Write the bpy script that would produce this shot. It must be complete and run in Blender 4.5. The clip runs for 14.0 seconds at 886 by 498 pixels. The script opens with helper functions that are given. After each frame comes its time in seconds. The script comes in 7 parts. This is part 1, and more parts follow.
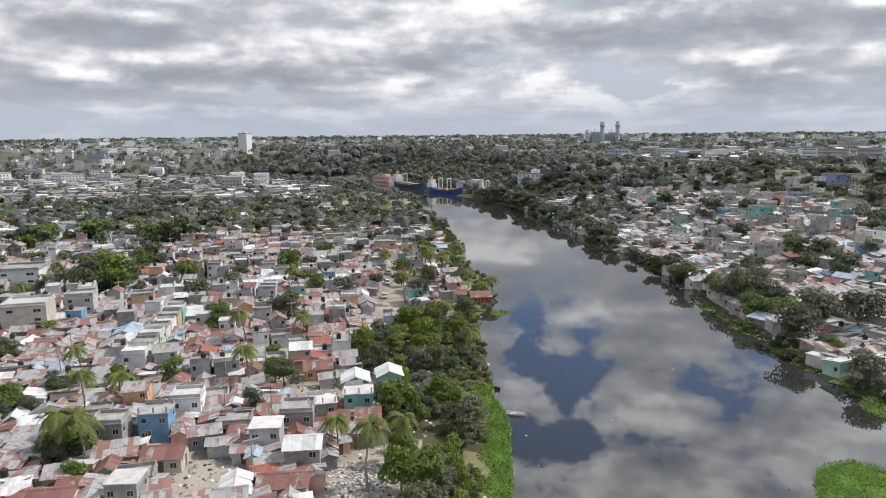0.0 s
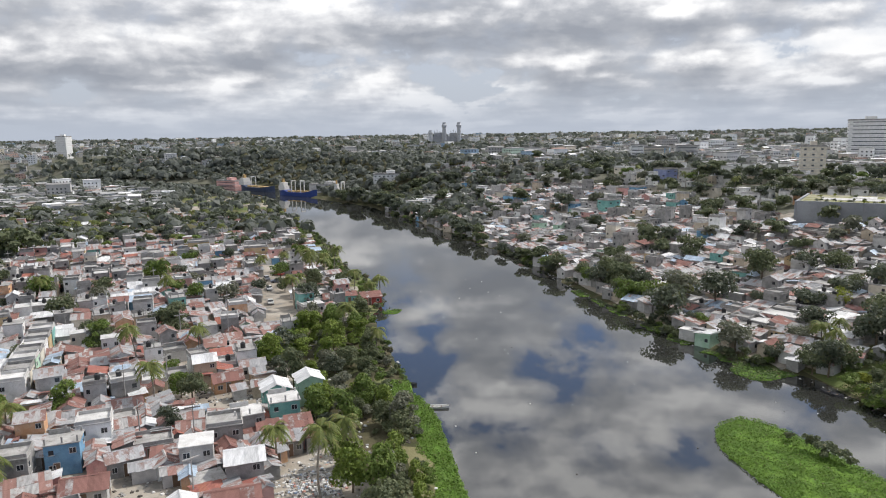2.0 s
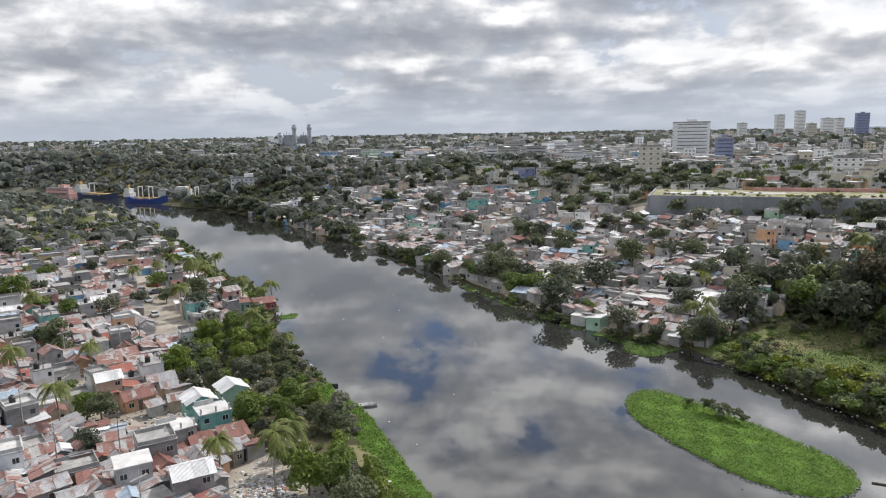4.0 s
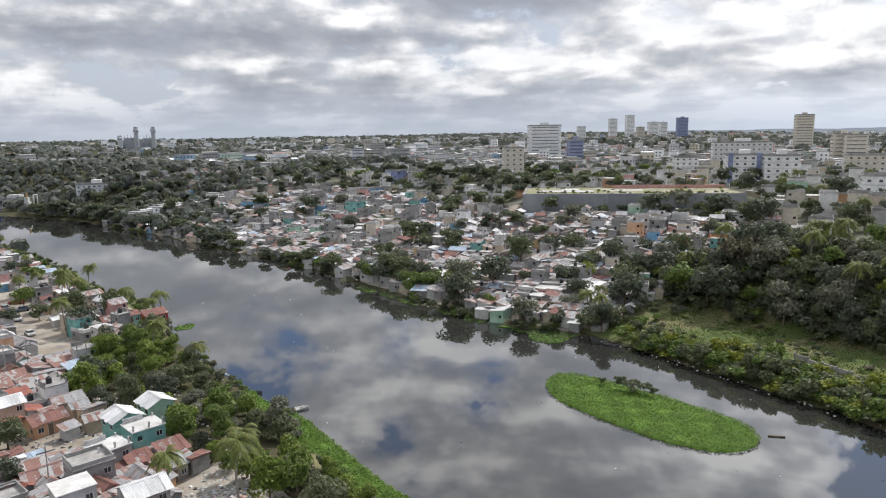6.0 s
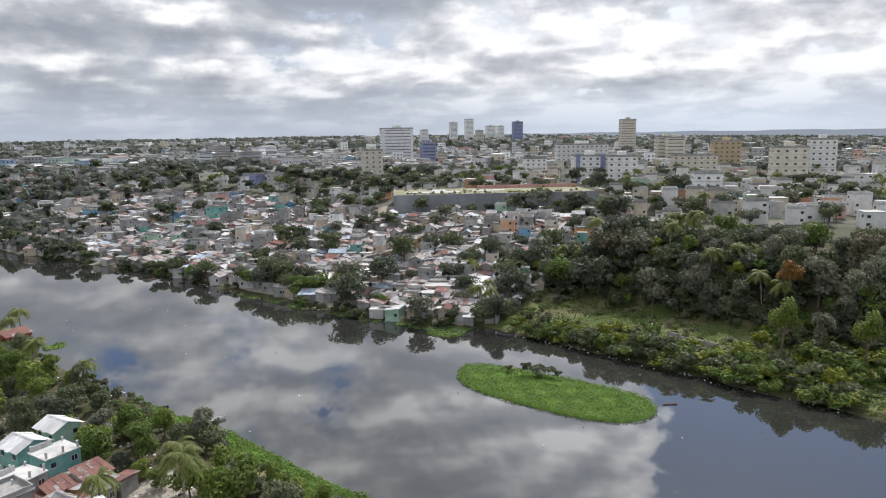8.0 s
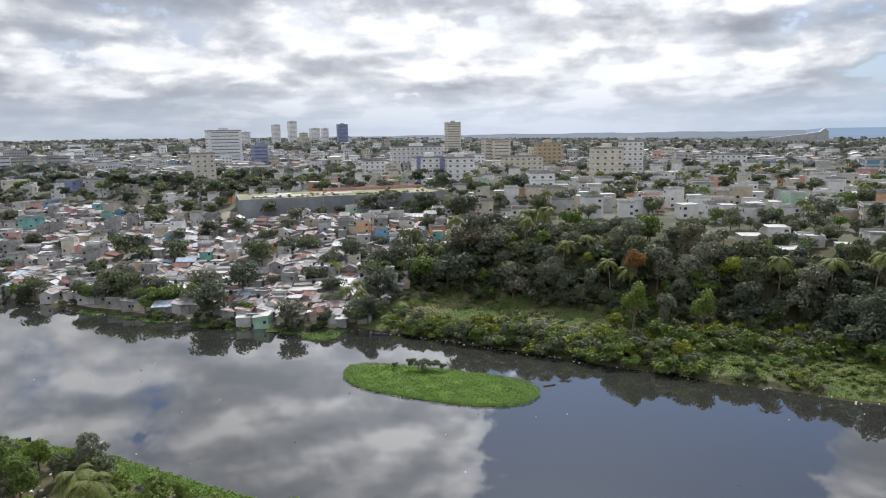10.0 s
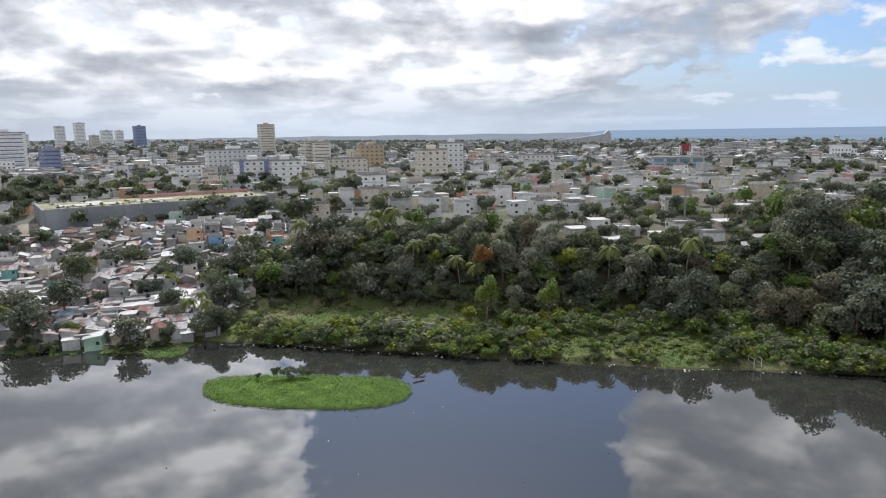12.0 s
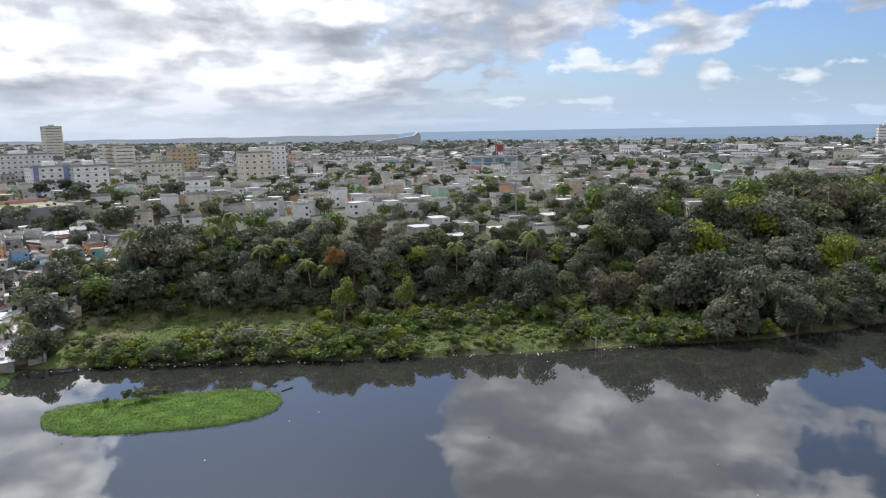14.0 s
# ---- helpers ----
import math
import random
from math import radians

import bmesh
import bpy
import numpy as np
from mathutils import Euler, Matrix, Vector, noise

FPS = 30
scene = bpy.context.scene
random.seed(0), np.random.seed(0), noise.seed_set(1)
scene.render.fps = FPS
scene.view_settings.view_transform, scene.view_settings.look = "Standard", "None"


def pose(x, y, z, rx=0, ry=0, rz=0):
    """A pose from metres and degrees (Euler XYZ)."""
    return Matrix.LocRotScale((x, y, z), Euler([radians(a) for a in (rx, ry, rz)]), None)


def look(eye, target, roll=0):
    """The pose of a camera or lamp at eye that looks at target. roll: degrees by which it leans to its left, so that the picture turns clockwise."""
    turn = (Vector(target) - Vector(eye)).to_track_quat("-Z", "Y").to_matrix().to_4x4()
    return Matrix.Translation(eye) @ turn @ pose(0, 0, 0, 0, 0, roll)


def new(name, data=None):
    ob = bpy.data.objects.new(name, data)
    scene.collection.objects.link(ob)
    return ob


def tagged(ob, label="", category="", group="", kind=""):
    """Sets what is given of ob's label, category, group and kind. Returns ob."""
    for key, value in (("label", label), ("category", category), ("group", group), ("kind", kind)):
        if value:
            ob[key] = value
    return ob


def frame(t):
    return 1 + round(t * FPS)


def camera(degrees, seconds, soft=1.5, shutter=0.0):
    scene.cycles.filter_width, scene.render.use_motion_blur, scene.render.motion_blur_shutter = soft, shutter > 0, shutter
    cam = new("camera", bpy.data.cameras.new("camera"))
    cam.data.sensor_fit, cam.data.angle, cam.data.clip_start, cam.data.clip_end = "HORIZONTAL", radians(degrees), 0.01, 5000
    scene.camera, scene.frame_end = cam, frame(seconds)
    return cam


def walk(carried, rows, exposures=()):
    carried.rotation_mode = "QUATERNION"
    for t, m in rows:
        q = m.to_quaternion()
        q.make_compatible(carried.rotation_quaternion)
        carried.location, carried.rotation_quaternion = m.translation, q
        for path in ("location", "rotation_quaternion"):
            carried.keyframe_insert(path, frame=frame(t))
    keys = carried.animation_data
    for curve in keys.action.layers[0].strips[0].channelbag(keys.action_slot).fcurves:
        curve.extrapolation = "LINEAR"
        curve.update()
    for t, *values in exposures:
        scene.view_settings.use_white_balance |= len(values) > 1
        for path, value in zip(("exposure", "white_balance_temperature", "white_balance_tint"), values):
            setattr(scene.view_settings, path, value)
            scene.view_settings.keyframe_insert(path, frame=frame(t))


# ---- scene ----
cam = camera(65.50, 14.0, soft=1.1)
# seconds, eye x, y, z, yaw, pitch, lean to the right
ROWS = [
    (0.0, 0.00, 0.00, 50.15, 0.00, -9.53, 0.55),
    (0.5, -3.46, -0.03, 50.14, -3.28, -9.56, 0.67),
    (1.0, -6.95, -0.11, 50.13, -6.65, -9.58, 0.76),
    (1.5, -10.45, -0.15, 50.12, -10.02, -9.60, 0.84),
    (2.0, -13.96, -0.11, 50.11, -13.37, -9.61, 0.91),
    (2.5, -17.46, 0.06, 50.10, -16.67, -9.62, 0.95),
    (3.0, -20.95, 0.40, 50.09, -19.91, -9.62, 0.99),
    (3.8, -26.52, 1.32, 50.07, -24.96, -9.63, 1.03),
    (4.5, -31.34, 2.54, 50.05, -29.31, -9.62, 1.04),
    (5.5, -38.09, 4.92, 50.03, -35.51, -9.62, 1.02),
    (6.0, -41.37, 6.38, 50.02, -38.65, -9.61, 1.01),
    (6.5, -44.54, 8.00, 50.01, -41.84, -9.60, 0.99),
    (7.0, -47.59, 9.75, 50.00, -45.11, -9.60, 0.96),
    (7.5, -50.48, 11.64, 49.99, -48.46, -9.59, 0.94),
    (8.3, -54.68, 14.87, 49.97, -54.02, -9.58, 0.90),
    (9.2, -58.65, 18.77, 49.95, -60.57, -9.57, 0.86),
    (10.0, -61.39, 22.40, 49.94, -66.61, -9.57, 0.84),
    (10.5, -62.70, 24.73, 49.92, -70.47, -9.58, 0.83),
    (11.0, -63.70, 27.11, 49.91, -74.38, -9.58, 0.83),
    (11.5, -64.41, 29.51, 49.90, -78.31, -9.59, 0.84),
    (12.0, -64.88, 31.95, 49.89, -82.25, -9.61, 0.86),
    (12.5, -65.18, 34.42, 49.88, -86.19, -9.62, 0.89),
    (13.0, -65.40, 36.92, 49.87, -90.11, -9.64, 0.93),
    (13.5, -65.68, 39.44, 49.86, -94.01, -9.67, 0.98),
    (14.0, -66.21, 41.99, 49.85, -97.90, -9.70, 1.05),
]
walk(cam, [(t, pose(x, y, z, 0, 0, yaw) @ pose(0, 0, 0, 90 + pitch) @ pose(0, 0, 0, 0, 0, -lean)) for t, x, y, z, yaw, pitch, lean in ROWS],
     exposures=((0.0, 0.0, 6420.0, 11.0), (7.0, 0.02, 6360.0, 11.0), (14.0, 0.06, 6180.0, 11.0)))

# ---------------------------------------------------------------- world and light
SUN_AZ, SUN_EL = -76.0, 49.0          # degrees: yaw from +y towards +x is negative, and height
sun_dir = Vector((math.sin(radians(-SUN_AZ)) * math.cos(radians(SUN_EL)),
                  math.cos(radians(-SUN_AZ)) * math.cos(radians(SUN_EL)), math.sin(radians(SUN_EL))))

world = bpy.data.worlds.new("world")
scene.world = world
world.use_nodes = True


class Nodes:
    """Short hand for node trees."""

    def __init__(self, tree):
        self.tree = tree
        tree.nodes.clear()

    def add(self, kind, values=None):
        n = self.tree.nodes.new(kind)
        for k, v in (values or {}).items():
            if isinstance(v, bpy.types.NodeSocket):
                self.tree.links.new(v, n.inputs[k])
            else:
                n.inputs[k].default_value = v
        return n

    def math(self, op, a, b=0.0, clamp=False):
        n = self.add("ShaderNodeMath", {0: a, 1: b})
        n.operation, n.use_clamp = op, clamp
        return n.outputs[0]

    def vec(self, op, a, b=(0, 0, 0)):
        n = self.add("ShaderNodeVectorMath", {0: a, 1: b})
        n.operation = op
        return n.outputs["Value"] if op == "DOT_PRODUCT" else n.outputs[0]

    def mix(self, f, a, b, blend="MIX"):
        n = self.add("ShaderNodeMix")
        n.data_type, n.blend_type = "RGBA", blend
        for sock, v in ((n.inputs[0], f), (n.inputs[6], a), (n.inputs[7], b)):
            if isinstance(v, bpy.types.NodeSocket):
                self.tree.links.new(v, sock)
            else:
                sock.default_value = v if not isinstance(v, tuple) else (*v, 1.0)[:4]
        return n.outputs[2]

    def ramp(self, f, stops, interp="LINEAR"):
        n = self.add("ShaderNodeValToRGB", {0: f})
        r = n.color_ramp
        r.interpolation = interp
        while len(r.elements) < len(stops):
            r.elements.new(0.5)
        for e, (p, c) in zip(r.elements, stops):
            e.position = p
            e.color = (*c, 1) if isinstance(c, tuple) else (c, c, c, 1)
        return n.outputs[0]

    def noise(self, v, scale, detail=4.0, rough=0.5, distort=0.0):
        return self.add("ShaderNodeTexNoise", {"Vector": v, "Scale": scale, "Detail": detail, "Roughness": rough, "Distortion": distort}).outputs[0]

    def smooth(self, v, lo, hi, a=0.0, b=1.0):
        n = self.add("ShaderNodeMapRange", {0: v, 1: lo, 2: hi, 3: a, 4: b})
        n.interpolation_type = "SMOOTHSTEP"
        return n.outputs[0]


w = Nodes(world.node_tree)
way = w.add("ShaderNodeTexCoord").outputs["Generated"]
sep = w.add("ShaderNodeSeparateXYZ", {0: way})
up = w.math("MAXIMUM", sep.outputs[2], 0.0)
sky = w.add("ShaderNodeTexSky")
sky.sky_type, sky.sun_disc, sky.sun_elevation, sky.sun_rotation = "NISHITA", False, radians(SUN_EL), radians(-SUN_AZ)
sky.altitude, sky.air_density, sky.dust_density, sky.ozone_density = 50.0, 1.0, 1.6, 1.2
def puffs(lift):
    """How dense the cloud is at a direction, looked up a little higher: wide rows of a flat layer, heaped with round heads."""
    high = w.math("MAXIMUM", w.math("ADD", sep.outputs[2], lift), 0.0)
    near = w.math("DIVIDE", 1.0, w.math("ADD", high, 0.11))
    layer = w.add("ShaderNodeCombineXYZ", {0: w.math("MULTIPLY", sep.outputs[0], near), 1: w.math("MULTIPLY", sep.outputs[1], near), 2: 4.3}).outputs[0]
    dome = w.add("ShaderNodeCombineXYZ", {0: sep.outputs[0], 1: sep.outputs[1], 2: w.math("MULTIPLY", high, 1.7)}).outputs[0]
    dome = w.vec("ADD", dome, (3.1, 7.4, 1.7))
    rows = w.noise(w.vec("ADD", layer, (1.7, 0.6, 0.0)), 0.85, 3.0, 0.5)
    fine = w.noise(dome, 10.0, 9.0, 0.56, 0.15)
    heads = w.add("ShaderNodeTexVoronoi", {"Vector": w.vec("ADD", dome, w.vec("MULTIPLY", w.add("ShaderNodeTexNoise", {"Vector": dome, "Scale": 16.0, "Detail": 3.0}).outputs[1], (0.07, 0.07, 0.07))), "Scale": 17.0})
    heads.feature = "SMOOTH_F1"
    total = w.math("ADD", w.math("MULTIPLY", w.math("SUBTRACT", rows, 0.5), 0.52), w.math("MULTIPLY", w.math("SUBTRACT", fine, 0.5), 0.62))
    flat = w.add("ShaderNodeCombineXYZ", {0: sep.outputs[0], 1: sep.outputs[1], 2: w.math("MULTIPLY", high, 3.4)}).outputs[0]
    banks = w.noise(w.vec("ADD", flat, (1.1, 4.4, 0.3)), 6.5, 4.0, 0.45)
    heaped = w.math("ADD", total, w.math("MULTIPLY", w.math("SUBTRACT", 0.42, heads.outputs["Distance"]), 0.14))
    return heaped, w.math("ADD", w.math("MULTIPLY", w.math("SUBTRACT", rows, 0.5), 0.5), w.math("MULTIPLY", w.math("SUBTRACT", banks, 0.5), 0.75)), fine


def towards(az, el):
    return (math.sin(radians(-az)) * math.cos(radians(el)), math.cos(radians(-az)) * math.cos(radians(el)), math.sin(radians(el)))


(dense, bulk, fleece), (dense_above, bulk_above, _) = puffs(0.0), puffs(0.022)
# the sky clears to the south-east, over the sea
clear = w.smooth(w.vec("DOT_PRODUCT", way, (0.52, -0.855, 0.0)), 0.40, 0.84)
level = w.math("ADD", w.math("MULTIPLY", clear, 0.17), w.smooth(up, 0.0, 0.14, -0.11, -0.16))
for az, el, wide, much in ((-10, 16.5, 6.5, 0.19), (-23, 18, 6, 0.17), (-9, 23, 7, 0.11), (-41, 24, 4.5, 0.02), (-84, 26.5, 18, 0.34), (-56, 24, 14, -0.12), (-112, 25, 15, -0.20), (-84, 7, 11, -0.05)):      # blue gaps and thicker banks of cloud
    level = w.math("ADD", level, w.smooth(w.vec("DOT_PRODUCT", way, towards(az, el)), math.cos(radians(wide)), math.cos(radians(wide * 0.3)), 0.0, much))
over = w.math("SUBTRACT", dense, level)
cover = w.math("ADD", w.math("MULTIPLY", w.smooth(over, 0.0, 0.05), 0.55), w.math("MULTIPLY", w.smooth(over, 0.0, 0.16), 0.45))
thick = w.smooth(w.math("SUBTRACT", w.math("ADD", bulk, w.math("MULTIPLY", dense, 0.25)), w.math("MULTIPLY", level, 0.5)), -0.01, 0.12)
near_sun = w.smooth(w.vec("DOT_PRODUCT", way, towards(-73, 15)), 0.88, 0.995)
rim = w.math("ADD", w.math("MULTIPLY", w.math("SUBTRACT", dense, dense_above), 2.2), w.math("ADD", w.math("MULTIPLY", w.math("SUBTRACT", bulk, bulk_above), 2.4), w.math("MULTIPLY", w.math("SUBTRACT", fleece, 0.5), 0.62)))
lit = w.math("ADD", w.math("SUBTRACT", 0.80, w.math("MULTIPLY", thick, 0.46)), w.math("ADD", rim, w.math("MULTIPLY", near_sun, 0.20)))
cloud = w.ramp(lit, ((0.10, (0.345, 0.37, 0.415)), (0.45, (0.47, 0.49, 0.525)), (0.72, (0.69, 0.70, 0.72)), (1.0, (1.0, 1.0, 0.99))))
blue = w.mix(1.0, sky.outputs[0], w.mix(w.smooth(up, 0.24, 0.5), (0.072, 0.090, 0.120), (0.062, 0.073, 0.088)), "MULTIPLY")
# a thin high veil behind the puffs, brighter towards the sun
veil = w.math("MULTIPLY", w.math("SUBTRACT", 1.0, clear), w.smooth(up, 0.17, 0.27, 0.82, 0.0))
back = w.mix(veil, blue, w.mix(near_sun, (0.58, 0.61, 0.66), (1.0, 1.0, 1.0)))
# higher up the sunlit layer is brighter than near the horizon
gain = w.math("ADD", 1.0, w.math("MULTIPLY", w.smooth(up, 0.12, 0.34), w.math("ADD", 0.46, w.math("MULTIPLY", near_sun, 0.8))))
cloud = w.mix(1.0, cloud, w.add("ShaderNodeCombineXYZ", {0: gain, 1: gain, 2: gain}).outputs[0], "MULTIPLY")
seen_sky = w.mix(cover, back, cloud)
# haze that thickens towards the horizon
haze = w.smooth(sep.outputs[2], 0.0, 0.085, 0.88, 0.0)
seen_sky = w.mix(haze, seen_sky, w.mix(clear, w.mix(near_sun, (0.485, 0.535, 0.615), (0.66, 0.73, 0.83)), (0.53, 0.66, 0.83)))
w.add("ShaderNodeOutputWorld", {0: w.add("ShaderNodeBackground", {0: seen_sky, 1: 1.0}).outputs[0]})

sun_data = bpy.data.lights.new("sun", "SUN")
sun_data.energy, sun_data.angle, sun_data.color = 4.0, radians(0.53), (1.0, 0.96, 0.895)
sun = new("sun", sun_data)
sun.matrix_world = look(tuple(sun_dir * 300), (0, 0, 0))


# ---------------------------------------------------------------- materials
def material(name):
    m = bpy.data.materials.new(name)
    m.use_nodes = True
    return m, Nodes(m.node_tree)


def surf(name, dark, light, rough=0.85, scale=0.6, bump=0.3, fine=9.0, stain=0.35, stain_col=(0.09, 0.085, 0.075), metal=0.0, spread=0.12, spec=0.3):
    """A weathered surface: patches, grain, stains and a little relief, different on each object."""
    m, n = material(name)
    info = n.add("ShaderNodeObjectInfo").outputs["Random"]
    at = n.add("ShaderNodeTexCoord").outputs["Object"]
    off = n.math("MULTIPLY", info, 57.0)
    at = n.vec("ADD", at, n.add("ShaderNodeCombineXYZ", {0: off, 1: off, 2: off}).outputs[0])
    big = n.noise(at, scale, 5.0, 0.6)
    small = n.noise(at, fine, 4.0, 0.6)
    col = n.mix(n.smooth(big, 0.35, 0.65), dark, light)
    col = n.mix(n.math("MULTIPLY", n.smooth(n.noise(at, scale * 2.3, 6.0, 0.65), 0.52, 0.72), stain), col, stain_col)
    val = n.math("ADD", n.math("MULTIPLY", n.math("SUBTRACT", small, 0.5), 0.5), n.math("ADD", 1.0 - spread, n.math("MULTIPLY", info, 2 * spread)))
    col = n.mix(1.0, col, n.add("ShaderNodeCombineXYZ", {0: val, 1: val, 2: val}).outputs[0], "MULTIPLY")
    b = n.add("ShaderNodeBump", {"Strength": bump, "Distance": 0.03, "Height": small})
    s = n.add("ShaderNodeBsdfPrincipled", {"Base Color": col, "Roughness": rough, "Metallic": metal, "Specular IOR Level": spec, "Normal": b.outputs[0]})
    n.add("ShaderNodeOutputMaterial", {0: s.outputs[0]})
    return m


def sheet_metal(name, zinc, rust, share, rough=0.62, metal=0.12):
    """Corrugated roofing: ribs along the slope, rust that differs from sheet to sheet."""
    m, n = material(name)
    info = n.add("ShaderNodeObjectInfo").outputs["Random"]
    isle = n.add("ShaderNodeNewGeometry").outputs["Random Per Island"]
    at = n.add("ShaderNodeTexCoord").outputs["Object"]
    off = n.math("MULTIPLY", n.math("ADD", info, isle), 37.0)
    moved = n.vec("ADD", at, n.add("ShaderNodeCombineXYZ", {0: off, 1: off, 2: off}).outputs[0])
    big = n.noise(moved, 0.55, 5.0, 0.62)
    fine = n.noise(moved, 5.0, 4.0, 0.65)
    own = n.math("FRACT", n.math("ADD", isle, info))
    amount = n.math("ADD", n.math("MULTIPLY", own, 0.40), n.math("ADD", n.math("MULTIPLY", big, 0.95), share - 0.24))
    rusted = n.smooth(n.math("ADD", amount, n.math("MULTIPLY", fine, 0.25)), 0.62, 0.80)
    tone = n.math("ADD", n.math("ADD", 0.45, n.math("MULTIPLY", own, 0.40)), n.math("MULTIPLY", n.noise(n.vec("MULTIPLY", moved, (2.5, 0.4, 1.0)), 1.7, 4.0), 0.70))
    zc = n.mix(1.0, zinc, n.add("ShaderNodeCombineXYZ", {0: tone, 1: tone, 2: tone}).outputs[0], "MULTIPLY")
    rc = n.mix(n.math("ADD", n.math("MULTIPLY", fine, 0.6), n.math("MULTIPLY", own, 0.4)), tuple(c * 0.55 for c in rust), tuple(min(1, c * 1.55) for c in rust))
    col = n.mix(rusted, zc, rc)
    wave = n.add("ShaderNodeTexWave", {"Vector": at, "Scale": 2.2, "Distortion": 0.0})
    wave.wave_type, wave.bands_direction = "BANDS", "X"
    rib = wave.outputs[1]
    b = n.add("ShaderNodeBump", {"Strength": 0.55, "Distance": 0.04, "Height": rib})
    s = n.add("ShaderNodeBsdfPrincipled", {"Base Color": col, "Specular IOR Level": 0.22, "Roughness": n.math("ADD", rough, n.math("MULTIPLY", rusted, 0.35)),
                                           "Metallic": n.math("MULTIPLY", n.math("SUBTRACT", 1.0, rusted), metal), "Normal": b.outputs[0]})
    n.add("ShaderNodeOutputMaterial", {0: s.outputs[0]})
    return m


def foliage(name, dark, light, dry=(0.12, 0.11, 0.05), share=0.04, passing=0.28):
    """Leaves: each clump has its own green, and some daylight passes through them."""
    m, n = material(name)
    info = n.add("ShaderNodeObjectInfo").outputs["Random"]
    isle = n.add("ShaderNodeNewGeometry").outputs["Random Per Island"]
    col = n.mix(n.math("ADD", n.math("MULTIPLY", isle, 0.75), n.math("MULTIPLY", info, 0.25)), dark, light)
    col = n.mix(n.smooth(isle, 1.0 - share, 1.0 - share * 0.6), col, dry)
    s = n.add("ShaderNodeBsdfPrincipled", {"Base Color": col, "Roughness": 0.62, "Specular IOR Level": 0.25})
    t = n.add("ShaderNodeBsdfTranslucent", {"Color": n.mix(0.5, col, (0.12, 0.155, 0.05), "SCREEN")})
    mixed = n.add("ShaderNodeMixShader", {0: passing, 1: s.outputs[0], 2: t.outputs[0]})
    n.add("ShaderNodeOutputMaterial", {0: mixed.outputs[0]})
    return m


def plain(name, col, rough=0.6, metal=0.0, spec=0.4):
    return surf(name, tuple(c * 0.85 for c in col), col, rough, 1.5, 0.15, 14.0, 0.12, tuple(c * 0.5 for c in col), metal, 0.06, spec)


WALLS = {
    "bare grey block": surf("wall_grey_block", (0.235, 0.23, 0.22), (0.36, 0.35, 0.335), 0.95, 0.5, 0.5, 7.0, 0.45),
    "pale grey": surf("wall_pale_grey", (0.42, 0.41, 0.395), (0.56, 0.55, 0.53), 0.9, 0.5, 0.3),
    "whitewashed": surf("wall_white", (0.68, 0.675, 0.65), (0.80, 0.795, 0.78), 0.85, 0.5, 0.2, stain=0.25),
    "cream": surf("wall_cream", (0.56, 0.51, 0.42), (0.68, 0.63, 0.53), 0.85, 0.5, 0.2),
    "pink": surf("wall_pink", (0.55, 0.29, 0.26), (0.66, 0.40, 0.36), 0.85, 0.5, 0.2),
    "peach": surf("wall_peach", (0.60, 0.33, 0.18), (0.68, 0.45, 0.30), 0.85, 0.5, 0.2),
    "teal": surf("wall_teal", (0.15, 0.35, 0.32), (0.24, 0.47, 0.42), 0.85, 0.5, 0.2),
    "pale green": surf("wall_pale_green", (0.33, 0.50, 0.36), (0.45, 0.60, 0.48), 0.85, 0.5, 0.2),
    "blue": surf("wall_blue", (0.13, 0.28, 0.44), (0.21, 0.39, 0.55), 0.85, 0.5, 0.2),
    "ochre": surf("wall_ochre", (0.50, 0.37, 0.20), (0.58, 0.46, 0.29), 0.85, 0.5, 0.2),
    "orange": surf("wall_orange", (0.62, 0.22, 0.07), (0.70, 0.31, 0.13), 0.85, 0.5, 0.2),
    "red": surf("wall_red", (0.40, 0.07, 0.06), (0.50, 0.13, 0.11), 0.85, 0.5, 0.2),
    "beige": surf("wall_beige", (0.44, 0.37, 0.28), (0.55, 0.48, 0.38), 0.85, 0.5, 0.2),
    "lilac": surf("wall_lilac", (0.20, 0.23, 0.38), (0.28, 0.32, 0.48), 0.85, 0.5, 0.2),
}
ROOFS = {
    "rusty": sheet_metal("roof_rusty", (0.40, 0.385, 0.375), (0.205, 0.108, 0.092), 0.36),
    "patchy rusted": sheet_metal("roof_patchy", (0.43, 0.42, 0.41), (0.235, 0.135, 0.115), 0.18),
    "grey zinc": sheet_metal("roof_zinc", (0.36, 0.36, 0.365), (0.225, 0.15, 0.13), 0.05),
    "bright zinc": sheet_metal("roof_bright", (0.61, 0.61, 0.61), (0.36, 0.28, 0.25), -0.16, 0.6, 0.0),
    "red-painted": sheet_metal("roof_red", (0.33, 0.13, 0.105), (0.26, 0.11, 0.08), 0.1, 0.7, 0.0),
    "blue-grey": sheet_metal("roof_blue_grey", (0.36, 0.44, 0.53), (0.3, 0.2, 0.15), -0.08, 0.5, 0.1),
}
SLABS = {
    "grey concrete": surf("slab_grey", (0.25, 0.242, 0.23), (0.37, 0.36, 0.345), 0.95, 0.45, 0.3, 6.0, 0.6),
    "pale concrete": surf("slab_pale", (0.44, 0.43, 0.415), (0.57, 0.56, 0.545), 0.9, 0.45, 0.3, 6.0, 0.5, (0.2, 0.19, 0.17)),
}
glass_dark = plain("window_glass", (0.035, 0.04, 0.045), 0.15, 0.0, 0.6)
frame_paint = plain("window_frame_paint", (0.55, 0.55, 0.54), 0.6)
door_paint = plain("door_paint", (0.18, 0.12, 0.08), 0.6)
tank_black = plain("tank_black", (0.03, 0.03, 0.032), 0.5)
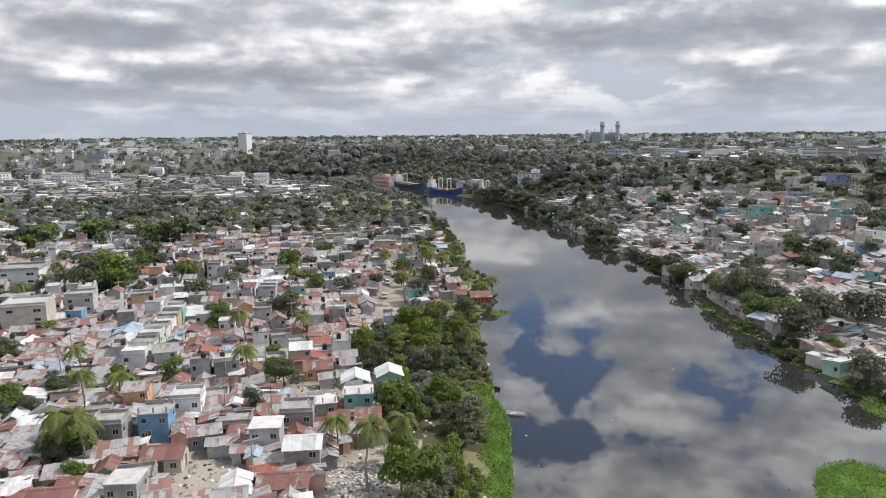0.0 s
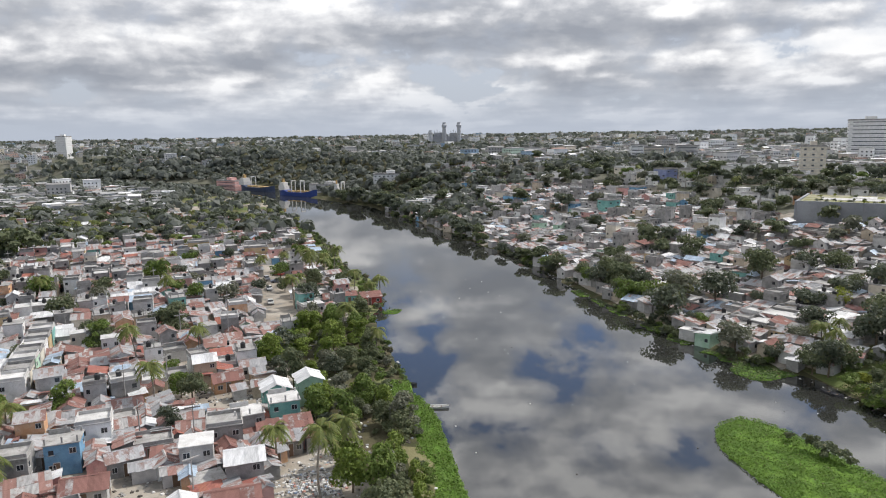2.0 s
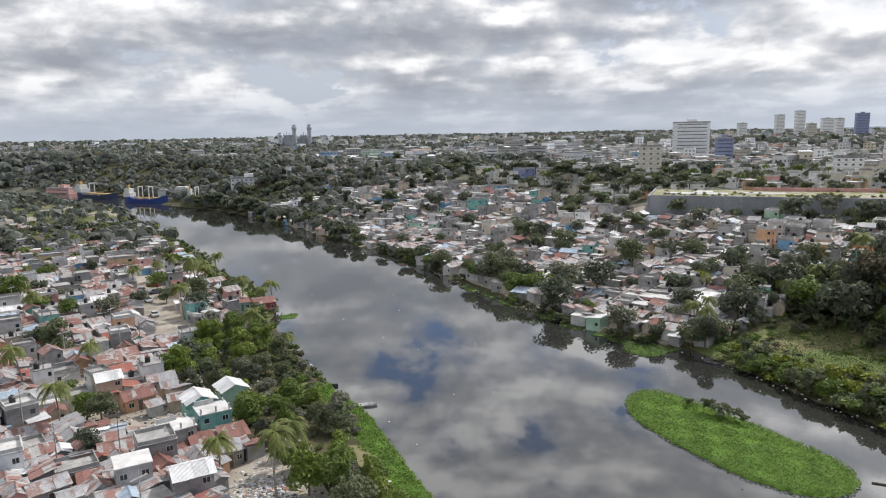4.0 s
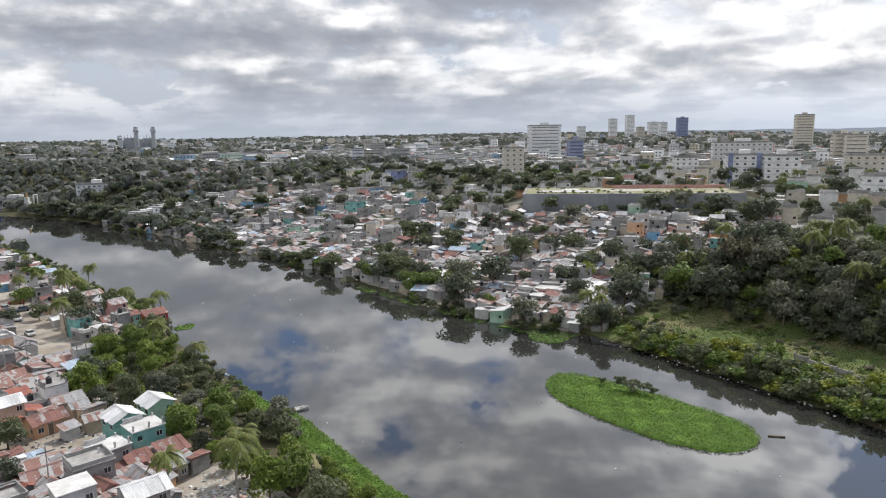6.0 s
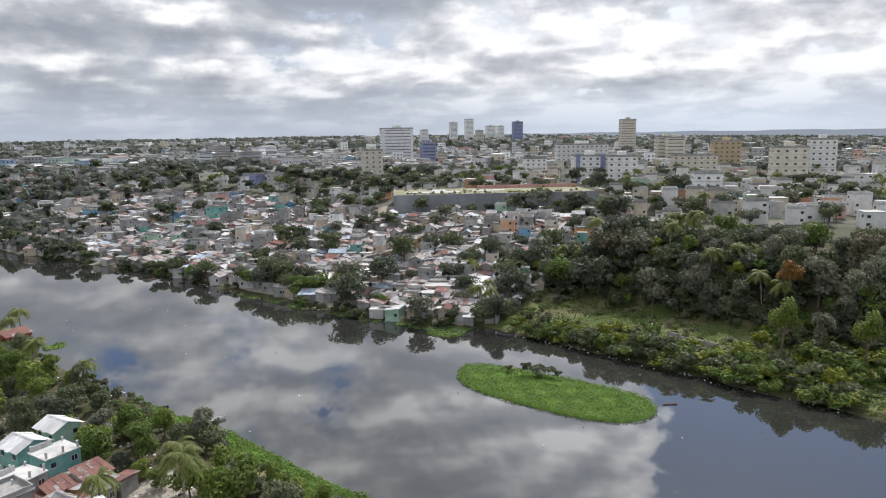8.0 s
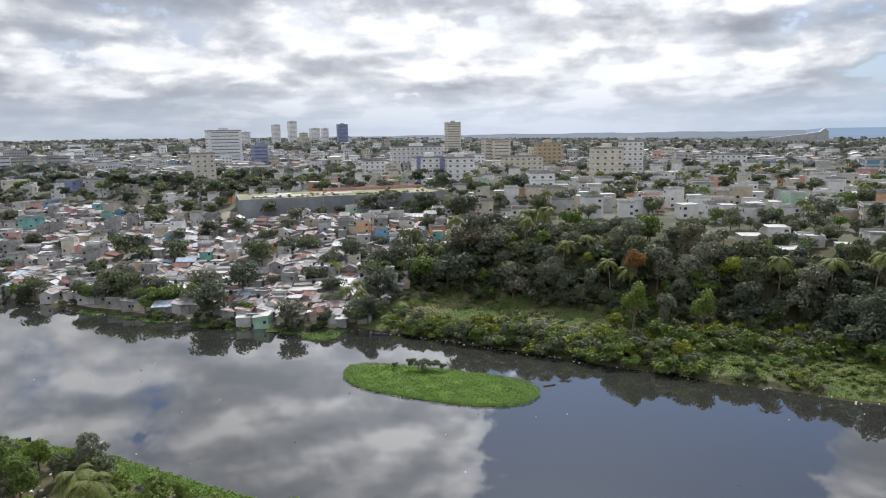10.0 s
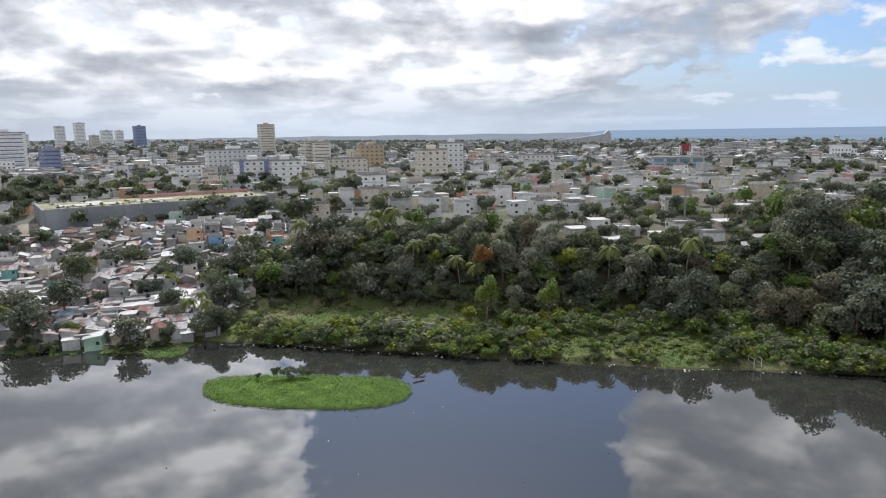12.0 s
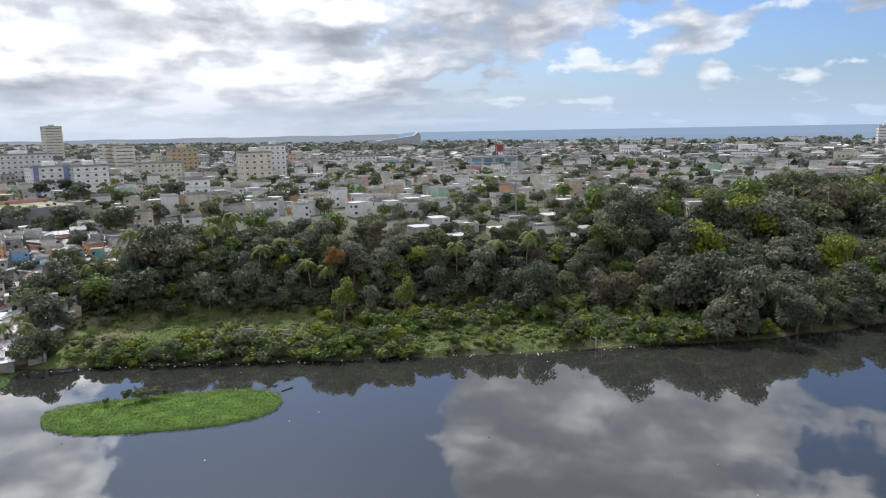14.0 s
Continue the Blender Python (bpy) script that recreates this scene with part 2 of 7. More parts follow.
bark = surf("bark", (0.10, 0.075, 0.05), (0.20, 0.16, 0.12), 0.95, 2.0, 0.6)
palm_bark = surf("palm_bark", (0.20, 0.175, 0.14), (0.30, 0.27, 0.23), 0.95, 2.0, 0.6)
LEAVES = {
    "bright green": foliage("leaf_bright", (0.055, 0.095, 0.02), (0.185, 0.25, 0.055)),
    # bright green again, with sunlight painted into the colour
    "sunny green": foliage("leaf_sunny", (0.072, 0.118, 0.02), (0.235, 0.295, 0.055)),
    # a little haze tinted into the next two greens: paler and bluer
    "mid green": foliage("leaf_mid", (0.052, 0.068, 0.036), (0.18, 0.20, 0.105)),
    "dark green": foliage("leaf_dark", (0.040, 0.053, 0.038), (0.145, 0.16, 0.112)),
    "grey-green": foliage("leaf_grey", (0.085, 0.093, 0.068), (0.245, 0.245, 0.18)),
    "yellow-green": foliage("leaf_yellow", (0.11, 0.135, 0.014), (0.27, 0.29, 0.04)),
    "brownish": foliage("leaf_brown", (0.07, 0.062, 0.04), (0.19, 0.165, 0.11)),
    "orange-brown": foliage("leaf_orange", (0.16, 0.075, 0.02), (0.30, 0.15, 0.05)),
}
leaf_palm = foliage("leaf_palm", (0.06, 0.085, 0.02), (0.195, 0.22, 0.055), (0.22, 0.17, 0.07), 0.12, 0.2)
leaf_water = foliage("leaf_hyacinth", (0.085, 0.155, 0.022), (0.145, 0.235, 0.035), share=0.03)
leaf_grass = foliage("leaf_grass", (0.048, 0.085, 0.02), (0.09, 0.14, 0.035), (0.16, 0.14, 0.07), 0.10, 0.15)


# ---------------------------------------------------------------- plan: river and ground
def smoothstep(a, b, v):
    t = np.clip((np.asarray(v, float) - a) / (b - a), 0, 1)
    return t * t * (3 - 2 * t)


# river banks: the x of the west and of the east bank along y
BANK_Y = [-900, -400, -200, -90, -72, -50, -30, 0, 30, 50, 85, 100, 110, 118, 125, 145, 160, 185, 205, 215, 235, 250, 270, 300, 335, 405, 480, 572, 640]
WEST_X = [-90, -30, -10, 2, 3, 5, 6, 7, 8, 9, 9, 10, 11, 11, 9, 10, 9.5, 11, 15.5, 16.5, 16, 10, 10, 10, 5.5, -3, -14, -20, -46]
EAST_X = [230, 150, 110, 84, 81, 78, 78.5, 78.5, 81, 83, 86.8, 88, 88, 84.5, 80.8, 77.5, 77, 76.6, 76.5, 77, 77.8, 77.5, 75.5, 71.5, 67.5, 57, 46, 4, -20]
FAR_REACH = [(-12, 590), (-50, 680), (-130, 770), (-330, 900), (-700, 1060)]


def west_bank(y):
    return np.interp(y, BANK_Y, WEST_X)


def east_bank(y):
    return np.interp(y, BANK_Y, EAST_X)


def wobble(x, y):
    """A small unevenness of the waterline."""
    return 0.9 * np.sin(y * 0.31 + 0.05 * x) + 0.6 * np.sin(y * 0.83 + 1.3) + 0.5 * np.sin(y * 1.7)


def river_gap(x, y):
    """Metres from the water's edge; below nought in the water."""
    x, y = np.asarray(x, float), np.asarray(y, float)
    main = np.maximum(west_bank(y) - x, x - east_bank(y)) - wobble(x, y) * 0.5
    main = np.where(y > 600, np.maximum(main, (y - 600)), main)
    best = main
    for (ax, ay), (bx, by) in zip(FAR_REACH[:-1], FAR_REACH[1:]):
        ux, uy = bx - ax, by - ay
        k = np.clip(((x - ax) * ux + (y - ay) * uy) / (ux * ux + uy * uy), 0, 1)
        best = np.minimum(best, np.hypot(x - ax - k * ux, y - ay - k * uy) - 30)
    return best


def height(x, y):
    """The ground's height over the river."""
    x, y = np.asarray(x, float), np.asarray(y, float)
    g = river_gap(x, y)
    mid = 0.5 * (west_bank(y) + east_bank(y))
    east = (x > mid) & (y < 585) | (y >= 585) & (x + (y - 585) * 1.3 > 5)
    rough = 0.35 * np.sin(x * 0.11 + 1.0) * np.sin(y * 0.13) + 0.25 * np.sin(x * 0.31) * np.sin(y * 0.27 + 2)
    swell = np.sin(x * 0.0061 + 1.1) * np.sin(y * 0.0053 + 0.4)
    # west: low flat town, rising far off
    hw = 1.3 * smoothstep(0, 9, g) + 1.2 * smoothstep(30, 160, g) + (9 + 6 * swell) * smoothstep(250, 900, g) + rough * smoothstep(4, 20, g)
    # east: houses on a slope north of y = 112, a wooded bluff south of it
    slope = 0.8 * smoothstep(0, 5, g) + 12.8 * np.clip((g - 6) / 96.0, 0, 1) + 6.5 * smoothstep(100, 140, g)
    bluff = 1.4 * smoothstep(0, 5, g) + 1.0 * smoothstep(10, 30, g) + 13.5 * smoothstep(31, 48, g) + 4.5 * smoothstep(47, 105, g)
    knoll = 1.2 * smoothstep(0, 6, g) + 23 * smoothstep(14, 90, g)
    wood = 0.8 * smoothstep(0, 3, g) + 17 * smoothstep(4, 60, g) + 3 * smoothstep(60, 105, g)
    ks = smoothstep(-30, -62, y)
    bluff = bluff * (1 - ks) + wood * ks
    k = smoothstep(100, 116, y + 0.12 * (x - 100))
    k2 = smoothstep(430, 520, y)
    he = bluff * (1 - k) + slope * k
    he = he * (1 - k2) + knoll * k2
    # a cut below the terrace's wall
    tu, tv_ = (x - 172.4) * 0.672 - (y - 216.3) * 0.741, (x - 172.4) * 0.741 + (y - 216.3) * 0.672
    cut = smoothstep(-55, -25, tv_) * (1 - smoothstep(1, 6, tv_)) * smoothstep(-25, 0, tu) * (1 - smoothstep(88, 108, tu))
    he = he - cut * np.maximum(0.0, he - 14.0)
    he = he + (2.5 + 3 * swell) * smoothstep(160, 500, g) + rough * smoothstep(8, 25, g)
    h = np.where(east, he, hw)
    # under water, and down to the sea in the south-east
    low = smoothstep(500, 1900, x * 0.80 - y * 0.62)
    h = h * (1 - 0.85 * low) + 0.4 * low
    sea = smoothstep(2150, 2350, x * 0.80 - y * 0.62 + 40 * np.sin(y * 0.004))
    h = h * (1 - sea) - 3 * sea
    h = np.where(g < 0, np.maximum(-2.0, g * 0.45) - 0.05, h + 0.0)
    return h


class Spots:
    """What stands where, with a coarse grid to look it up."""

    def __init__(self):
        self.cells = {}

    def append(self, spot):
        x, y, r = spot
        for i in range(int((x - r) // 12), int((x + r) // 12) + 1):
            for j in range(int((y - r) // 12), int((y + r) // 12) + 1):
                self.cells.setdefault((i, j), []).append(spot)

    def near(self, x, y, r):
        for i in range(int((x - r) // 12), int((x + r) // 12) + 1):
            for j in range(int((y - r) // 12), int((y + r) // 12) + 1):
                yield from self.cells.get((i, j), ())


def steps(lo, fine_lo, fine_hi, hi, d, grow):
    v = list(np.arange(fine_lo, fine_hi + 0.1, d))
    s, a = d, fine_hi
    while a < hi:
        s *= grow
        a += s
        v.append(min(a, hi))
    s, a = d, fine_lo
    while a > lo:
        s *= grow
        a -= s
        v.insert(0, max(a, lo))
    return np.array(v)


def mesh_object(name, verts, faces, mats, index=None, smooth=False):
    me = bpy.data.meshes.new(name)
    me.from_pydata(verts, [], faces)
    for m in mats:
        me.materials.append(m)
    if index is not None:
        me.polygons.foreach_set("material_index", np.asarray(index, np.int32))
    if smooth:
        me.polygons.foreach_set("use_smooth", np.ones(len(me.polygons), bool))
    me.update()
    return new(name, me)


def ground_material(name, a, b, c, scale):
    m, n = material(name)
    at = n.add("ShaderNodeTexCoord").outputs["Object"]
    one, two, three = n.noise(at, scale, 6.0, 0.6), n.noise(at, scale * 4.7, 5.0, 0.6), n.noise(at, 3.0, 4.0, 0.6)
    col = n.mix(n.smooth(one, 0.40, 0.60), a, b)
    col = n.mix(n.smooth(two, 0.50, 0.66), col, c)
    v = n.math("ADD", 0.75, n.math("MULTIPLY", three, 0.5))
    col = n.mix(1.0, col, n.add("ShaderNodeCombineXYZ", {0: v, 1: v, 2: v}).outputs[0], "MULTIPLY")
    bp = n.add("ShaderNodeBump", {"Strength": 0.5, "Distance": 0.15, "Height": three})
    s = n.add("ShaderNodeBsdfPrincipled", {"Base Color": col, "Roughness": 0.95, "Specular IOR Level": 0.2, "Normal": bp.outputs[0]})
    n.add("ShaderNodeOutputMaterial", {0: s.outputs[0]})
    return m


dirt = ground_material("ground_dirt", (0.27, 0.235, 0.19), (0.36, 0.325, 0.275), (0.20, 0.19, 0.17), 0.07)
grass = ground_material("ground_grass", (0.10, 0.13, 0.04), (0.18, 0.165, 0.085), (0.075, 0.105, 0.035), 0.08)
woods = ground_material("ground_woods", (0.045, 0.05, 0.02), (0.07, 0.065, 0.035), (0.10, 0.085, 0.05), 0.06)
country = ground_material("ground_country", (0.085, 0.09, 0.06), (0.12, 0.118, 0.088), (0.165, 0.16, 0.14), 0.012)

xs = steps(-4900, -170, 260, 4900, 3.2, 1.09)
ys = steps(-4900, -110, 430, 4900, 3.2, 1.09)
gx, gy = np.meshgrid(xs, ys, indexing="ij")
gz = height(gx, gy)
XS, YS, HEIGHTS, GAPS = xs.tolist(), ys.tolist(), gz.tolist(), river_gap(gx, gy).tolist()


def between(grid, x, y):
    """The value of a grid of the plan at a place, between its corners."""
    i = min(max(bisect_right(XS, x) - 1, 0), len(XS) - 2)
    j = min(max(bisect_right(YS, y) - 1, 0), len(YS) - 2)
    u, v = (x - XS[i]) / (XS[i + 1] - XS[i]), (y - YS[j]) / (YS[j + 1] - YS[j])
    return (grid[i][j] * (1 - u) + grid[i + 1][j] * u) * (1 - v) + (grid[i][j + 1] * (1 - u) + grid[i + 1][j + 1] * u) * v


def bisect_right(values, x):
    lo, hi = 0, len(values)
    while lo < hi:
        m = (lo + hi) // 2
        if x < values[m]:
            hi = m
        else:
            lo = m + 1
    return lo


def ground_z(x, y):
    return between(HEIGHTS, x, y)


def gap_at(x, y):
    return between(GAPS, x, y)


nx, ny = gx.shape
verts = np.stack([gx, gy, gz], -1).reshape(-1, 3)
cell = (np.arange(nx - 1)[:, None] * ny + np.arange(ny - 1)[None, :]).ravel()
faces = np.stack([cell, cell + ny, cell + ny + 1, cell + 1], 1)
cx, cy = verts[faces].mean(1)[:, 0], verts[faces].mean(1)[:, 1]
cg = river_gap(cx, cy)
on_east = cx > 0.5 * (west_bank(cy) + east_bank(cy))
kinds = np.zeros(len(faces), int)
kinds[(np.hypot(cx, cy - 150) > 420)] = 3
kinds[on_east & (cg >= 75) & (cy < 135)] = 3
kinds[on_east & (cg >= 112)] = 3
kinds[on_east & (cg < 2) & (cy > 117)] = 2
kinds[on_east & (cy < 117) & (cg < 36)] = 1
kinds[on_east & (cy < 108) & (cg >= 36) & (cg < 75)] = 2
kinds[on_east & (cy < -30) & (cg < 75)] = 2
kinds[on_east & (cy < 126) & (cy >= 104) & (cg >= 30) & (cg < 75)] = 2
kinds[on_east & (cg < 2.5)] = 2
kinds[(~on_east) & (cy < 178) & (cg < 24)] = 2
kinds[(~on_east) & (cg > 13) & (cy < 106)] = 0
kinds[(~on_east) & (cg < 6) & (cy < 134)] = 1
kinds[(~on_east) & (cg < 9) & (cy >= 178) & (cy < 420)] = 1
kinds[(cy > 430) & on_east & (cg < 90) & (cy < 900)] = 2
kinds[(~on_east) & (cy > 415) & (cy < 590) & (cg < 60) & (np.sin(cx * 0.09 + cy * 0.05) + np.sin(cy * 0.11) > -0.5)] = 1
far_disc = np.hypot(cx, cy) < 4900
faces, kinds = faces[far_disc], kinds[far_disc]
tagged(mesh_object("ground", verts.tolist(), faces.tolist(), [dirt, grass, woods, country], kinds, True),
       "uneven sandy ground with grass banks and a wooded bluff", "ground", kind="structure")

# the river and the sea: one still sheet
m_water, n = material("river_water")
at = n.add("ShaderNodeTexCoord").outputs["Object"]
murk = n.mix(n.noise(at, 0.012, 3.0), (0.024, 0.025, 0.023), (0.035, 0.035, 0.031))
fine = n.noise(at, 1.1, 3.0, 0.55)
slow = n.noise(at, 0.16, 2.0, 0.5)
calm = n.smooth(n.noise(n.vec("MULTIPLY", at, (0.6, 1.0, 1.0)), 0.022, 3.0, 0.55, 0.6), 0.44, 0.62, 0.25, 1.0)
rip = n.math("MULTIPLY", n.math("ADD", n.math("MULTIPLY", fine, 0.35), slow), calm)
bp = n.add("ShaderNodeBump", {"Strength": 0.05, "Distance": 0.10, "Height": rip})
s = n.add("ShaderNodeBsdfPrincipled", {"Base Color": murk, "Roughness": 0.02, "IOR": 1.72, "Specular IOR Level": 0.8, "Normal": bp.outputs[0]})
n.add("ShaderNodeOutputMaterial", {0: s.outputs[0]})
ring = [(4900 * math.cos(a * math.tau / 64), 4900 * math.sin(a * math.tau / 64), 0.0) for a in range(64)]
tagged(mesh_object("water", ring, [list(range(64))], [m_water]), "still murky brown-grey river water", "water", kind="structure")

# far distance: self-lit rim of land, sea in the south-east, haze painted in
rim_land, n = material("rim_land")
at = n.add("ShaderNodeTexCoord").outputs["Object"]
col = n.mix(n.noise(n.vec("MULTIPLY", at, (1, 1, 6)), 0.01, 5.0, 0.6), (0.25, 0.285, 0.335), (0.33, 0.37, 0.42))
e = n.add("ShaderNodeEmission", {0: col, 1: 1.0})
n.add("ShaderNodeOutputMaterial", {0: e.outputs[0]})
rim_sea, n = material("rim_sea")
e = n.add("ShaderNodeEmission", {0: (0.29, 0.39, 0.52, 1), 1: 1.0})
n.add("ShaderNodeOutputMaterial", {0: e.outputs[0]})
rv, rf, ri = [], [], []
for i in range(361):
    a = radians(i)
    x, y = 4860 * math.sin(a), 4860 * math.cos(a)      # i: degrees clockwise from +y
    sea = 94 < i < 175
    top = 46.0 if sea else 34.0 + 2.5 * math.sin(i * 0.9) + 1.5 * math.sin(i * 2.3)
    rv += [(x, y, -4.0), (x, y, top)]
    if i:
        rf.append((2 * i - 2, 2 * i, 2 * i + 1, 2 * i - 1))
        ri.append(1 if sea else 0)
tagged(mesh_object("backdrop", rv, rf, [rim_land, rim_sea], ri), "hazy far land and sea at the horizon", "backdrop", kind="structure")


# ---------------------------------------------------------------- builders of things
def part(name, me, parent, mat=None, m=None, label=""):
    """One mesh object under a thing or a part."""
    ob = new(name, me)
    ob.parent = parent
    if m is not None:
        ob.matrix_basis = m
    if mat is not None:
        ob.material_slots[0].link = "OBJECT"
        ob.material_slots[0].material = mat
    if label:
        ob["label"] = label
    return ob


def box_bm(bm, x0, x1, y0, y1, z0, z1, mat=0):
    v = [bm.verts.new(p) for p in ((x0, y0, z0), (x1, y0, z0), (x1, y1, z0), (x0, y1, z0), (x0, y0, z1), (x1, y0, z1), (x1, y1, z1), (x0, y1, z1))]
    for f in ((3, 2, 1, 0), (4, 5, 6, 7), (0, 1, 5, 4), (1, 2, 6, 5), (2, 3, 7, 6), (3, 0, 4, 7)):
        bm.faces.new([v[i] for i in f]).material_index = mat


def to_mesh(name, bm, *mats):
    me = bpy.data.meshes.new(name)
    bm.normal_update()
    bm.to_mesh(me)
    bm.free()
    for m in mats:
        me.materials.append(m)
    return me


def pane_mesh(w_, h_, name="window"):
    """A window: a proud frame with two dark lights set into it; it faces -y, its middle at the origin."""
    bm = bmesh.new()
    t = 0.07
    box_bm(bm, -w_ / 2, w_ / 2, -0.06, 0.02, -h_ / 2, h_ / 2, 0)
    for s_ in (-1, 1):
        x0, x1 = sorted((s_ * t / 2, s_ * (w_ / 2 - t)))
        box_bm(bm, x0, x1, -0.064, -0.058, -h_ / 2 + t, h_ / 2 - t, 1)
    return to_mesh(name, bm, frame_paint, glass_dark)


def hole_mesh(w_, h_, glass=None):
    """A dark opening with a thin sill and no frame."""
    bm = bmesh.new()
    box_bm(bm, -w_ / 2, w_ / 2, -0.025, 0.02, -h_ / 2, h_ / 2, 1)
    box_bm(bm, -w_ / 2 - 0.1, w_ / 2 + 0.1, -0.12, 0.02, -h_ / 2 - 0.1, -h_ / 2 - 0.003, 0)
    return to_mesh("window", bm, SLABS["pale concrete"], glass or glass_dark)


def door_mesh():
    bm = bmesh.new()
    box_bm(bm, -0.42, 0.42, -0.05, 0.02, 0.0, 2.0, 0)
    for x0, x1, z0, z1 in ((-0.5, -0.423, 0, 2.1), (0.423, 0.5, 0, 2.1), (-0.42, 0.42, 2.003, 2.1)):
        box_bm(bm, x0, x1, -0.08, 0.02, z0, z1, 1)
    return to_mesh("door", bm, door_paint, frame_paint)


WINDOW = pane_mesh(1.0, 0.9)
SMALL_WINDOW = hole_mesh(0.7, 0.7)
DOOR = door_mesh()


def wall_box(w_, d_, h_, gable=0.0, shed=0.0, sunk=2.5):
    """Four walls that go down into the ground; a gable runs along x, a shed roof rises towards +y."""
    bm = bmesh.new()
    a, b = w_ / 2, d_ / 2
    lo = [bm.verts.new(p) for p in ((-a, -b, -sunk), (a, -b, -sunk), (a, b, -sunk), (-a, b, -sunk))]
    hi = [bm.verts.new(p) for p in ((-a, -b, h_), (a, -b, h_), (a, b, h_ + shed), (-a, b, h_ + shed))]
    for i in (0, 2):
        bm.faces.new((lo[i], lo[(i + 1) % 4], hi[(i + 1) % 4], hi[i]))
    if gable:
        e = [bm.verts.new((a, 0, h_ + gable)), bm.verts.new((-a, 0, h_ + gable))]
        bm.faces.new((lo[1], lo[2], hi[2], e[0], hi[1]))
        bm.faces.new((lo[3], lo[0], hi[0], e[1], hi[3]))
        bm.faces.new((hi[0], hi[1], e[0], e[1]))
        bm.faces.new((hi[2], hi[3], e[1], e[0]))
    else:
        bm.faces.new((lo[1], lo[2], hi[2], hi[1]))
        bm.faces.new((lo[3], lo[0], hi[0], hi[3]))
        bm.faces.new(hi)
    bm.faces.new(lo[::-1])
    return to_mesh("wall", bm, WALLS["pale grey"])


def slope_sheets(sheets, x0, x1, y0, z0, y1, z1, rng, wide=0.85):
    """Roofing sheets side by side from the eave (y0, z0) up to (y1, z1): thin, lapped, a little uneven."""
    n_ = max(2, round((x1 - x0) / wide))
    rows_ = 2 if math.hypot(y1 - y0, z1 - z0) > 3.2 else 1
    for i in range(n_):
        for r in range(rows_):
            a, b = x0 + (x1 - x0) * i / n_, x0 + (x1 - x0) * (i + 1) / n_ + 0.06
            k0, k1 = r / rows_, (r + 1) / rows_
            up_ = 0.03 * (i % 2) + 0.04 * r + rng.uniform(0, 0.05)
            j = rng.uniform(-0.14, 0.14)
            p = [(a, y0 + (y1 - y0) * k0 - (0.1 + j if r == 0 else 0) * (1 if y1 > y0 else -1), z0 + (z1 - z0) * k0 + up_),
                 (a, y0 + (y1 - y0) * k1, z0 + (z1 - z0) * k1 + up_ + rng.uniform(0, 0.03))]
            bm = bmesh.new()
            vs = [bm.verts.new(q) for q in ((a, p[0][1], p[0][2]), (b, p[0][1], p[0][2] + rng.uniform(-0.02, 0.02)), (b, p[1][1], p[1][2]), (a, p[1][1], p[1][2]))]
            lo = [bm.verts.new((q.co.x, q.co.y, q.co.z - 0.035)) for q in vs]
            bm.faces.new(vs if y1 > y0 else vs[::-1])
            bm.faces.new(lo[::-1] if y1 > y0 else lo)
            for q in range(4):
                bm.faces.new((lo[q], lo[(q + 1) % 4], vs[(q + 1) % 4], vs[q]) if y1 > y0 else (vs[q], vs[(q + 1) % 4], lo[(q + 1) % 4], lo[q]))
            sheets.append(to_mesh("sheet", bm, ROOFS["grey zinc"]))


def roof_mesh(kind, w_, d_, h_, rise, rng, sheets):
    """The roof: a slab, or for sheet roofs the batten or ridge strip that holds the sheets."""
    bm = bmesh.new()
    a, b, o = w_ / 2, d_ / 2, 0.32
    if kind == "gable":
        s_ = rise / b
        slope_sheets(sheets, -a - o, a + o, -b - o, h_ - o * s_ + 0.06, 0.02, h_ + rise + 0.06, rng)
        slope_sheets(sheets, -a - o, a + o, b + o, h_ - o * s_ + 0.06, -0.02, h_ + rise + 0.06, rng)
        top_ = h_ + rise + 0.14
        v = [bm.verts.new(q) for q in ((-a - o, -0.22, top_ - 0.08), (a + o, -0.22, top_ - 0.08), (a + o, 0, top_ + 0.05), (-a - o, 0, top_ + 0.05), (a + o, 0.22, top_ - 0.08), (-a - o, 0.22, top_ - 0.08))]
        bm.faces.new(v[:4])
        bm.faces.new((v[3], v[2], v[4], v[5]))
    elif kind == "shed":
        s_ = rise / d_
        slope_sheets(sheets, -a - o, a + o, -b - o, h_ - o * s_ + 0.06, b + o, h_ + rise + o * s_ + 0.06, rng)
        box_bm(bm, -a - o, a + o, b + o - 0.1, b + o, h_ + rise - 0.15, h_ + rise + 0.0)
    else:
        box_bm(bm, -a - 0.15, a + 0.15, -b - 0.15, b + 0.15, h_ + 0.004, h_ + 0.16)
        if kind == "parapet":
            t, q = 0.14, 0.75
            for x0, x1, y0, y1 in ((-a, a, -b, -b + t), (-a, a, b - t, b), (-a, -a + t, -b + t, b - t), (a - t, a, -b + t, b - t)):
                box_bm(bm, x0, x1, y0, y1, h_ + 0.155, h_ + q)
        if kind == "bars":      # starter columns left for a next storey
            for x0 in (-a + 0.1, 0.0, a - 0.35):
                for y0 in (-b + 0.1, b - 0.35):
                    box_bm(bm, x0, x0 + 0.25, y0, y0 + 0.25, h_ + 0.155, h_ + rng.uniform(0.6, 1.3))
            box_bm(bm, -a + 0.35, a * 0.3, b - 0.3, b - 0.14, h_ + 0.155, h_ + 0.95)
    return to_mesh("roof", bm, ROOFS["grey zinc"])


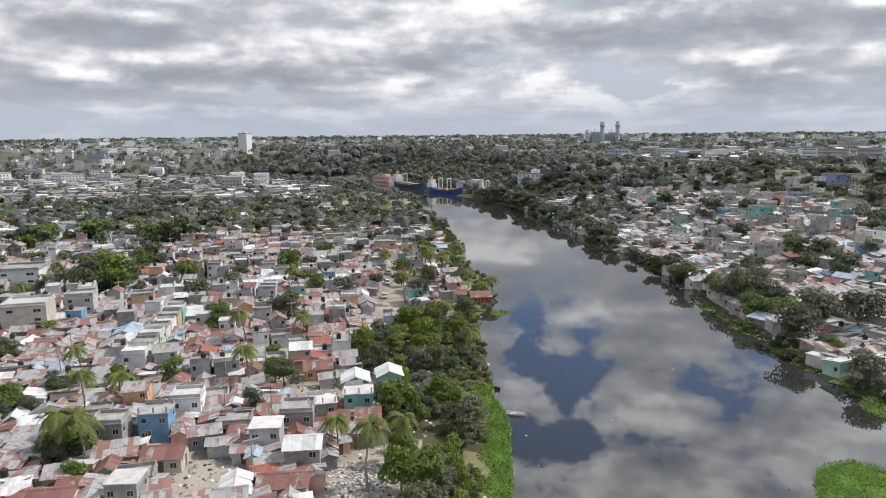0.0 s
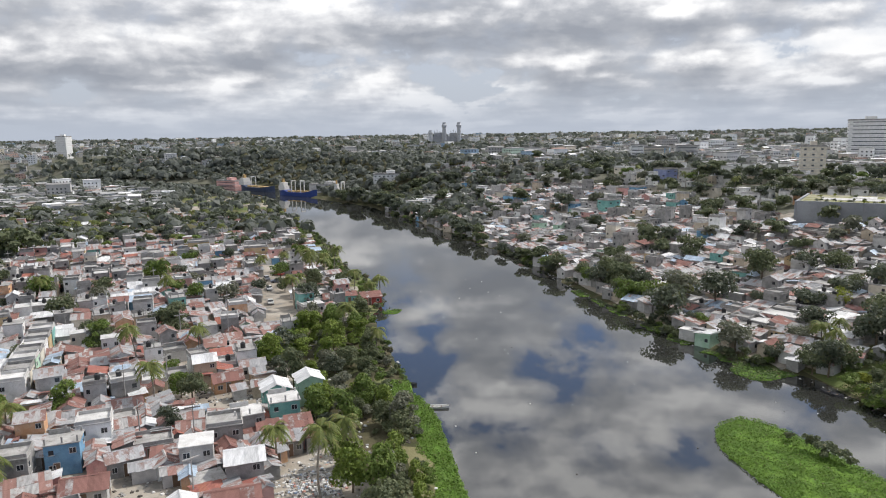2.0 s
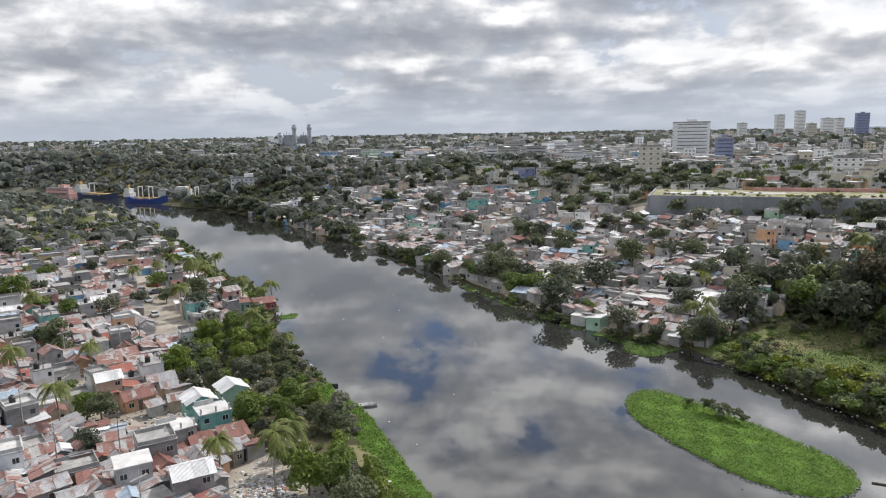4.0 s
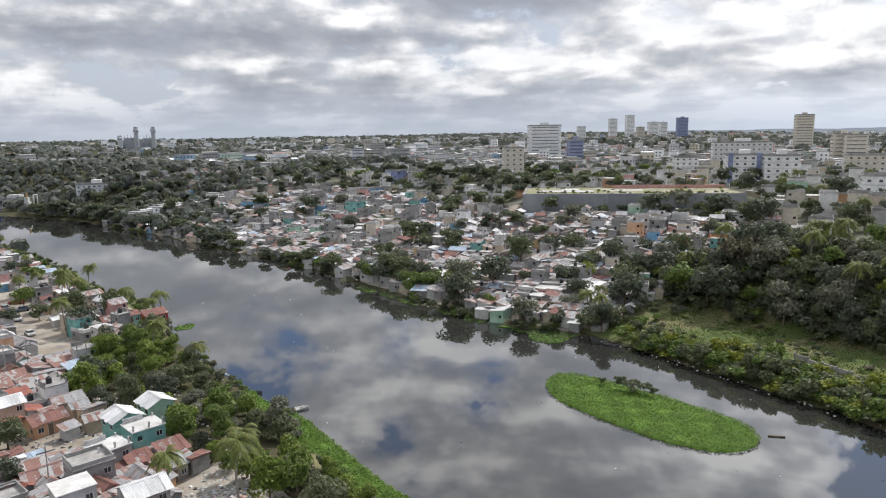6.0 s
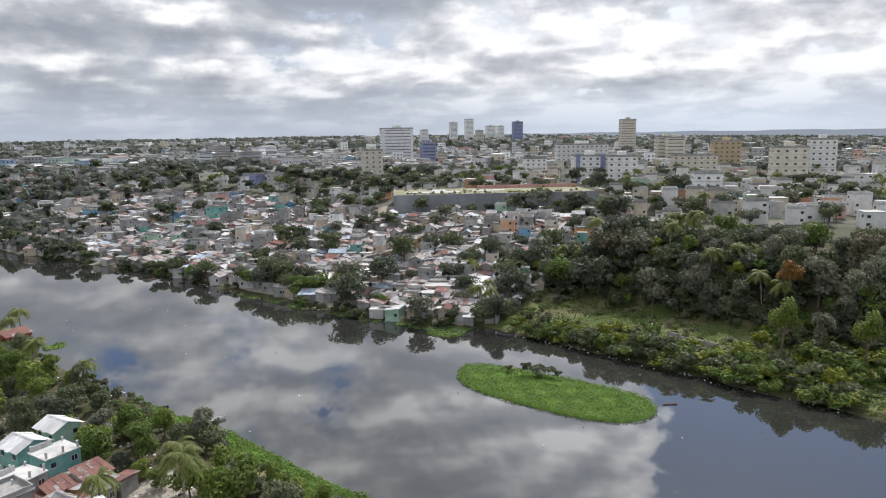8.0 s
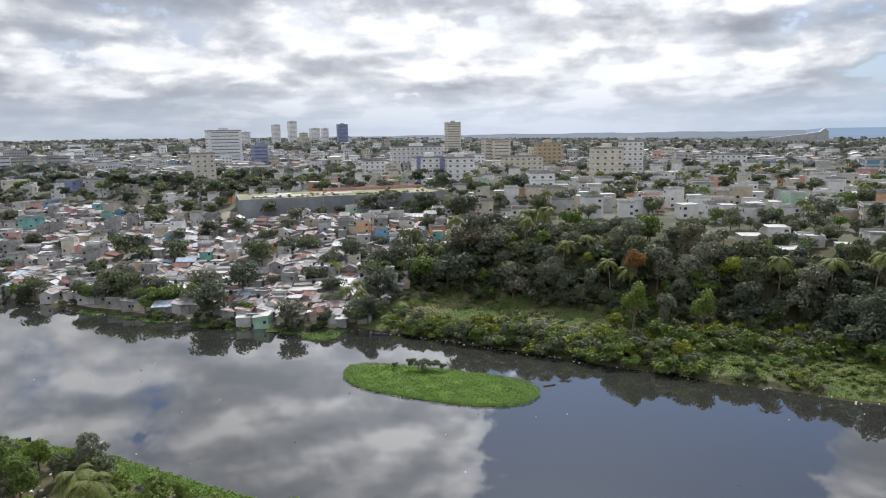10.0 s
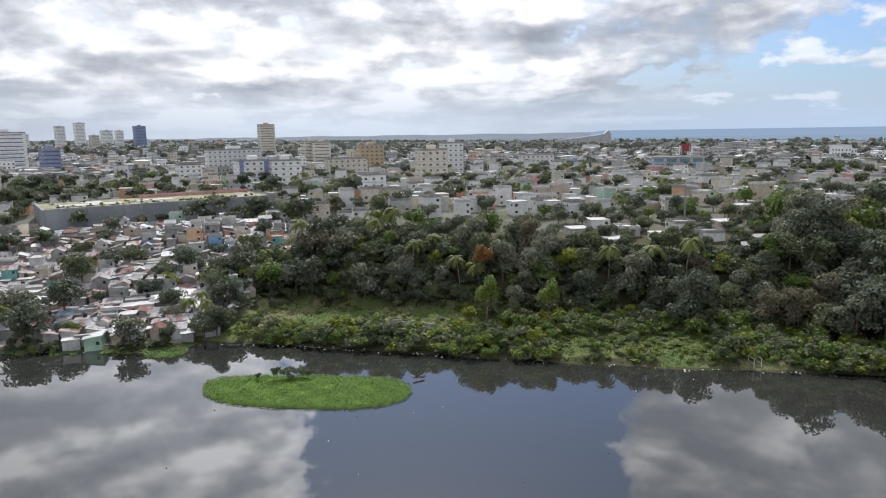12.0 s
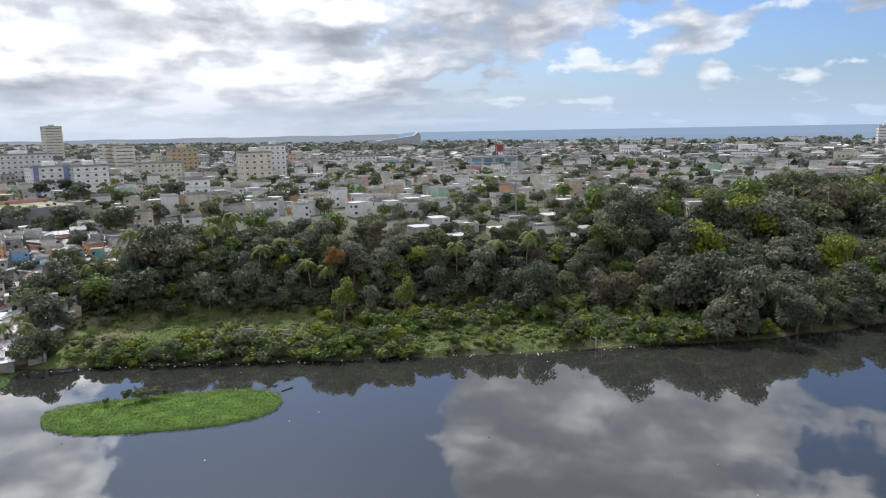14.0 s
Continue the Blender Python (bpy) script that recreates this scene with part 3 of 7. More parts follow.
class House:
    """A pattern of a house, from which houses are put up with their own colours."""

    def __init__(self, w_, d_, storeys, kind, rise, seed):
        rng = random.Random(seed)
        w_, d_ = w_ * 0.88, d_ * 0.88
        self.w, self.d, self.kind, self.storeys = w_, d_, kind, storeys
        self.h = 2.35 * storeys + rng.uniform(-0.1, 0.25) - (0.3 if w_ < 3.4 else 0.0)
        self.top = self.h + (rise if kind in ("gable", "shed") else 0.2)
        self.wall = wall_box(w_, d_, self.h, rise if kind == "gable" else 0.0, rise if kind == "shed" else 0.0)
        self.sheets = []
        self.roof = roof_mesh(kind, w_, d_, self.h, rise, rng, self.sheets)
        self.skin, self.whole = self.roof, self.roof
        if self.sheets:
            for thin in (True, False):
                bm = bmesh.new()
                bm.from_mesh(self.roof)
                for me in self.sheets:
                    if thin:
                        bm.faces.new([bm.verts.new(me.vertices[q].co) for q in me.polygons[0].vertices])
                    else:
                        bm.from_mesh(me)
                joined = to_mesh("roof", bm, ROOFS["grey zinc"])
                if thin:
                    self.skin = joined
                else:
                    self.whole = joined
        self.doors, self.windows = [], []
        for side in range(4):
            long_ = w_ if side % 2 == 0 else d_
            out = d_ / 2 if side % 2 == 0 else w_ / 2
            turn = pose(0, 0, 0, 0, 0, 90 * side)
            if side in (0, 1):
                self.doors.append(turn @ pose(rng.uniform(-0.25, 0.1) * long_, -out, 0.05))
            for f in range(storeys):
                if w_ < 3.4:
                    spots = []
                elif long_ > 4.4:
                    spots = [-0.3, 0.3]
                else:
                    spots = [0.27]
                for sp in spots:
                    if rng.random() < 0.85:
                        self.windows.append((side, turn @ pose(sp * long_, -out, 1.35 + 2.35 * f), WINDOW if rng.random() < 0.45 else SMALL_WINDOW))


PATTERNS = []
for i_, (w_, d_, st_, kind_, rise_) in enumerate((
        (5.2, 4.4, 1, "gable", 1.0), (6.4, 4.8, 1, "gable", 1.1), (4.4, 3.8, 1, "gable", 0.8), (7.4, 5.0, 1, "gable", 0.9),
        (5.0, 4.2, 1, "shed", 0.7), (6.2, 4.6, 1, "shed", 0.6), (4.0, 3.6, 1, "shed", 0.6), (7.0, 4.4, 1, "shed", 0.8),
        (5.6, 5.2, 1, "flat", 0.0), (6.4, 5.6, 1, "parapet", 0.0), (5.2, 5.0, 2, "flat", 0.0), (6.0, 5.6, 2, "parapet", 0.0),
        (5.6, 5.0, 2, "bars", 0.0), (5.4, 5.0, 2, "gable", 1.0), (7.2, 6.2, 2, "parapet", 0.0), (6.0, 5.4, 3, "parapet", 0.0), (3.2, 2.6, 1, "shed", 0.4), (2.6, 2.4, 1, "shed", 0.35), (3.6, 2.8, 1, "gable", 0.5))):
    PATTERNS.append(House(w_, d_, st_, kind_, rise_, 100 + i_))

TAKEN = Spots()      # x, y, radius of what stands
ROOF_WORD = {"gable": "gabled {} metal roof", "shed": "sloping {} metal roof", "flat": "flat {} roof", "parapet": "parapeted {} roof", "bars": "unfinished {} roof"}


def put_house(p, x, y, turn, wall, roof, detail=2, scale=1.0, z=None, group="", name="house", sheets=True):
    """detail 2: door and windows on three sides; 1: on the two sides seen from the river; 0: walls and roof."""
    sheet = p.kind in ("gable", "shed")
    z = ground_z(x, y) if z is None else z
    root = new(name)
    root.empty_display_size = 0.5
    root.matrix_basis = pose(x, y, z - 0.02, 0, 0, turn) @ Matrix.Diagonal((scale, scale, 1.0, 1.0))
    part("wall", p.wall, root, WALLS[wall])
    roof_ob = part("roof", p.roof if sheets else p.whole, root, ROOFS[roof] if sheet else SLABS[roof])
    if sheet and not sheets:
        tagged(roof_ob, kind="stuff")
    for me in p.sheets if sheets else ():
        part("sheet", me, roof_ob, ROOFS[roof])
    seen_ = 0
    for side, m, me in p.windows:
        face = (turn + 90 * side - 90) % 360          # the way that this wall looks
        to_eye = math.degrees(math.atan2(5 - y, -40 - x)) % 360
        off = abs((face - to_eye + 180) % 360 - 180)
        if off < (100 if detail == 2 else 62) and detail:
            part("window", me, root, None, m)
            seen_ += 1
    if detail:
        for k_, m in enumerate(p.doors[:1 if detail == 1 else 2]):
            part("door", DOOR, root, None, m)
    size = "small" if p.storeys == 1 else "two-storey" if p.storeys == 2 else "three-storey"
    tagged(root, f"{size} {wall} house with a {ROOF_WORD[p.kind].format(roof)}", "house", group)
    return root


def tank_mesh(r, h):
    bm = bmesh.new()
    prof = ((0.0, 0.0), (r, 0.0), (r, 0.72 * h), (r * 0.93, 0.8 * h), (r * 0.45, 0.93 * h), (r * 0.42, h), (0.0, h))
    rings = [[bm.verts.new((q * math.cos(a * math.tau / 12), q * math.sin(a * math.tau / 12), zz)) for a in range(12)] for q, zz in prof[1:-1]]
    for r0, r1 in zip(rings[:-1], rings[1:]):
        for a in range(12):
            bm.faces.new((r0[a], r0[(a + 1) % 12], r1[(a + 1) % 12], r1[a]))
    bm.faces.new(rings[0][::-1])
    bm.faces.new(rings[-1])
    return to_mesh("water_tank", bm, tank_black)


TANK = tank_mesh(0.52, 1.3)


# ---------------------------------------------------------------- heaps: what is too much to count
class Heap:
    """Joins many copies of meshes into one object, with several materials."""

    def __init__(self, mats):
        self.names, self.mats = list(mats), list(mats.values())
        self.v, self.t, self.i, self.n = [], [], [], 0

    def add(self, me, m, mat):
        v, t = triangles(me)
        m = np.array(m)
        self.v.append(v @ m[:3, :3].T + m[:3, 3])
        self.t.append(t + self.n)
        self.i.append(np.full(len(t), self.names.index(mat), np.int32))
        self.n += len(v)

    def make(self, name):
        if not self.v:
            return None
        v, t, i = np.concatenate(self.v), np.concatenate(self.t), np.concatenate(self.i)
        me = bpy.data.meshes.new(name)
        me.vertices.add(len(v))
        me.vertices.foreach_set("co", v.astype(np.float32).ravel())
        me.loops.add(len(t) * 3)
        me.loops.foreach_set("vertex_index", t.astype(np.int32).ravel())
        me.polygons.add(len(t))
        me.polygons.foreach_set("loop_start", np.arange(0, len(t) * 3, 3, dtype=np.int32))
        for m in self.mats:
            me.materials.append(m)
        me.polygons.foreach_set("material_index", i)
        me.update(calc_edges=True)
        me.shade_flat()
        return tagged(new(name, me), kind="stuff")


CACHE = {}


def triangles(me):
    """The vertices and triangles of a mesh, as arrays."""
    if me.name not in CACHE:
        v = np.empty(len(me.vertices) * 3, np.float32)
        me.vertices.foreach_get("co", v)
        t = [(p.vertices[0], p.vertices[k], p.vertices[k + 1]) for p in me.polygons for k in range(1, len(p.vertices) - 1)]
        CACHE[me.name] = (v.reshape(-1, 3).astype(float), np.array(t, np.int64).reshape(-1, 3))
    return CACHE[me.name]


heap_wall, heap_roof, heap_pane = Heap(WALLS), Heap({**ROOFS, **SLABS}), Heap({"glass": glass_dark})
heap_leaf, heap_bark, heap_palm = Heap(LEAVES), Heap({"bark": bark, "palm": palm_bark}), Heap({"palm": leaf_palm})
bm = bmesh.new()
bm.faces.new([bm.verts.new(q) for q in ((-0.42, -0.03, -0.38), (0.42, -0.03, -0.38), (0.42, -0.03, 0.42), (-0.42, -0.03, 0.42))])
HOLE = to_mesh("window", bm, glass_dark)
HOUSE_LIST, TREE_LIST, PALM_LIST = [], [], []
STANDS = ((0, 0), (-25, 1), (-48, 10), (-62, 23), (-66, 42))


def from_path(x, y):
    return min(math.hypot(x - a, y - b) for a, b in STANDS)


def want_house(p, x, y, turn, wall, roof, sc, group):
    HOUSE_LIST.append((from_path(x, y), len(HOUSE_LIST), p, x, y, turn, wall, roof, sc, group))
    TAKEN.append((x, y, 0.43 * (p.w + p.d) / 2 * sc + 0.15))


def want_tree(x, y, leaf, s_, group, tall=1.0):
    TREE_LIST.append((from_path(x, y), len(TREE_LIST), x, y, leaf, s_, group, tall))


def want_palm(x, y, s_, group):
    PALM_LIST.append((from_path(x, y), len(PALM_LIST), x, y, s_, group))


def heap_house(p, x, y, turn, wall, roof, sc, windows=True):
    m = pose(x, y, ground_z(x, y) - 0.02, 0, 0, turn) @ Matrix.Diagonal((sc, sc, 1.0, 1.0))
    heap_wall.add(p.wall, m, wall)
    heap_roof.add(p.skin, m, roof)
    if windows:
        for side, wm, me in p.windows[::2]:
            heap_pane.add(HOLE, m @ wm, "glass")


# ---------------------------------------------------------------- plants
def leaf_cloud(centres, radii, count, size, rng, lift=0.25, inner=0.45):
    """Leaf clumps (small three-cornered sprays) over the skins of overlapping lobes."""
    vs, fs = [], []
    areas = np.array([r[0] * r[2] for r in radii])
    pick = rng.choice(len(centres), count, p=areas / areas.sum())
    for i in range(count):
        c, r = centres[pick[i]], radii[pick[i]]
        d = rng.normal(size=3)
        d /= np.linalg.norm(d)
        if d[2] < -0.35:
            d[2] *= -0.4
            d /= np.linalg.norm(d)
        k = inner + (1 - inner) * rng.random() ** 0.45
        p = np.array(c) + d * np.array(r) * k
        nrm = d + rng.normal(size=3) * 0.55 + np.array((0, 0, lift))
        nrm /= np.linalg.norm(nrm)
        u = np.cross(nrm, rng.normal(size=3))
        u /= np.linalg.norm(u)
        v = np.cross(nrm, u)
        s = size * rng.uniform(0.6, 1.25)
        b = len(vs)
        vs += [p - u * s * 0.55 - v * s * 0.28, p + u * s * rng.uniform(0.35, 0.6) - v * s * 0.2, p + v * s * 0.58 + u * s * rng.uniform(-0.3, 0.3)]
        fs.append((b, b + 1, b + 2))
    return vs, fs


def trunk_mesh(h, r, lean, limbs, rng, mat, name="trunk"):
    """A tapered, slightly bent trunk with limbs."""
    bm = bmesh.new()

    def tube(pts, r0, r1, sides=6):
        rings = []
        for i, p in enumerate(pts):
            q = r0 + (r1 - r0) * i / (len(pts) - 1)
            rings.append([bm.verts.new((p[0] + q * math.cos(a * math.tau / sides), p[1] + q * math.sin(a * math.tau / sides), p[2])) for a in range(sides)])
        for a_, b_ in zip(rings[:-1], rings[1:]):
            for a in range(sides):
                bm.faces.new((a_[a], a_[(a + 1) % sides], b_[(a + 1) % sides], b_[a]))
        bm.faces.new(rings[-1])

    pts = [(lean * (k / 4) ** 2, 0.3 * lean * math.sin(k), -0.6 + (h + 0.6) * k / 4) for k in range(5)]
    tube(pts, r, r * 0.55)
    for i in range(limbs):
        a = math.tau * i / limbs + rng.uniform(-0.4, 0.4)
        z0 = h * rng.uniform(0.55, 0.9)
        ln = h * rng.uniform(0.4, 0.7)
        tube([(lean * 0.6, 0, z0), (lean * 0.6 + 0.5 * ln * math.cos(a), 0.5 * ln * math.sin(a), z0 + 0.3 * ln), (lean * 0.6 + ln * math.cos(a), ln * math.sin(a), z0 + 0.75 * ln)], r * 0.45, r * 0.14, 5)
    return to_mesh(name, bm, mat)


class Tree:
    """A pattern of a tree: tapered trunk with limbs, crown of leaf clumps in uneven lobes."""

    def __init__(self, high, wide, leaves, size, seed, flat=0.7, lobes=7, low=0.5):
        rng = np.random.default_rng(seed)
        self.high, self.wide = high, wide
        self.trunk = trunk_mesh(high * 0.55, 0.022 * high + 0.06, rng.uniform(-0.5, 0.5), 5, random.Random(seed), bark)
        centres, radii = [], []
        for i in range(lobes):
            a, q = rng.uniform(0, math.tau), wide * 0.34 * math.sqrt(rng.random())
            r = wide * rng.uniform(0.15, 0.31)
            centres.append((q * math.cos(a), q * math.sin(a), high * rng.uniform(low, 0.84)))
            radii.append((r, r, r * flat * rng.uniform(0.8, 1.2)))
        vs, fs = leaf_cloud(centres, radii, int(leaves * 1.75), size * 0.8, rng)
        top = max(v[2] for v in vs)
        self.crown = bpy.data.meshes.new("crown")
        self.crown.from_pydata([(v[0], v[1], v[2] * high / top) for v in vs], [], fs)
        self.crown.materials.append(LEAVES["mid green"])


def put_tree(p, x, y, leaf, scale=1.0, label="", group="", turn=0.0, z=None, name="tree", tall=1.0):
    root = new(name)
    root.matrix_basis = pose(x, y, ground_z(x, y) - 0.05 if z is None else z, 0, 0, turn) @ Matrix.Diagonal((scale, scale, scale * tall, 1))
    part("trunk", p.trunk, root)
    part("crown", p.crown, root, LEAVES[leaf])
    return tagged(root, label or f"{leaf} broad-leaved tree with a dense uneven crown", "tree", group)


class Palm:
    """A pattern of a coconut palm: bent ringed trunk and drooping feathered fronds."""

    def __init__(self, high, fronds, seed):
        rng = random.Random(seed)
        self.high = high
        lean = rng.uniform(-1.2, 1.2)
        self.trunk = trunk_mesh(high, 0.19, lean, 0, rng, palm_bark)
        vs, fs = [], []
        for i in range(fronds):
            a = math.tau * i / fronds * 2.4 + rng.uniform(-0.2, 0.2)
            rise = rng.uniform(-0.25, 0.95)
            ln = rng.uniform(2.5, 3.3)
            ca, sa = math.cos(a), math.sin(a)
            spine = []
            for k in range(8):
                s_ = k / 7
                rr = ln * (s_ * math.cos(rise * 0.8) * (1 - 0.12 * s_))
                spine.append(Vector((lean + ca * rr, 0.3 * lean * math.sin(4) + sa * rr, high + ln * (math.sin(rise) * s_ - 0.72 * s_ * s_ * (1.0 if rise > 0 else 0.7)))))
            side = Vector((-sa, ca, 0))
            for k in range(7):
                for sg in (-1, 1):
                    wd = 0.78 * math.sin(math.pi * min(0.97, 0.18 + 0.75 * k / 7)) * rng.uniform(0.85, 1.15)
                    for half in (0.0, 0.33, 0.66):
                        p0 = spine[k].lerp(spine[k + 1], half)
                        p1 = spine[k].lerp(spine[k + 1], half + 0.42)
                        tip = p1 + side * sg * wd + (spine[k + 1] - spine[k]) * 0.9 + Vector((0, 0, -0.24 * wd - 0.1))
                        b = len(vs)
                        vs += [tuple(p0), tuple(p1), tuple(tip)]
                        fs.append((b, b + 1, b + 2))
        self.crown = bpy.data.meshes.new("fronds")
        self.crown.from_pydata(vs, [], fs)
        self.crown.materials.append(leaf_palm)


def put_palm(p, x, y, scale=1.0, turn=0.0, group="", label=""):
    root = new("palm_tree")
    root.matrix_basis = pose(x, y, ground_z(x, y) - 0.05, 0, 0, turn) @ Matrix.Diagonal((scale, scale, scale, 1))
    part("trunk", p.trunk, root)
    part("fronds", p.crown, root)
    return tagged(root, label or "tall coconut palm with drooping green fronds", "palm tree", group)


TREES = [Tree(7.5, 7.0, 1200, 0.66, 11, 0.8, 13, 0.28), Tree(8.5, 6.4, 1200, 0.64, 12, 0.9, 13, 0.27), Tree(6.0, 6.4, 1100, 0.62, 13, 0.75, 12, 0.3), Tree(9.5, 8.2, 1400, 0.74, 14, 0.8, 16, 0.27)]
MID_TREES = [Tree(7.5, 7.6, 600, 0.84, 21, 0.85, 13, 0.30), Tree(9.0, 8.0, 640, 0.88, 22, 0.9, 14, 0.28), Tree(6.6, 7.4, 560, 0.82, 23, 0.8, 12, 0.32), Tree(8.0, 9.0, 640, 0.86, 24, 0.7, 14, 0.35)]
LIGHT_TREES = [Tree(7.5, 7.4, 210, 1.5, 25, 0.75), Tree(9.0, 7.6, 230, 1.55, 26, 0.8), Tree(6.2, 7.0, 190, 1.4, 27, 0.65)]
SHRUBS = [Tree(2.6, 3.6, 330, 0.46, 31, 0.8, 6), Tree(2.0, 3.0, 280, 0.42, 32, 0.75, 5), Tree(3.4, 3.4, 360, 0.50, 33, 0.95, 6)]
LIGHT_SHRUBS = [Tree(2.6, 3.8, 170, 0.62, 34, 0.8, 6), Tree(2.2, 3.4, 150, 0.58, 35, 0.8, 6), Tree(3.6, 3.6, 190, 0.65, 36, 0.95, 6)]
SLIM_TREES = [Tree(10.5, 4.6, 900, 0.50, 41, 1.5, 8), Tree(9.5, 4.0, 800, 0.48, 42, 1.6, 8)]
PALMS = [Palm(7.5, 22, 51), Palm(9.0, 23, 52), Palm(6.0, 21, 53)]

# ---------------------------------------------------------------- the town: single houses first
rnd = random.Random(7)
P_GABLE, P_SHED, P_FLAT, P_TALL = PATTERNS[0:4], PATTERNS[4:8], PATTERNS[8:10], PATTERNS[10:16]
P_SMALL = PATTERNS[16:19]
WEST = "houses of the town on the west bank"
EAST = "houses on the slope of the east bank"
MARKED = (  # pattern, x, y, turn, wall, roof, scale
    (13, -16.4, 121.5, 98, "teal", "bright zinc", 1.05), (13, -10.4, 124.2, 98, "pale green", "bright zinc", 1.0),
    (12, -15.0, 114.6, 6, "teal", "pale concrete", 1.0), (4, -12.8, 108.8, 6, "pale grey", "rusty", 0.9), (4, -17.6, 108.4, 6, "pink", "rusty", 0.75),
    (11, -24.2, 107.8, 5, "bare grey block", "grey concrete", 1.0), (13, -20.6, 94.5, 4, "bare grey block", "bright zinc", 1.05),
    (10, -27.6, 100.8, 4, "pale grey", "pale concrete", 1.0), (3, -21.8, 86.8, 4, "pale grey", "rusty", 1.0),
    (1, -25.6, 133.6, 14, "peach", "rusty", 0.95), (13, -30.2, 140.0, 10, "beige", "bright zinc", 0.9), (2, -30.6, 117.2, 4, "teal", "patchy rusted", 1.1),
    (9, -35.0, 108.8, 10, "pink", "grey concrete", 1.0), (11, -44.2, 113.0, 8, "whitewashed", "pale concrete", 0.95), (13, -54.2, 116.0, 10, "peach", "patchy rusted", 0.85),
    (11, -52.4, 102.2, 6, "bare grey block", "grey concrete", 0.9), (12, -46.6, 105.6, 6, "blue", "grey concrete", 0.95),
    (10, -41.8, 84.0, 3, "bare grey block", "pale concrete", 0.9), (1, -41.6, 96.0, 6, "pale grey", "rusty", 1.0), (3, -52.0, 84.0, 6, "cream", "rusty", 1.0),
    (11, -64.0, 138.0, 99, "whitewashed", "pale concrete", 0.95), (14, -64.8, 143.6, 99, "cream", "grey concrete", 0.85), (11, -65.6, 149.4, 99, "pale green", "pale concrete", 0.95),
    (11, -66.4, 154.8, 99, "cream", "grey concrete", 0.95), (14, -67.3, 160.6, 99, "whitewashed", "pale concrete", 0.85), (11, -68.2, 166.4, 99, "ochre", "grey concrete", 0.95), (11, -69.0, 172.0, 99, "teal", "pale concrete", 0.95),
    (3, -74.5, 150.0, 99, "pale grey", "grey zinc", 1.2), (3, -75.8, 160.0, 99, "whitewashed", "blue-grey", 1.2),
    (15, -104.0, 168.0, 16, "cream", "pale concrete", 1.9), (15, -96.0, 178.0, 16, "pale grey", "grey concrete", 1.3),
    (15, -133.0, 214.0, 14, "whitewashed", "grey concrete", 2.3), (14, -146.0, 222.0, 14, "cream", "pale concrete", 1.6),
    (14, -84.0, 188.0, 20, "ochre", "grey concrete", 0.9), (10, -51.8, 160.0, 12, "whitewashed", "pale concrete", 0.8), (2, -47.0, 145.0, 18, "pale grey", "blue-grey", 0.9),
    (7, 11.0, 198.5, 3, "red", "rusty", 0.95), (6, 5.0, 197.5, 3, "teal", "rusty", 0.9), (14, -48.0, 304.0, 8, "ochre", "grey concrete", 1.3),
    (14, -24.0, 283.0, 4, "ochre", "grey concrete", 1.4), (9, -13.0, 281.0, 4, "ochre", "grey concrete", 1.3), (9, -157.0, 272.0, 10, "cream", "pale concrete", 2.2),
    (8, -130.0, 240.0, 12, "blue", "grey concrete", 1.5), (3, -55.5, 206.5, 12, "blue", "blue-grey", 1.3), (9, -4.0, 206.0, 4, "pale grey", "grey concrete", 1.0), (1, 2.5, 209.0, 8, "bare grey block", "grey zinc", 0.9),
    (10, 121.0, 119.0, 30, "teal", "grey concrete", 0.6), (15, 142.0, 306.0, 20, "teal", "grey concrete", 1.5), (14, 128.0, 303.0, 20, "whitewashed", "grey concrete", 1.5),
    (14, 138.5, 222.0, 30, "blue", "grey concrete", 0.8), (15, 147.5, 228.0, 24, "whitewashed", "grey concrete", 0.9), (15, 116.5, 237.0, 20, "pale grey", "pale concrete", 1.1),
    (14, 168.0, 124.0, 35, "orange", "grey concrete", 0.9), (14, 176.0, 119.0, 35, "pale grey", "grey concrete", 1.0), (10, 160.0, 131.0, 35, "orange", "grey concrete", 0.9),
    (14, 160.0, 143.0, 35, "blue", "grey concrete", 0.8), (9, 104.0, 208.0, 25, "ochre", "grey concrete", 0.9), (15, 205.0, 360.0, 20, "lilac", "grey concrete", 1.9),
    (15, 196.0, 392.0, 20, "cream", "pale concrete", 1.8), (14, 176.0, 340.0, 20, "blue", "grey concrete", 1.2), (14, 120.0, 385.0, 20, "blue", "grey concrete", 1.3),
    (15, 215.0, 352.0, 20, "pale grey", "grey concrete", 1.6),
)
GROVES = (  # x, y, how many, spread, size
    (-105, 208, 10, 9.5, 1.3), (-172, 288, 6, 9, 1.4), (-158, 309, 5, 7, 1.3), (-119, 295, 9, 11, 1.5), (-42, 179, 2, 2.0, 0.9), (-55, 242, 2, 2.5, 1.0), (-94, 141, 3, 4.0, 0.8), (-97, 161, 2, 3.0, 0.8),
    (-108, 247, 4, 6, 1.0), (-57, 96.0, 9, 5.0, 0.62), (-74, 112, 4, 3.5, 0.75), (-54, 165, 2, 2.5, 0.85), (-62, 127, 2, 2.5, 0.6), (-134, 190, 3, 5, 0.9), (-84, 222, 3, 4, 0.8))
for x, y, many_, wide_, sc in GROVES:
    TAKEN.append((x, y, wide_ * 0.6))
for i_, x, y, turn, wall, roof, sc in MARKED:
    put_house(PATTERNS[i_], x, y, turn, wall, roof, 2 if y < 150 else 1, sc, group=WEST if x < 40 else EAST, sheets=y < 150)
    TAKEN.append((x, y, 0.46 * (PATTERNS[i_].w + PATTERNS[i_].d) / 2 * sc + 0.4))

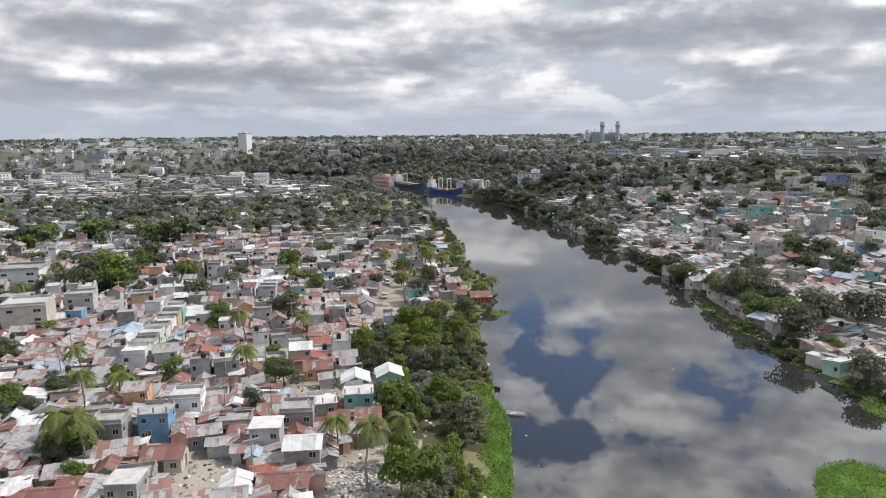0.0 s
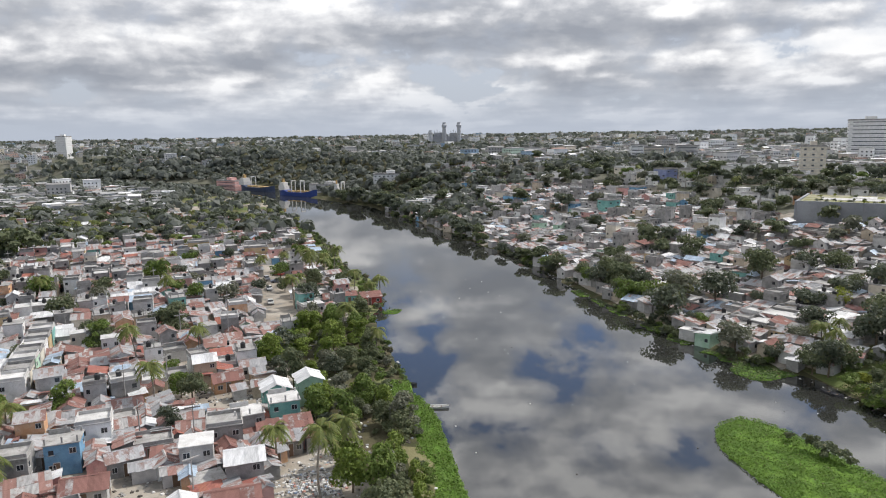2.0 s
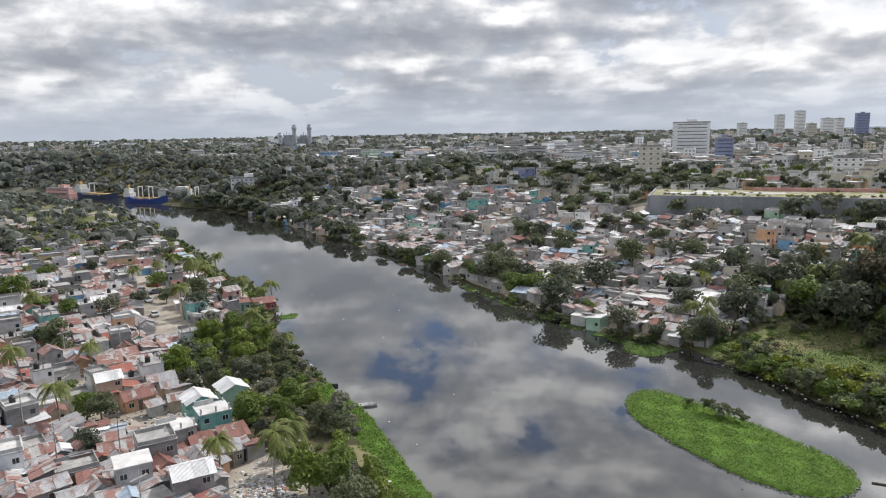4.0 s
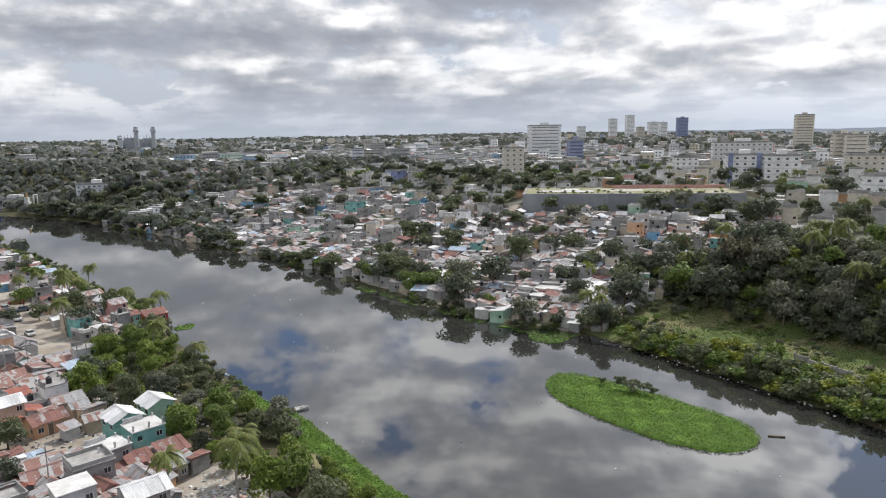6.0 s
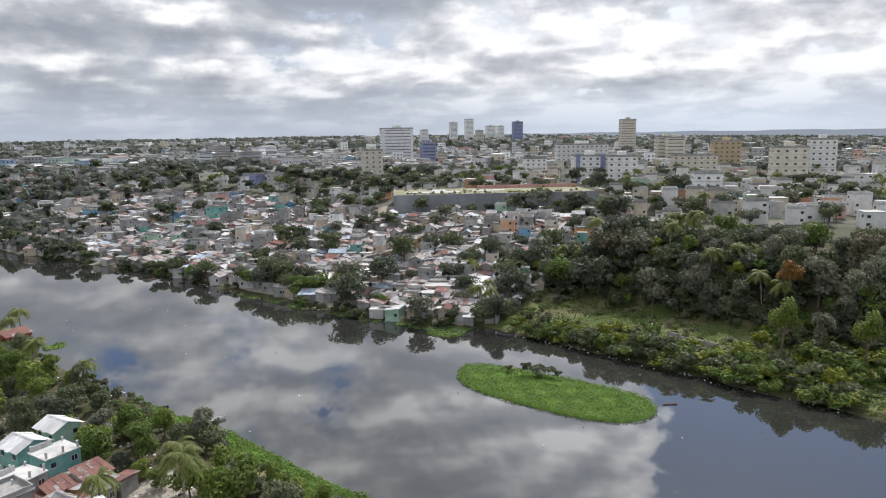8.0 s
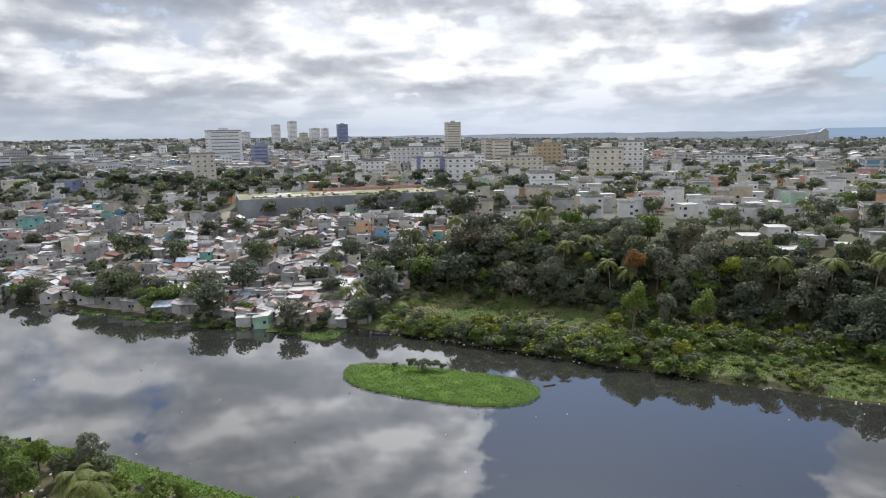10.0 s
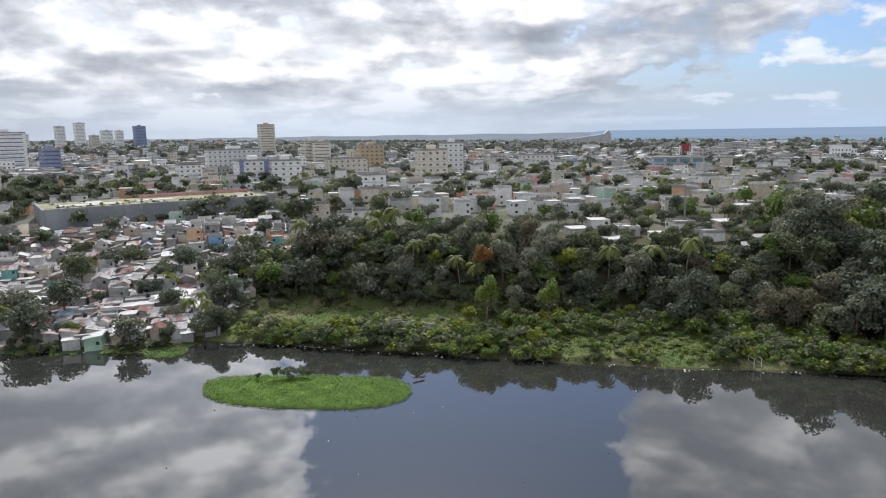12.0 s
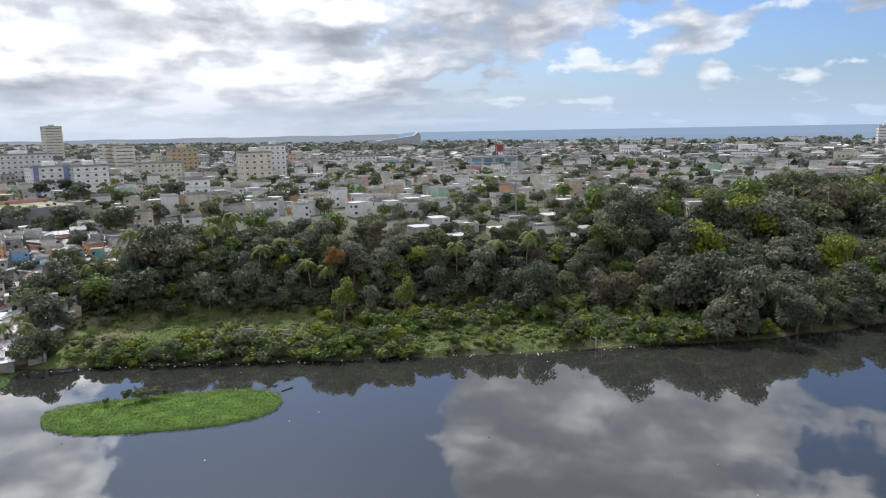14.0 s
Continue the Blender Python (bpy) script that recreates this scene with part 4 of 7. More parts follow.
WALL_PICK = ["bare grey block"] * 9 + ["pale grey"] * 9 + ["whitewashed"] * 4 + ["cream"] * 2 + ["pink"] * 2 + ["peach"] + ["beige"] * 2 + ["pale green", "teal", "blue", "ochre"]
ROOF_WEST = ["rusty"] * 3 + ["patchy rusted"] * 7 + ["grey zinc"] * 9 + ["bright zinc"] * 2 + ["red-painted", "blue-grey"]
ROOF_EAST = ["rusty"] * 1 + ["patchy rusted"] * 4 + ["grey zinc"] * 11 + ["bright zinc"] * 3 + ["blue-grey"]
FAR_HOUSES = []      # x, y, turn, width, depth, height, gabled


def clear_at(x, y, r):
    return all((x - a) ** 2 + (y - b) ** 2 > max(0.0, r + c) ** 2 for a, b, c in TAKEN.near(x, y, max(0.0, r)))


def spot_noise(x, y, s, seed=0.0):
    return noise.noise(Vector((x * s + seed, y * s - seed, seed)))


def fill_town(region, turn0, du, dv, lane, roofs, tall, east, group):
    """Rows of houses on a wandering grid."""
    ca, sa = math.cos(radians(turn0)), math.sin(radians(turn0))
    for iu in range(-88, 89):
        for iv in range(-88, 89):
            u = iu * du + (lane * math.floor(iu / 4)) + rnd.uniform(-0.7, 0.7)
            v = iv * dv + (lane * math.floor(iv / 6)) + rnd.uniform(-0.8, 0.8)
            bend = 5.0 * spot_noise(u, v, 0.02, 3.3)
            x, y = (80 if east else -40) + ca * u - sa * (v + bend), 230 + sa * u + ca * (v + bend)
            keep_ = region(x, y)
            if rnd.random() > keep_:
                continue
            d = math.hypot(x + 35, y - 8)
            tall = (0.17 if east and gap_at(x, y) > 24 else 0.0 if east else 0.08 if y < 165 else 0.22)
            p = rnd.choice(P_TALL if east else P_TALL[:4]) if rnd.random() < tall else rnd.choice(P_FLAT) if rnd.random() < (0.34 if east else tall * 1.1) else rnd.choice(P_GABLE + P_SHED * (3 if east else 1))
            sc = rnd.uniform(0.70, 1.0)
            if not clear_at(x, y, 0.33 * (p.w + p.d) / 2 * sc):
                continue
            turn = turn0 + rnd.uniform(-7, 7) + rnd.choice((0, 0, 90, 180, 270))
            wall = rnd.choice(WALL_PICK if not east or rnd.random() < 0.45 else ["bare grey block", "bare grey block", "pale grey", "beige"])
            roof = rnd.choice(roofs) if p.kind in ("gable", "shed") else rnd.choice(("grey concrete", "grey concrete", "pale concrete") if east else ("grey concrete", "grey concrete", "grey concrete", "pale concrete"))
            want_house(p, x, y, turn, wall, roof, sc, group)
            if p.kind in ("flat", "parapet", "bars") and rnd.random() < 0.4 and d < 260:
                copy_tank(x, y, turn, p, sc)


def copy_tank(x, y, turn, p, sc):
    o = pose(x, y, ground_z(x, y) - 0.02, 0, 0, turn) @ pose(rnd.uniform(-0.25, 0.25) * p.w * sc, rnd.uniform(-0.25, 0.25) * p.d * sc, p.h + 0.16)
    t_ = new("water_tank", TANK)
    t_.matrix_basis = o
    return tagged(t_, "black plastic water tank on a flat roof", "water tank", "roof tanks")


def west_region(x, y):
    g = gap_at(x, y)
    if x > west_bank(y) - 5 or y < 66 or y > 470 or x < -0.70 * y - 14 or x < -330:
        return 0.0
    edge_ = max(27.0, 17 + (y - 85) * 0.235) if y < 103 else 17 + (y - 85) * 0.235 if y < 150 else 33 - (y - 150) * 0.62 if y < 186 else 10
    if g < edge_ + 3 * spot_noise(x, y, 0.1):
        return 0.0
    if abs(x + 17 + 0.05 * (y - 220)) < 5.5 and 172 < y < 268:
        return 0.0
    if y > 425 and x > -80:
        return 0.0
    if y > 330:
        return 0.62
    if x > -12 and y > 210:
        return 0.35
    if spot_noise(x, y, 0.045, 8.0) > 0.36:
        return 0.0
    return 0.97


def on_platform(x, y, grow=0.0):
    u, v = (x - 172.4) * 0.672 - (y - 216.3) * 0.741, (x - 172.4) * 0.741 + (y - 216.3) * 0.672
    return -8 - grow < u < 92 + grow and -3 - grow < v < 40 + grow


def east_region(x, y):
    g = gap_at(x, y)
    if x < 0.5 * (west_bank(y) + east_bank(y)) or g < 4.2 + 4.0 * spot_noise(x, y, 0.09, 1.0) or y > 520 or on_platform(x, y, 2):
        return 0.0
    if y < 111 + 0.05 * (x - 85) or (y < 125 and g > 38 and x < 150):
        return 0.0
    if g > 112 or (y > 440 and g < 60):
        return 0.0
    if spot_noise(x, y, 0.06, 5.0) > 0.42:
        return 0.0
    return 0.96


fill_town(west_region, 12, 4.35, 4.1, 1.1, ROOF_WEST, 0.08, False, WEST)
fill_town(east_region, 25, 4.5, 4.4, 0.75, ROOF_EAST, 0.17, True, EAST)

# lean-tos and sheds squeezed into the gaps
for k in range(9000):
    east = rnd.random() < 0.45
    x, y = (rnd.uniform(75, 190), rnd.uniform(108, 330)) if east else (rnd.uniform(-200, 0), rnd.uniform(70, 320))
    if (east_region if east else west_region)(x, y) < 0.3:
        continue
    p, sc = rnd.choice(P_SMALL), rnd.uniform(0.8, 1.15)
    if clear_at(x, y, 0.55):
        want_house(p, x, y, (25 if east else 12) + rnd.choice((0, 90, 180, 270)) + rnd.uniform(-9, 9), rnd.choice(("bare grey block", "pale grey", "bare grey block", "pale grey", "beige") if east else ("bare grey block", "pale grey", "beige", "bare grey block", "peach")), rnd.choice(ROOF_EAST if east else ROOF_WEST), sc, EAST if east else WEST)

for k in range(2600):      # more of them in the nearest rows
    x, y = rnd.uniform(-66, -11), rnd.uniform(70, 122)
    if west_region(x, y) < 0.3:
        continue
    p, sc = rnd.choice(P_SMALL), rnd.uniform(0.8, 1.1)
    if clear_at(x, y, 0.75):
        want_house(p, x, y, 12 + rnd.choice((0, 90, 180, 270)) + rnd.uniform(-12, 12), rnd.choice(("bare grey block", "pale grey", "beige", "pink")), rnd.choice(ROOF_WEST), sc, WEST)

# ---------------------------------------------------------------- the retaining wall and its terrace
m_conc = surf("retaining_concrete", (0.21, 0.22, 0.23), (0.28, 0.29, 0.30), 0.9, 0.12, 0.3, 3.0, 0.5, (0.16, 0.16, 0.155))
terrace = new("terrace")
terrace.matrix_basis = pose(172.4, 216.3, 0, 0, 0, math.degrees(math.atan2(-0.741, 0.672)))
bm = bmesh.new()
box_bm(bm, 0, 91, 0.9, 36, 4.0, 22.6)
terrace_top = ground_material("terrace_top", (0.20, 0.20, 0.09), (0.29, 0.27, 0.18), (0.36, 0.345, 0.31), 0.06)
part("terrace_fill", to_mesh("terrace_fill", bm, terrace_top), terrace, None, None, "grassy terrace top")
for i_ in range(13):
    bm = bmesh.new()
    box_bm(bm, 7 * i_ + 0.02, 7 * i_ + 6.98, 0.0 + 0.04 * (i_ % 2), 0.85, 4.0, 23.2)
    part("wall_panel", to_mesh("wall_panel", bm, m_conc), terrace)
bm = bmesh.new()
box_bm(bm, -0.9, -0.05, 0.0, 36, 4.0, 23.0)
part("side_wall", to_mesh("side_wall", bm, m_conc), terrace)
for x0_, x1_, y0_, y1_ in ((6, 30, 14, 22), (16, 24, 23.5, 31), (36, 52, 19, 26)):
    bm = bmesh.new()
    box_bm(bm, x0_, x1_, y0_, y1_, 22.4, 22.72)
    part("paving", to_mesh("paving", bm, SLABS["pale concrete"]), terrace, None, None, "pale concrete paving")
bm = bmesh.new()
box_bm(bm, 40, 90, 33.5, 33.9, 22.4, 24.2)
part("boundary_wall", to_mesh("boundary_wall", bm, WALLS["pink"]), terrace, None, None, "low reddish boundary wall")
tagged(terrace, "long grey concrete retaining wall with a grassy terrace", "terrace", kind="structure")
for a_, b_ in ((0, 20), (20, 45), (45, 70), (70, 92)):
    TAKEN.append((172.4 + 0.672 * (a_ + 10) + 0.741 * 18, 216.3 - 0.741 * (a_ + 10) + 0.672 * 18, 17))


# ---------------------------------------------------------------- apartment blocks and towers
# lighter glass for the blocks: reflected sky and haze put into its colour
glass_sky_painted = plain("window_glass_sky", (0.11, 0.12, 0.135), 0.12, 0.0, 0.7)
glass_blue = plain("office_glass", (0.10, 0.24, 0.33), 0.1, 0.0, 0.8)
WIN_WIDE = hole_mesh(1.25, 0.95, glass_sky_painted)
WIN_STRIP = hole_mesh(2.6, 1.0, glass_sky_painted)
WIN_BIG = hole_mesh(6.2, 2.3, glass_blue)


def block(x, y, turn, w_, d_, floors, wall, label, roof="grey concrete", step=3.2, z=None, name="apartment_building", win=None, storey=3.0, band=None, cap=True, cols=None, bare=False):
    """A block of flats: walls, slab roof with a stair head, a floor band and windows on the two sides seen from the river."""
    z = ground_z(x, y) if z is None else z
    root = new(name)
    root.matrix_basis = pose(x, y, z, 0, 0, turn)
    h = floors * storey
    bm = bmesh.new()
    box_bm(bm, -w_ / 2, w_ / 2, -d_ / 2, d_ / 2, -4.0, h)
    part("wall", to_mesh("wall", bm, WALLS[wall]), root)
    bm = bmesh.new()
    box_bm(bm, -w_ / 2 - 0.3, w_ / 2 + 0.3, -d_ / 2 - 0.3, d_ / 2 + 0.3, h + 0.004, h + 0.3)
    for x0, x1, y0, y1 in ((-w_ / 2, w_ / 2, -d_ / 2, -d_ / 2 + 0.2), (-w_ / 2, w_ / 2, d_ / 2 - 0.2, d_ / 2), (-w_ / 2, -w_ / 2 + 0.2, -d_ / 2 + 0.2, d_ / 2 - 0.2), (w_ / 2 - 0.2, w_ / 2, -d_ / 2 + 0.2, d_ / 2 - 0.2)):
        box_bm(bm, x0, x1, y0, y1, h + 0.295, h + 1.0)
    part("roof", to_mesh("roof", bm, SLABS[roof]), root)
    if cap:
        bm = bmesh.new()
        box_bm(bm, -w_ * 0.12, w_ * 0.14, -d_ * 0.2, d_ * 0.25, h + 0.304, h + 3.0)
        part("stair_head", to_mesh("stair_head", bm, WALLS[wall]), root)
    for f in range(1, floors if floors < 12 else 0):
        bm = bmesh.new()
        box_bm(bm, -w_ / 2 - 0.12, w_ / 2 + 0.12, -d_ / 2 - 0.12, d_ / 2 + 0.12, f * storey - 0.12, f * storey + 0.1)
        part("floor_band", to_mesh("floor_band", bm, SLABS["pale concrete"]), root)
    if band:
        for bx, bw, mat in band:
            bm = bmesh.new()
            box_bm(bm, bx - bw / 2, bx + bw / 2, -d_ / 2 - 0.5, -d_ / 2 + 0.1, 0, h + 1.2)
            part("stair_tower", to_mesh("stair_tower", bm, WALLS[mat]), root)
    me = win or WIN_WIDE
    far_off = from_path(x, y) > 560
    if far_off and not bare:      # bands of windows, a storey each
        for side, long_, out in ((0, w_, d_ / 2), (3, d_, w_ / 2)):
            bm = bmesh.new()
            box_bm(bm, -long_ * 0.42, long_ * 0.42, -0.03, 0.02, -0.34, 0.34)
            strip = to_mesh("window_band", bm, glass_sky_painted)
            for f in range(floors):
                part("window_band", strip, root, None, pose(0, 0, 0, 0, 0, 90 * side) @ pose(0, -out - 0.02, f * storey + 1.65))
    for side, long_, out in () if far_off else ((0, w_, d_ / 2), (3, d_, w_ / 2)):
        k = max(2, int(long_ / step)) if cols is None or side else cols
        for f in range(floors):
            for c in range(k):
                sx = (c + 0.5) / k * long_ - long_ / 2
                part("window", me, root, None, pose(0, 0, 0, 0, 0, 90 * side) @ pose(sx, -out - 0.02, f * storey + 1.65))
    TAKEN.append((x, y, (w_ + d_) * 0.3))
    return tagged(root, label, "building")


def tower(x, y, turn, w_, d_, top, wall, label, **more):
    """A block whose roof is at a known height."""
    z = max(ground_z(x, y), 1.0)
    top -= 1.0
    n_ = max(2, round((top - z) / 3.0))
    more.setdefault("cap", n_ > 4)
    more.setdefault("step", 3.4 if n_ < 8 else 4.5)
    return block(x, y, turn, w_, d_, n_, wall, label, z=z, storey=(top - z) / n_, **more)


tower(433, 448, -39, 28.8, 16, 55.2, "whitewashed", "large white multi-storey hotel block")
tower(413, 394, -41, 11.9, 14, 42.4, "lilac", "low office block with a dark blue front")
# whitewashed on the far high-rises stands in for haze over their backlit fronts
tower(1304, 1040, -44, 18.2, 22, 74.4, "whitewashed", "grey glass high-rise tower", win=WIN_STRIP, step=4)
tower(1368, 1039, -45, 20.0, 22, 82.6, "whitewashed", "pale grey concrete high-rise tower", win=WIN_STRIP, step=4)
tower(1399, 995, -47, 24.0, 25, 65.1, "whitewashed", "blue-grey concrete high-rise tower", win=WIN_STRIP, step=4)
tower(1329, 920, -48, 15.1, 20, 63.8, "whitewashed", "pale grey high-rise tower", win=WIN_STRIP, step=4)
tower(1308, 860, -49, 22.0, 24, 72.6, "lilac", "dark blue glass high-rise tower", win=WIN_STRIP, step=4)
tower(1260, 932, -46, 15.9, 24, 54.3, "cream", "beige concrete mid-rise tower", win=WIN_STRIP, step=4)
tower(1106, 969, -41, 16.0, 20, 57.2, "whitewashed", "grey concrete mid-rise tower", win=WIN_STRIP, step=4)
tower(777, 369, -58, 18.5, 18, 63.2, "cream", "tall beige apartment tower", win=WIN_WIDE, step=4)
tower(532, 230, -61, 15.6, 18, 44.4, "cream", "cream concrete apartment tower")
tower(309, 191, -55, 18.9, 12, 36.6, "whitewashed", "white apartment block with blue stair towers", band=((-7, 2.2, 'lilac'), (6.5, 2.2, 'lilac')))
tower(312, 173, -57, 16.3, 12, 36.4, "whitewashed", "white concrete apartment block")
tower(432, 258, -54, 38.7, 14, 40.3, "whitewashed", "long white concrete apartment block")
tower(354, 253, -50, 14.3, 12, 32.7, "whitewashed", "white four-storey apartment block")
tower(451, 157, -65, 17.9, 16, 41.8, "ochre", "ochre apartment block with a wide roof")
tower(397, 161, -63, 26.9, 14, 34.0, "cream", "cream apartment block with balconies")
tower(287, 340, -37, 12.9, 12, 39.8, "cream", "cream apartment tower with narrow bays")
tower(331, 92, -69, 15.9, 16, 40.9, "cream", "tall cream apartment block with red roof edge")
tower(402, 89, -72, 13.6, 16, 43.6, "whitewashed", "tall white concrete apartment tower")
tower(526, 220, -61, 15.1, 18, 43.6, "cream", "cream apartment tower with a roof terrace")
tower(275, 39, -77, 9.3, 12, 26.7, "pale green", "pale green concrete building")
tower(234, 96, -65, 8.4, 10, 26.2, "blue", "bright blue low concrete building")
tower(230, 89, -66, 7.8, 9, 25.4, "blue", "bright blue annex building")
tower(266, 112, -64, 11.9, 12, 31.1, "whitewashed", "white concrete house of three storeys")
tower(411, -59, -90, 32.6, 24, 32.3, "pale grey", "glass-fronted office block with a flat roof", win=WIN_BIG, step=7)
tower(455, 32, -79, 23.8, 14, 33.3, "whitewashed", "white apartment block with stepped roof")
tower(191, -19, -89, 11.6, 10, 26.2, "cream", "cream apartment block with red-brown roof tanks")
tower(134, -70, -106, 14.8, 12, 27.2, "beige", "beige concrete block of flats with balconies")
tower(-288, 1020, 72, 13.7, 14, 53.2, "whitewashed", "tall white office tower", bare=True)
tower(209, 605, -14, 24.4, 14, 35.7, "whitewashed", "white five-storey apartment block")
tower(266, 504, -23, 10.0, 12, 38.5, "whitewashed", "narrow white apartment tower")
tower(293, 524, -25, 22.9, 14, 35.8, "cream", "cream concrete apartment block")
tower(315, 511, -27, 17.4, 14, 36.7, "pale grey", "pale grey apartment block")
tower(330, 685, -20, 52.2, 16, 30.8, "pink", "long reddish apartment block")
tower(143, 603, -9, 21.8, 14, 30.6, "whitewashed", "white three-storey building with dark window bands", win=WIN_STRIP)
tower(464, 1321, -12, 42.7, 20, 31.3, "pale grey", "large grey concrete apartment block")
tower(1323, -524, -102, 9.2, 12, 32.3, "whitewashed", "far slim white tower", win=WIN_STRIP, step=4)
tower(620, -541, -121, 13.0, 14, 47.5, "whitewashed", "tall white concrete tower")
tower(447, -306, -114, 28.4, 16, 22.4, "cream", "long cream concrete building")
tower(625, -360, -110, 30.5, 16, 23.4, "pale grey", "pale grey concrete building")
tower(448, -356, -118, 44.6, 16, 22.5, "cream", "cream building with a long roof")

# ---------------------------------------------------------------- far landmarks
# concrete paled to blue-grey, with distance haze put into its colour
chim = surf("stack_concrete", (0.40, 0.41, 0.43), (0.50, 0.51, 0.53), 0.8, 0.1, 0.1)


def power_station():
    root = new("power_station")
    root.matrix_basis = pose(245, 1072, ground_z(245, 1072), 0, 0, -13)
    base = ground_z(245, 1072)

    def tube(name, x, y, r, top):
        bm = bmesh.new()
        rings = [[bm.verts.new((x + q * math.cos(a * math.tau / 16), y + q * math.sin(a * math.tau / 16), zz)) for a in range(16)] for q, zz in ((r, -2), (r * 0.9, top * 0.8), (r * 1.15, top * 0.82), (r * 1.15, top * 0.9), (r * 0.85, top * 0.92), (r * 0.85, top))]
        for r0, r1 in zip(rings[:-1], rings[1:]):
            for a in range(16):
                bm.faces.new((r0[a], r0[(a + 1) % 16], r1[(a + 1) % 16], r1[a]))
        bm.faces.new(rings[-1])
        part(name, to_mesh(name, bm, chim), root)

    for x, top in ((-21, 53.5 - base), (1, 65.5 - base), (24, 65.5 - base)):
        tube("chimney", x, 0, 3.4, top)
    for x, w_, top in ((-7, 17, 50 - base), (18, 15, 49 - base), (-18, 8, 44 - base), (6, 10, 44 - base)):
        bm = bmesh.new()
        box_bm(bm, x - w_ / 2, x + w_ / 2, 6, 24, -2, top)
        for k in range(4):
            box_bm(bm, x - w_ / 2 + k * w_ / 4 + 0.5, x - w_ / 2 + k * w_ / 4 + 1.3, 5.2, 5.99, -2, top + 3 + 2 * (k % 2))
        part("boiler_house", to_mesh("boiler_house", bm, chim), root)
    return tagged(root, "grey power station with three tall chimneys", "power station")


power_station()

hull_blue = plain("hull_blue", (0.035, 0.07, 0.26), 0.5)
hull_dark = plain("hull_dark", (0.05, 0.07, 0.13), 0.6)
ship_white = plain("ship_white", (0.62, 0.61, 0.58), 0.6)
ship_buff = plain("ship_buff", (0.45, 0.30, 0.12), 0.6)


def ship(x, y, turn, long_, hull, label, masts=2):
    root = new("cargo_ship")
    root.matrix_basis = pose(x, y, 0.0, 0, 0, turn)
    bm = bmesh.new()
    secs = []
    for k in range(11):
        s_ = k / 10
        half = 0.09 * long_ * min(1.0, (1 - abs(2 * s_ - 1) ** 4) + 0.1) * (0.25 if k == 10 else 1)
        deck = 3.2 + (2.6 * max(0, s_ - 0.7) / 0.3) + (1.6 if s_ < 0.25 else 0)
        xx = long_ * (s_ - 0.5)
        secs.append([bm.verts.new(p) for p in ((xx, -half * 0.7, -1.0), (xx, -half, deck), (xx, half, deck), (xx, half * 0.7, -1.0))])
    for a, b in zip(secs[:-1], secs[1:]):
        for i in range(4):
            bm.faces.new((a[i], a[(i + 1) % 4], b[(i + 1) % 4], b[i]))
    bm.faces.new(secs[0])
    bm.faces.new(secs[-1][::-1])
    part("hull", to_mesh("hull", bm, hull), root)
    bm = bmesh.new()
    box_bm(bm, -0.46 * long_, -0.30 * long_, -0.07 * long_, 0.07 * long_, 4.4, 8.0)
    box_bm(bm, -0.44 * long_, -0.33 * long_, -0.06 * long_, 0.06 * long_, 8.0, 11.0)
    part("superstructure", to_mesh("superstructure", bm, ship_white), root)
    bm = bmesh.new()
    box_bm(bm, -0.41 * long_, -0.37 * long_, -0.02 * long_, 0.02 * long_, 11.003, 14.0)
    part("funnel", to_mesh("funnel", bm, ship_buff), root)
    for i in range(masts):
        mx = long_ * (-0.12 + 0.24 * i)
        bm = bmesh.new()
        for s_ in (-1, 1):
            box_bm(bm, mx - 0.3, mx + 0.3, s_ * 2.2 - 0.3, s_ * 2.2 + 0.3, 3.0, 13.0)
        box_bm(bm, mx - 0.3, mx + 0.3, -1.9, 1.9, 12.2, 13.0)
        part("mast", to_mesh("mast", bm, ship_white), root)
    bm = bmesh.new()
    for i in range(3):
        box_bm(bm, long_ * (-0.24 + 0.2 * i), long_ * (-0.1 + 0.2 * i), -0.055 * long_, 0.055 * long_, 3.205, 4.4)
    part("hatch", to_mesh("hatch", bm, ship_buff), root)
    return tagged(root, label, "ship")


ship(2, 583, -46, 42, hull_blue, "blue-hulled cargo ship moored at the bank")
ship(-32, 655, -58, 58, hull_dark, "long dark blue barge moored at the bank", 1)
ship(38, 549, -40, 22, hull_blue, "small blue work boat moored at the bank", 1)
block(72, 536, -10, 26, 12, 2, "whitewashed", "white riverside building with a red roof deck", name="riverside_building")
block(30, 600, -35, 34, 14, 1, "pale grey", "long low grey quay shed", name="quay_shed", storey=6)
block(-60, 735, -50, 30, 14, 2, "pink", "low pinkish quay building", name="quay_shed")

# the stadium-like hall with a sloping roof, far off near the sea
root = new("hall")
root.matrix_basis = pose(1797, -90, ground_z(1797, -90), 0, 0, 90)
bm = bmesh.new()
prof = ((-72, 0), (70, 0), (70, 34), (62, 43), (52, 34), (20, 29), (-30, 23), (-72, 18))
fr_ = [bm.verts.new((-x, -20, z * 0.95)) for x, z in prof]
bk_ = [bm.verts.new((-x, 20, z * 0.95)) for x, z in prof]
bm.faces.new(fr_[::-1])
bm.faces.new(bk_)
for i_ in range(len(prof)):
    j_ = (i_ + 1) % len(prof)
    bm.faces.new((fr_[i_], fr_[j_], bk_[j_], bk_[i_]))
part("shell", to_mesh("shell", bm, chim), root)
tagged(root, "grey hall with a long sloping roof", "hall")

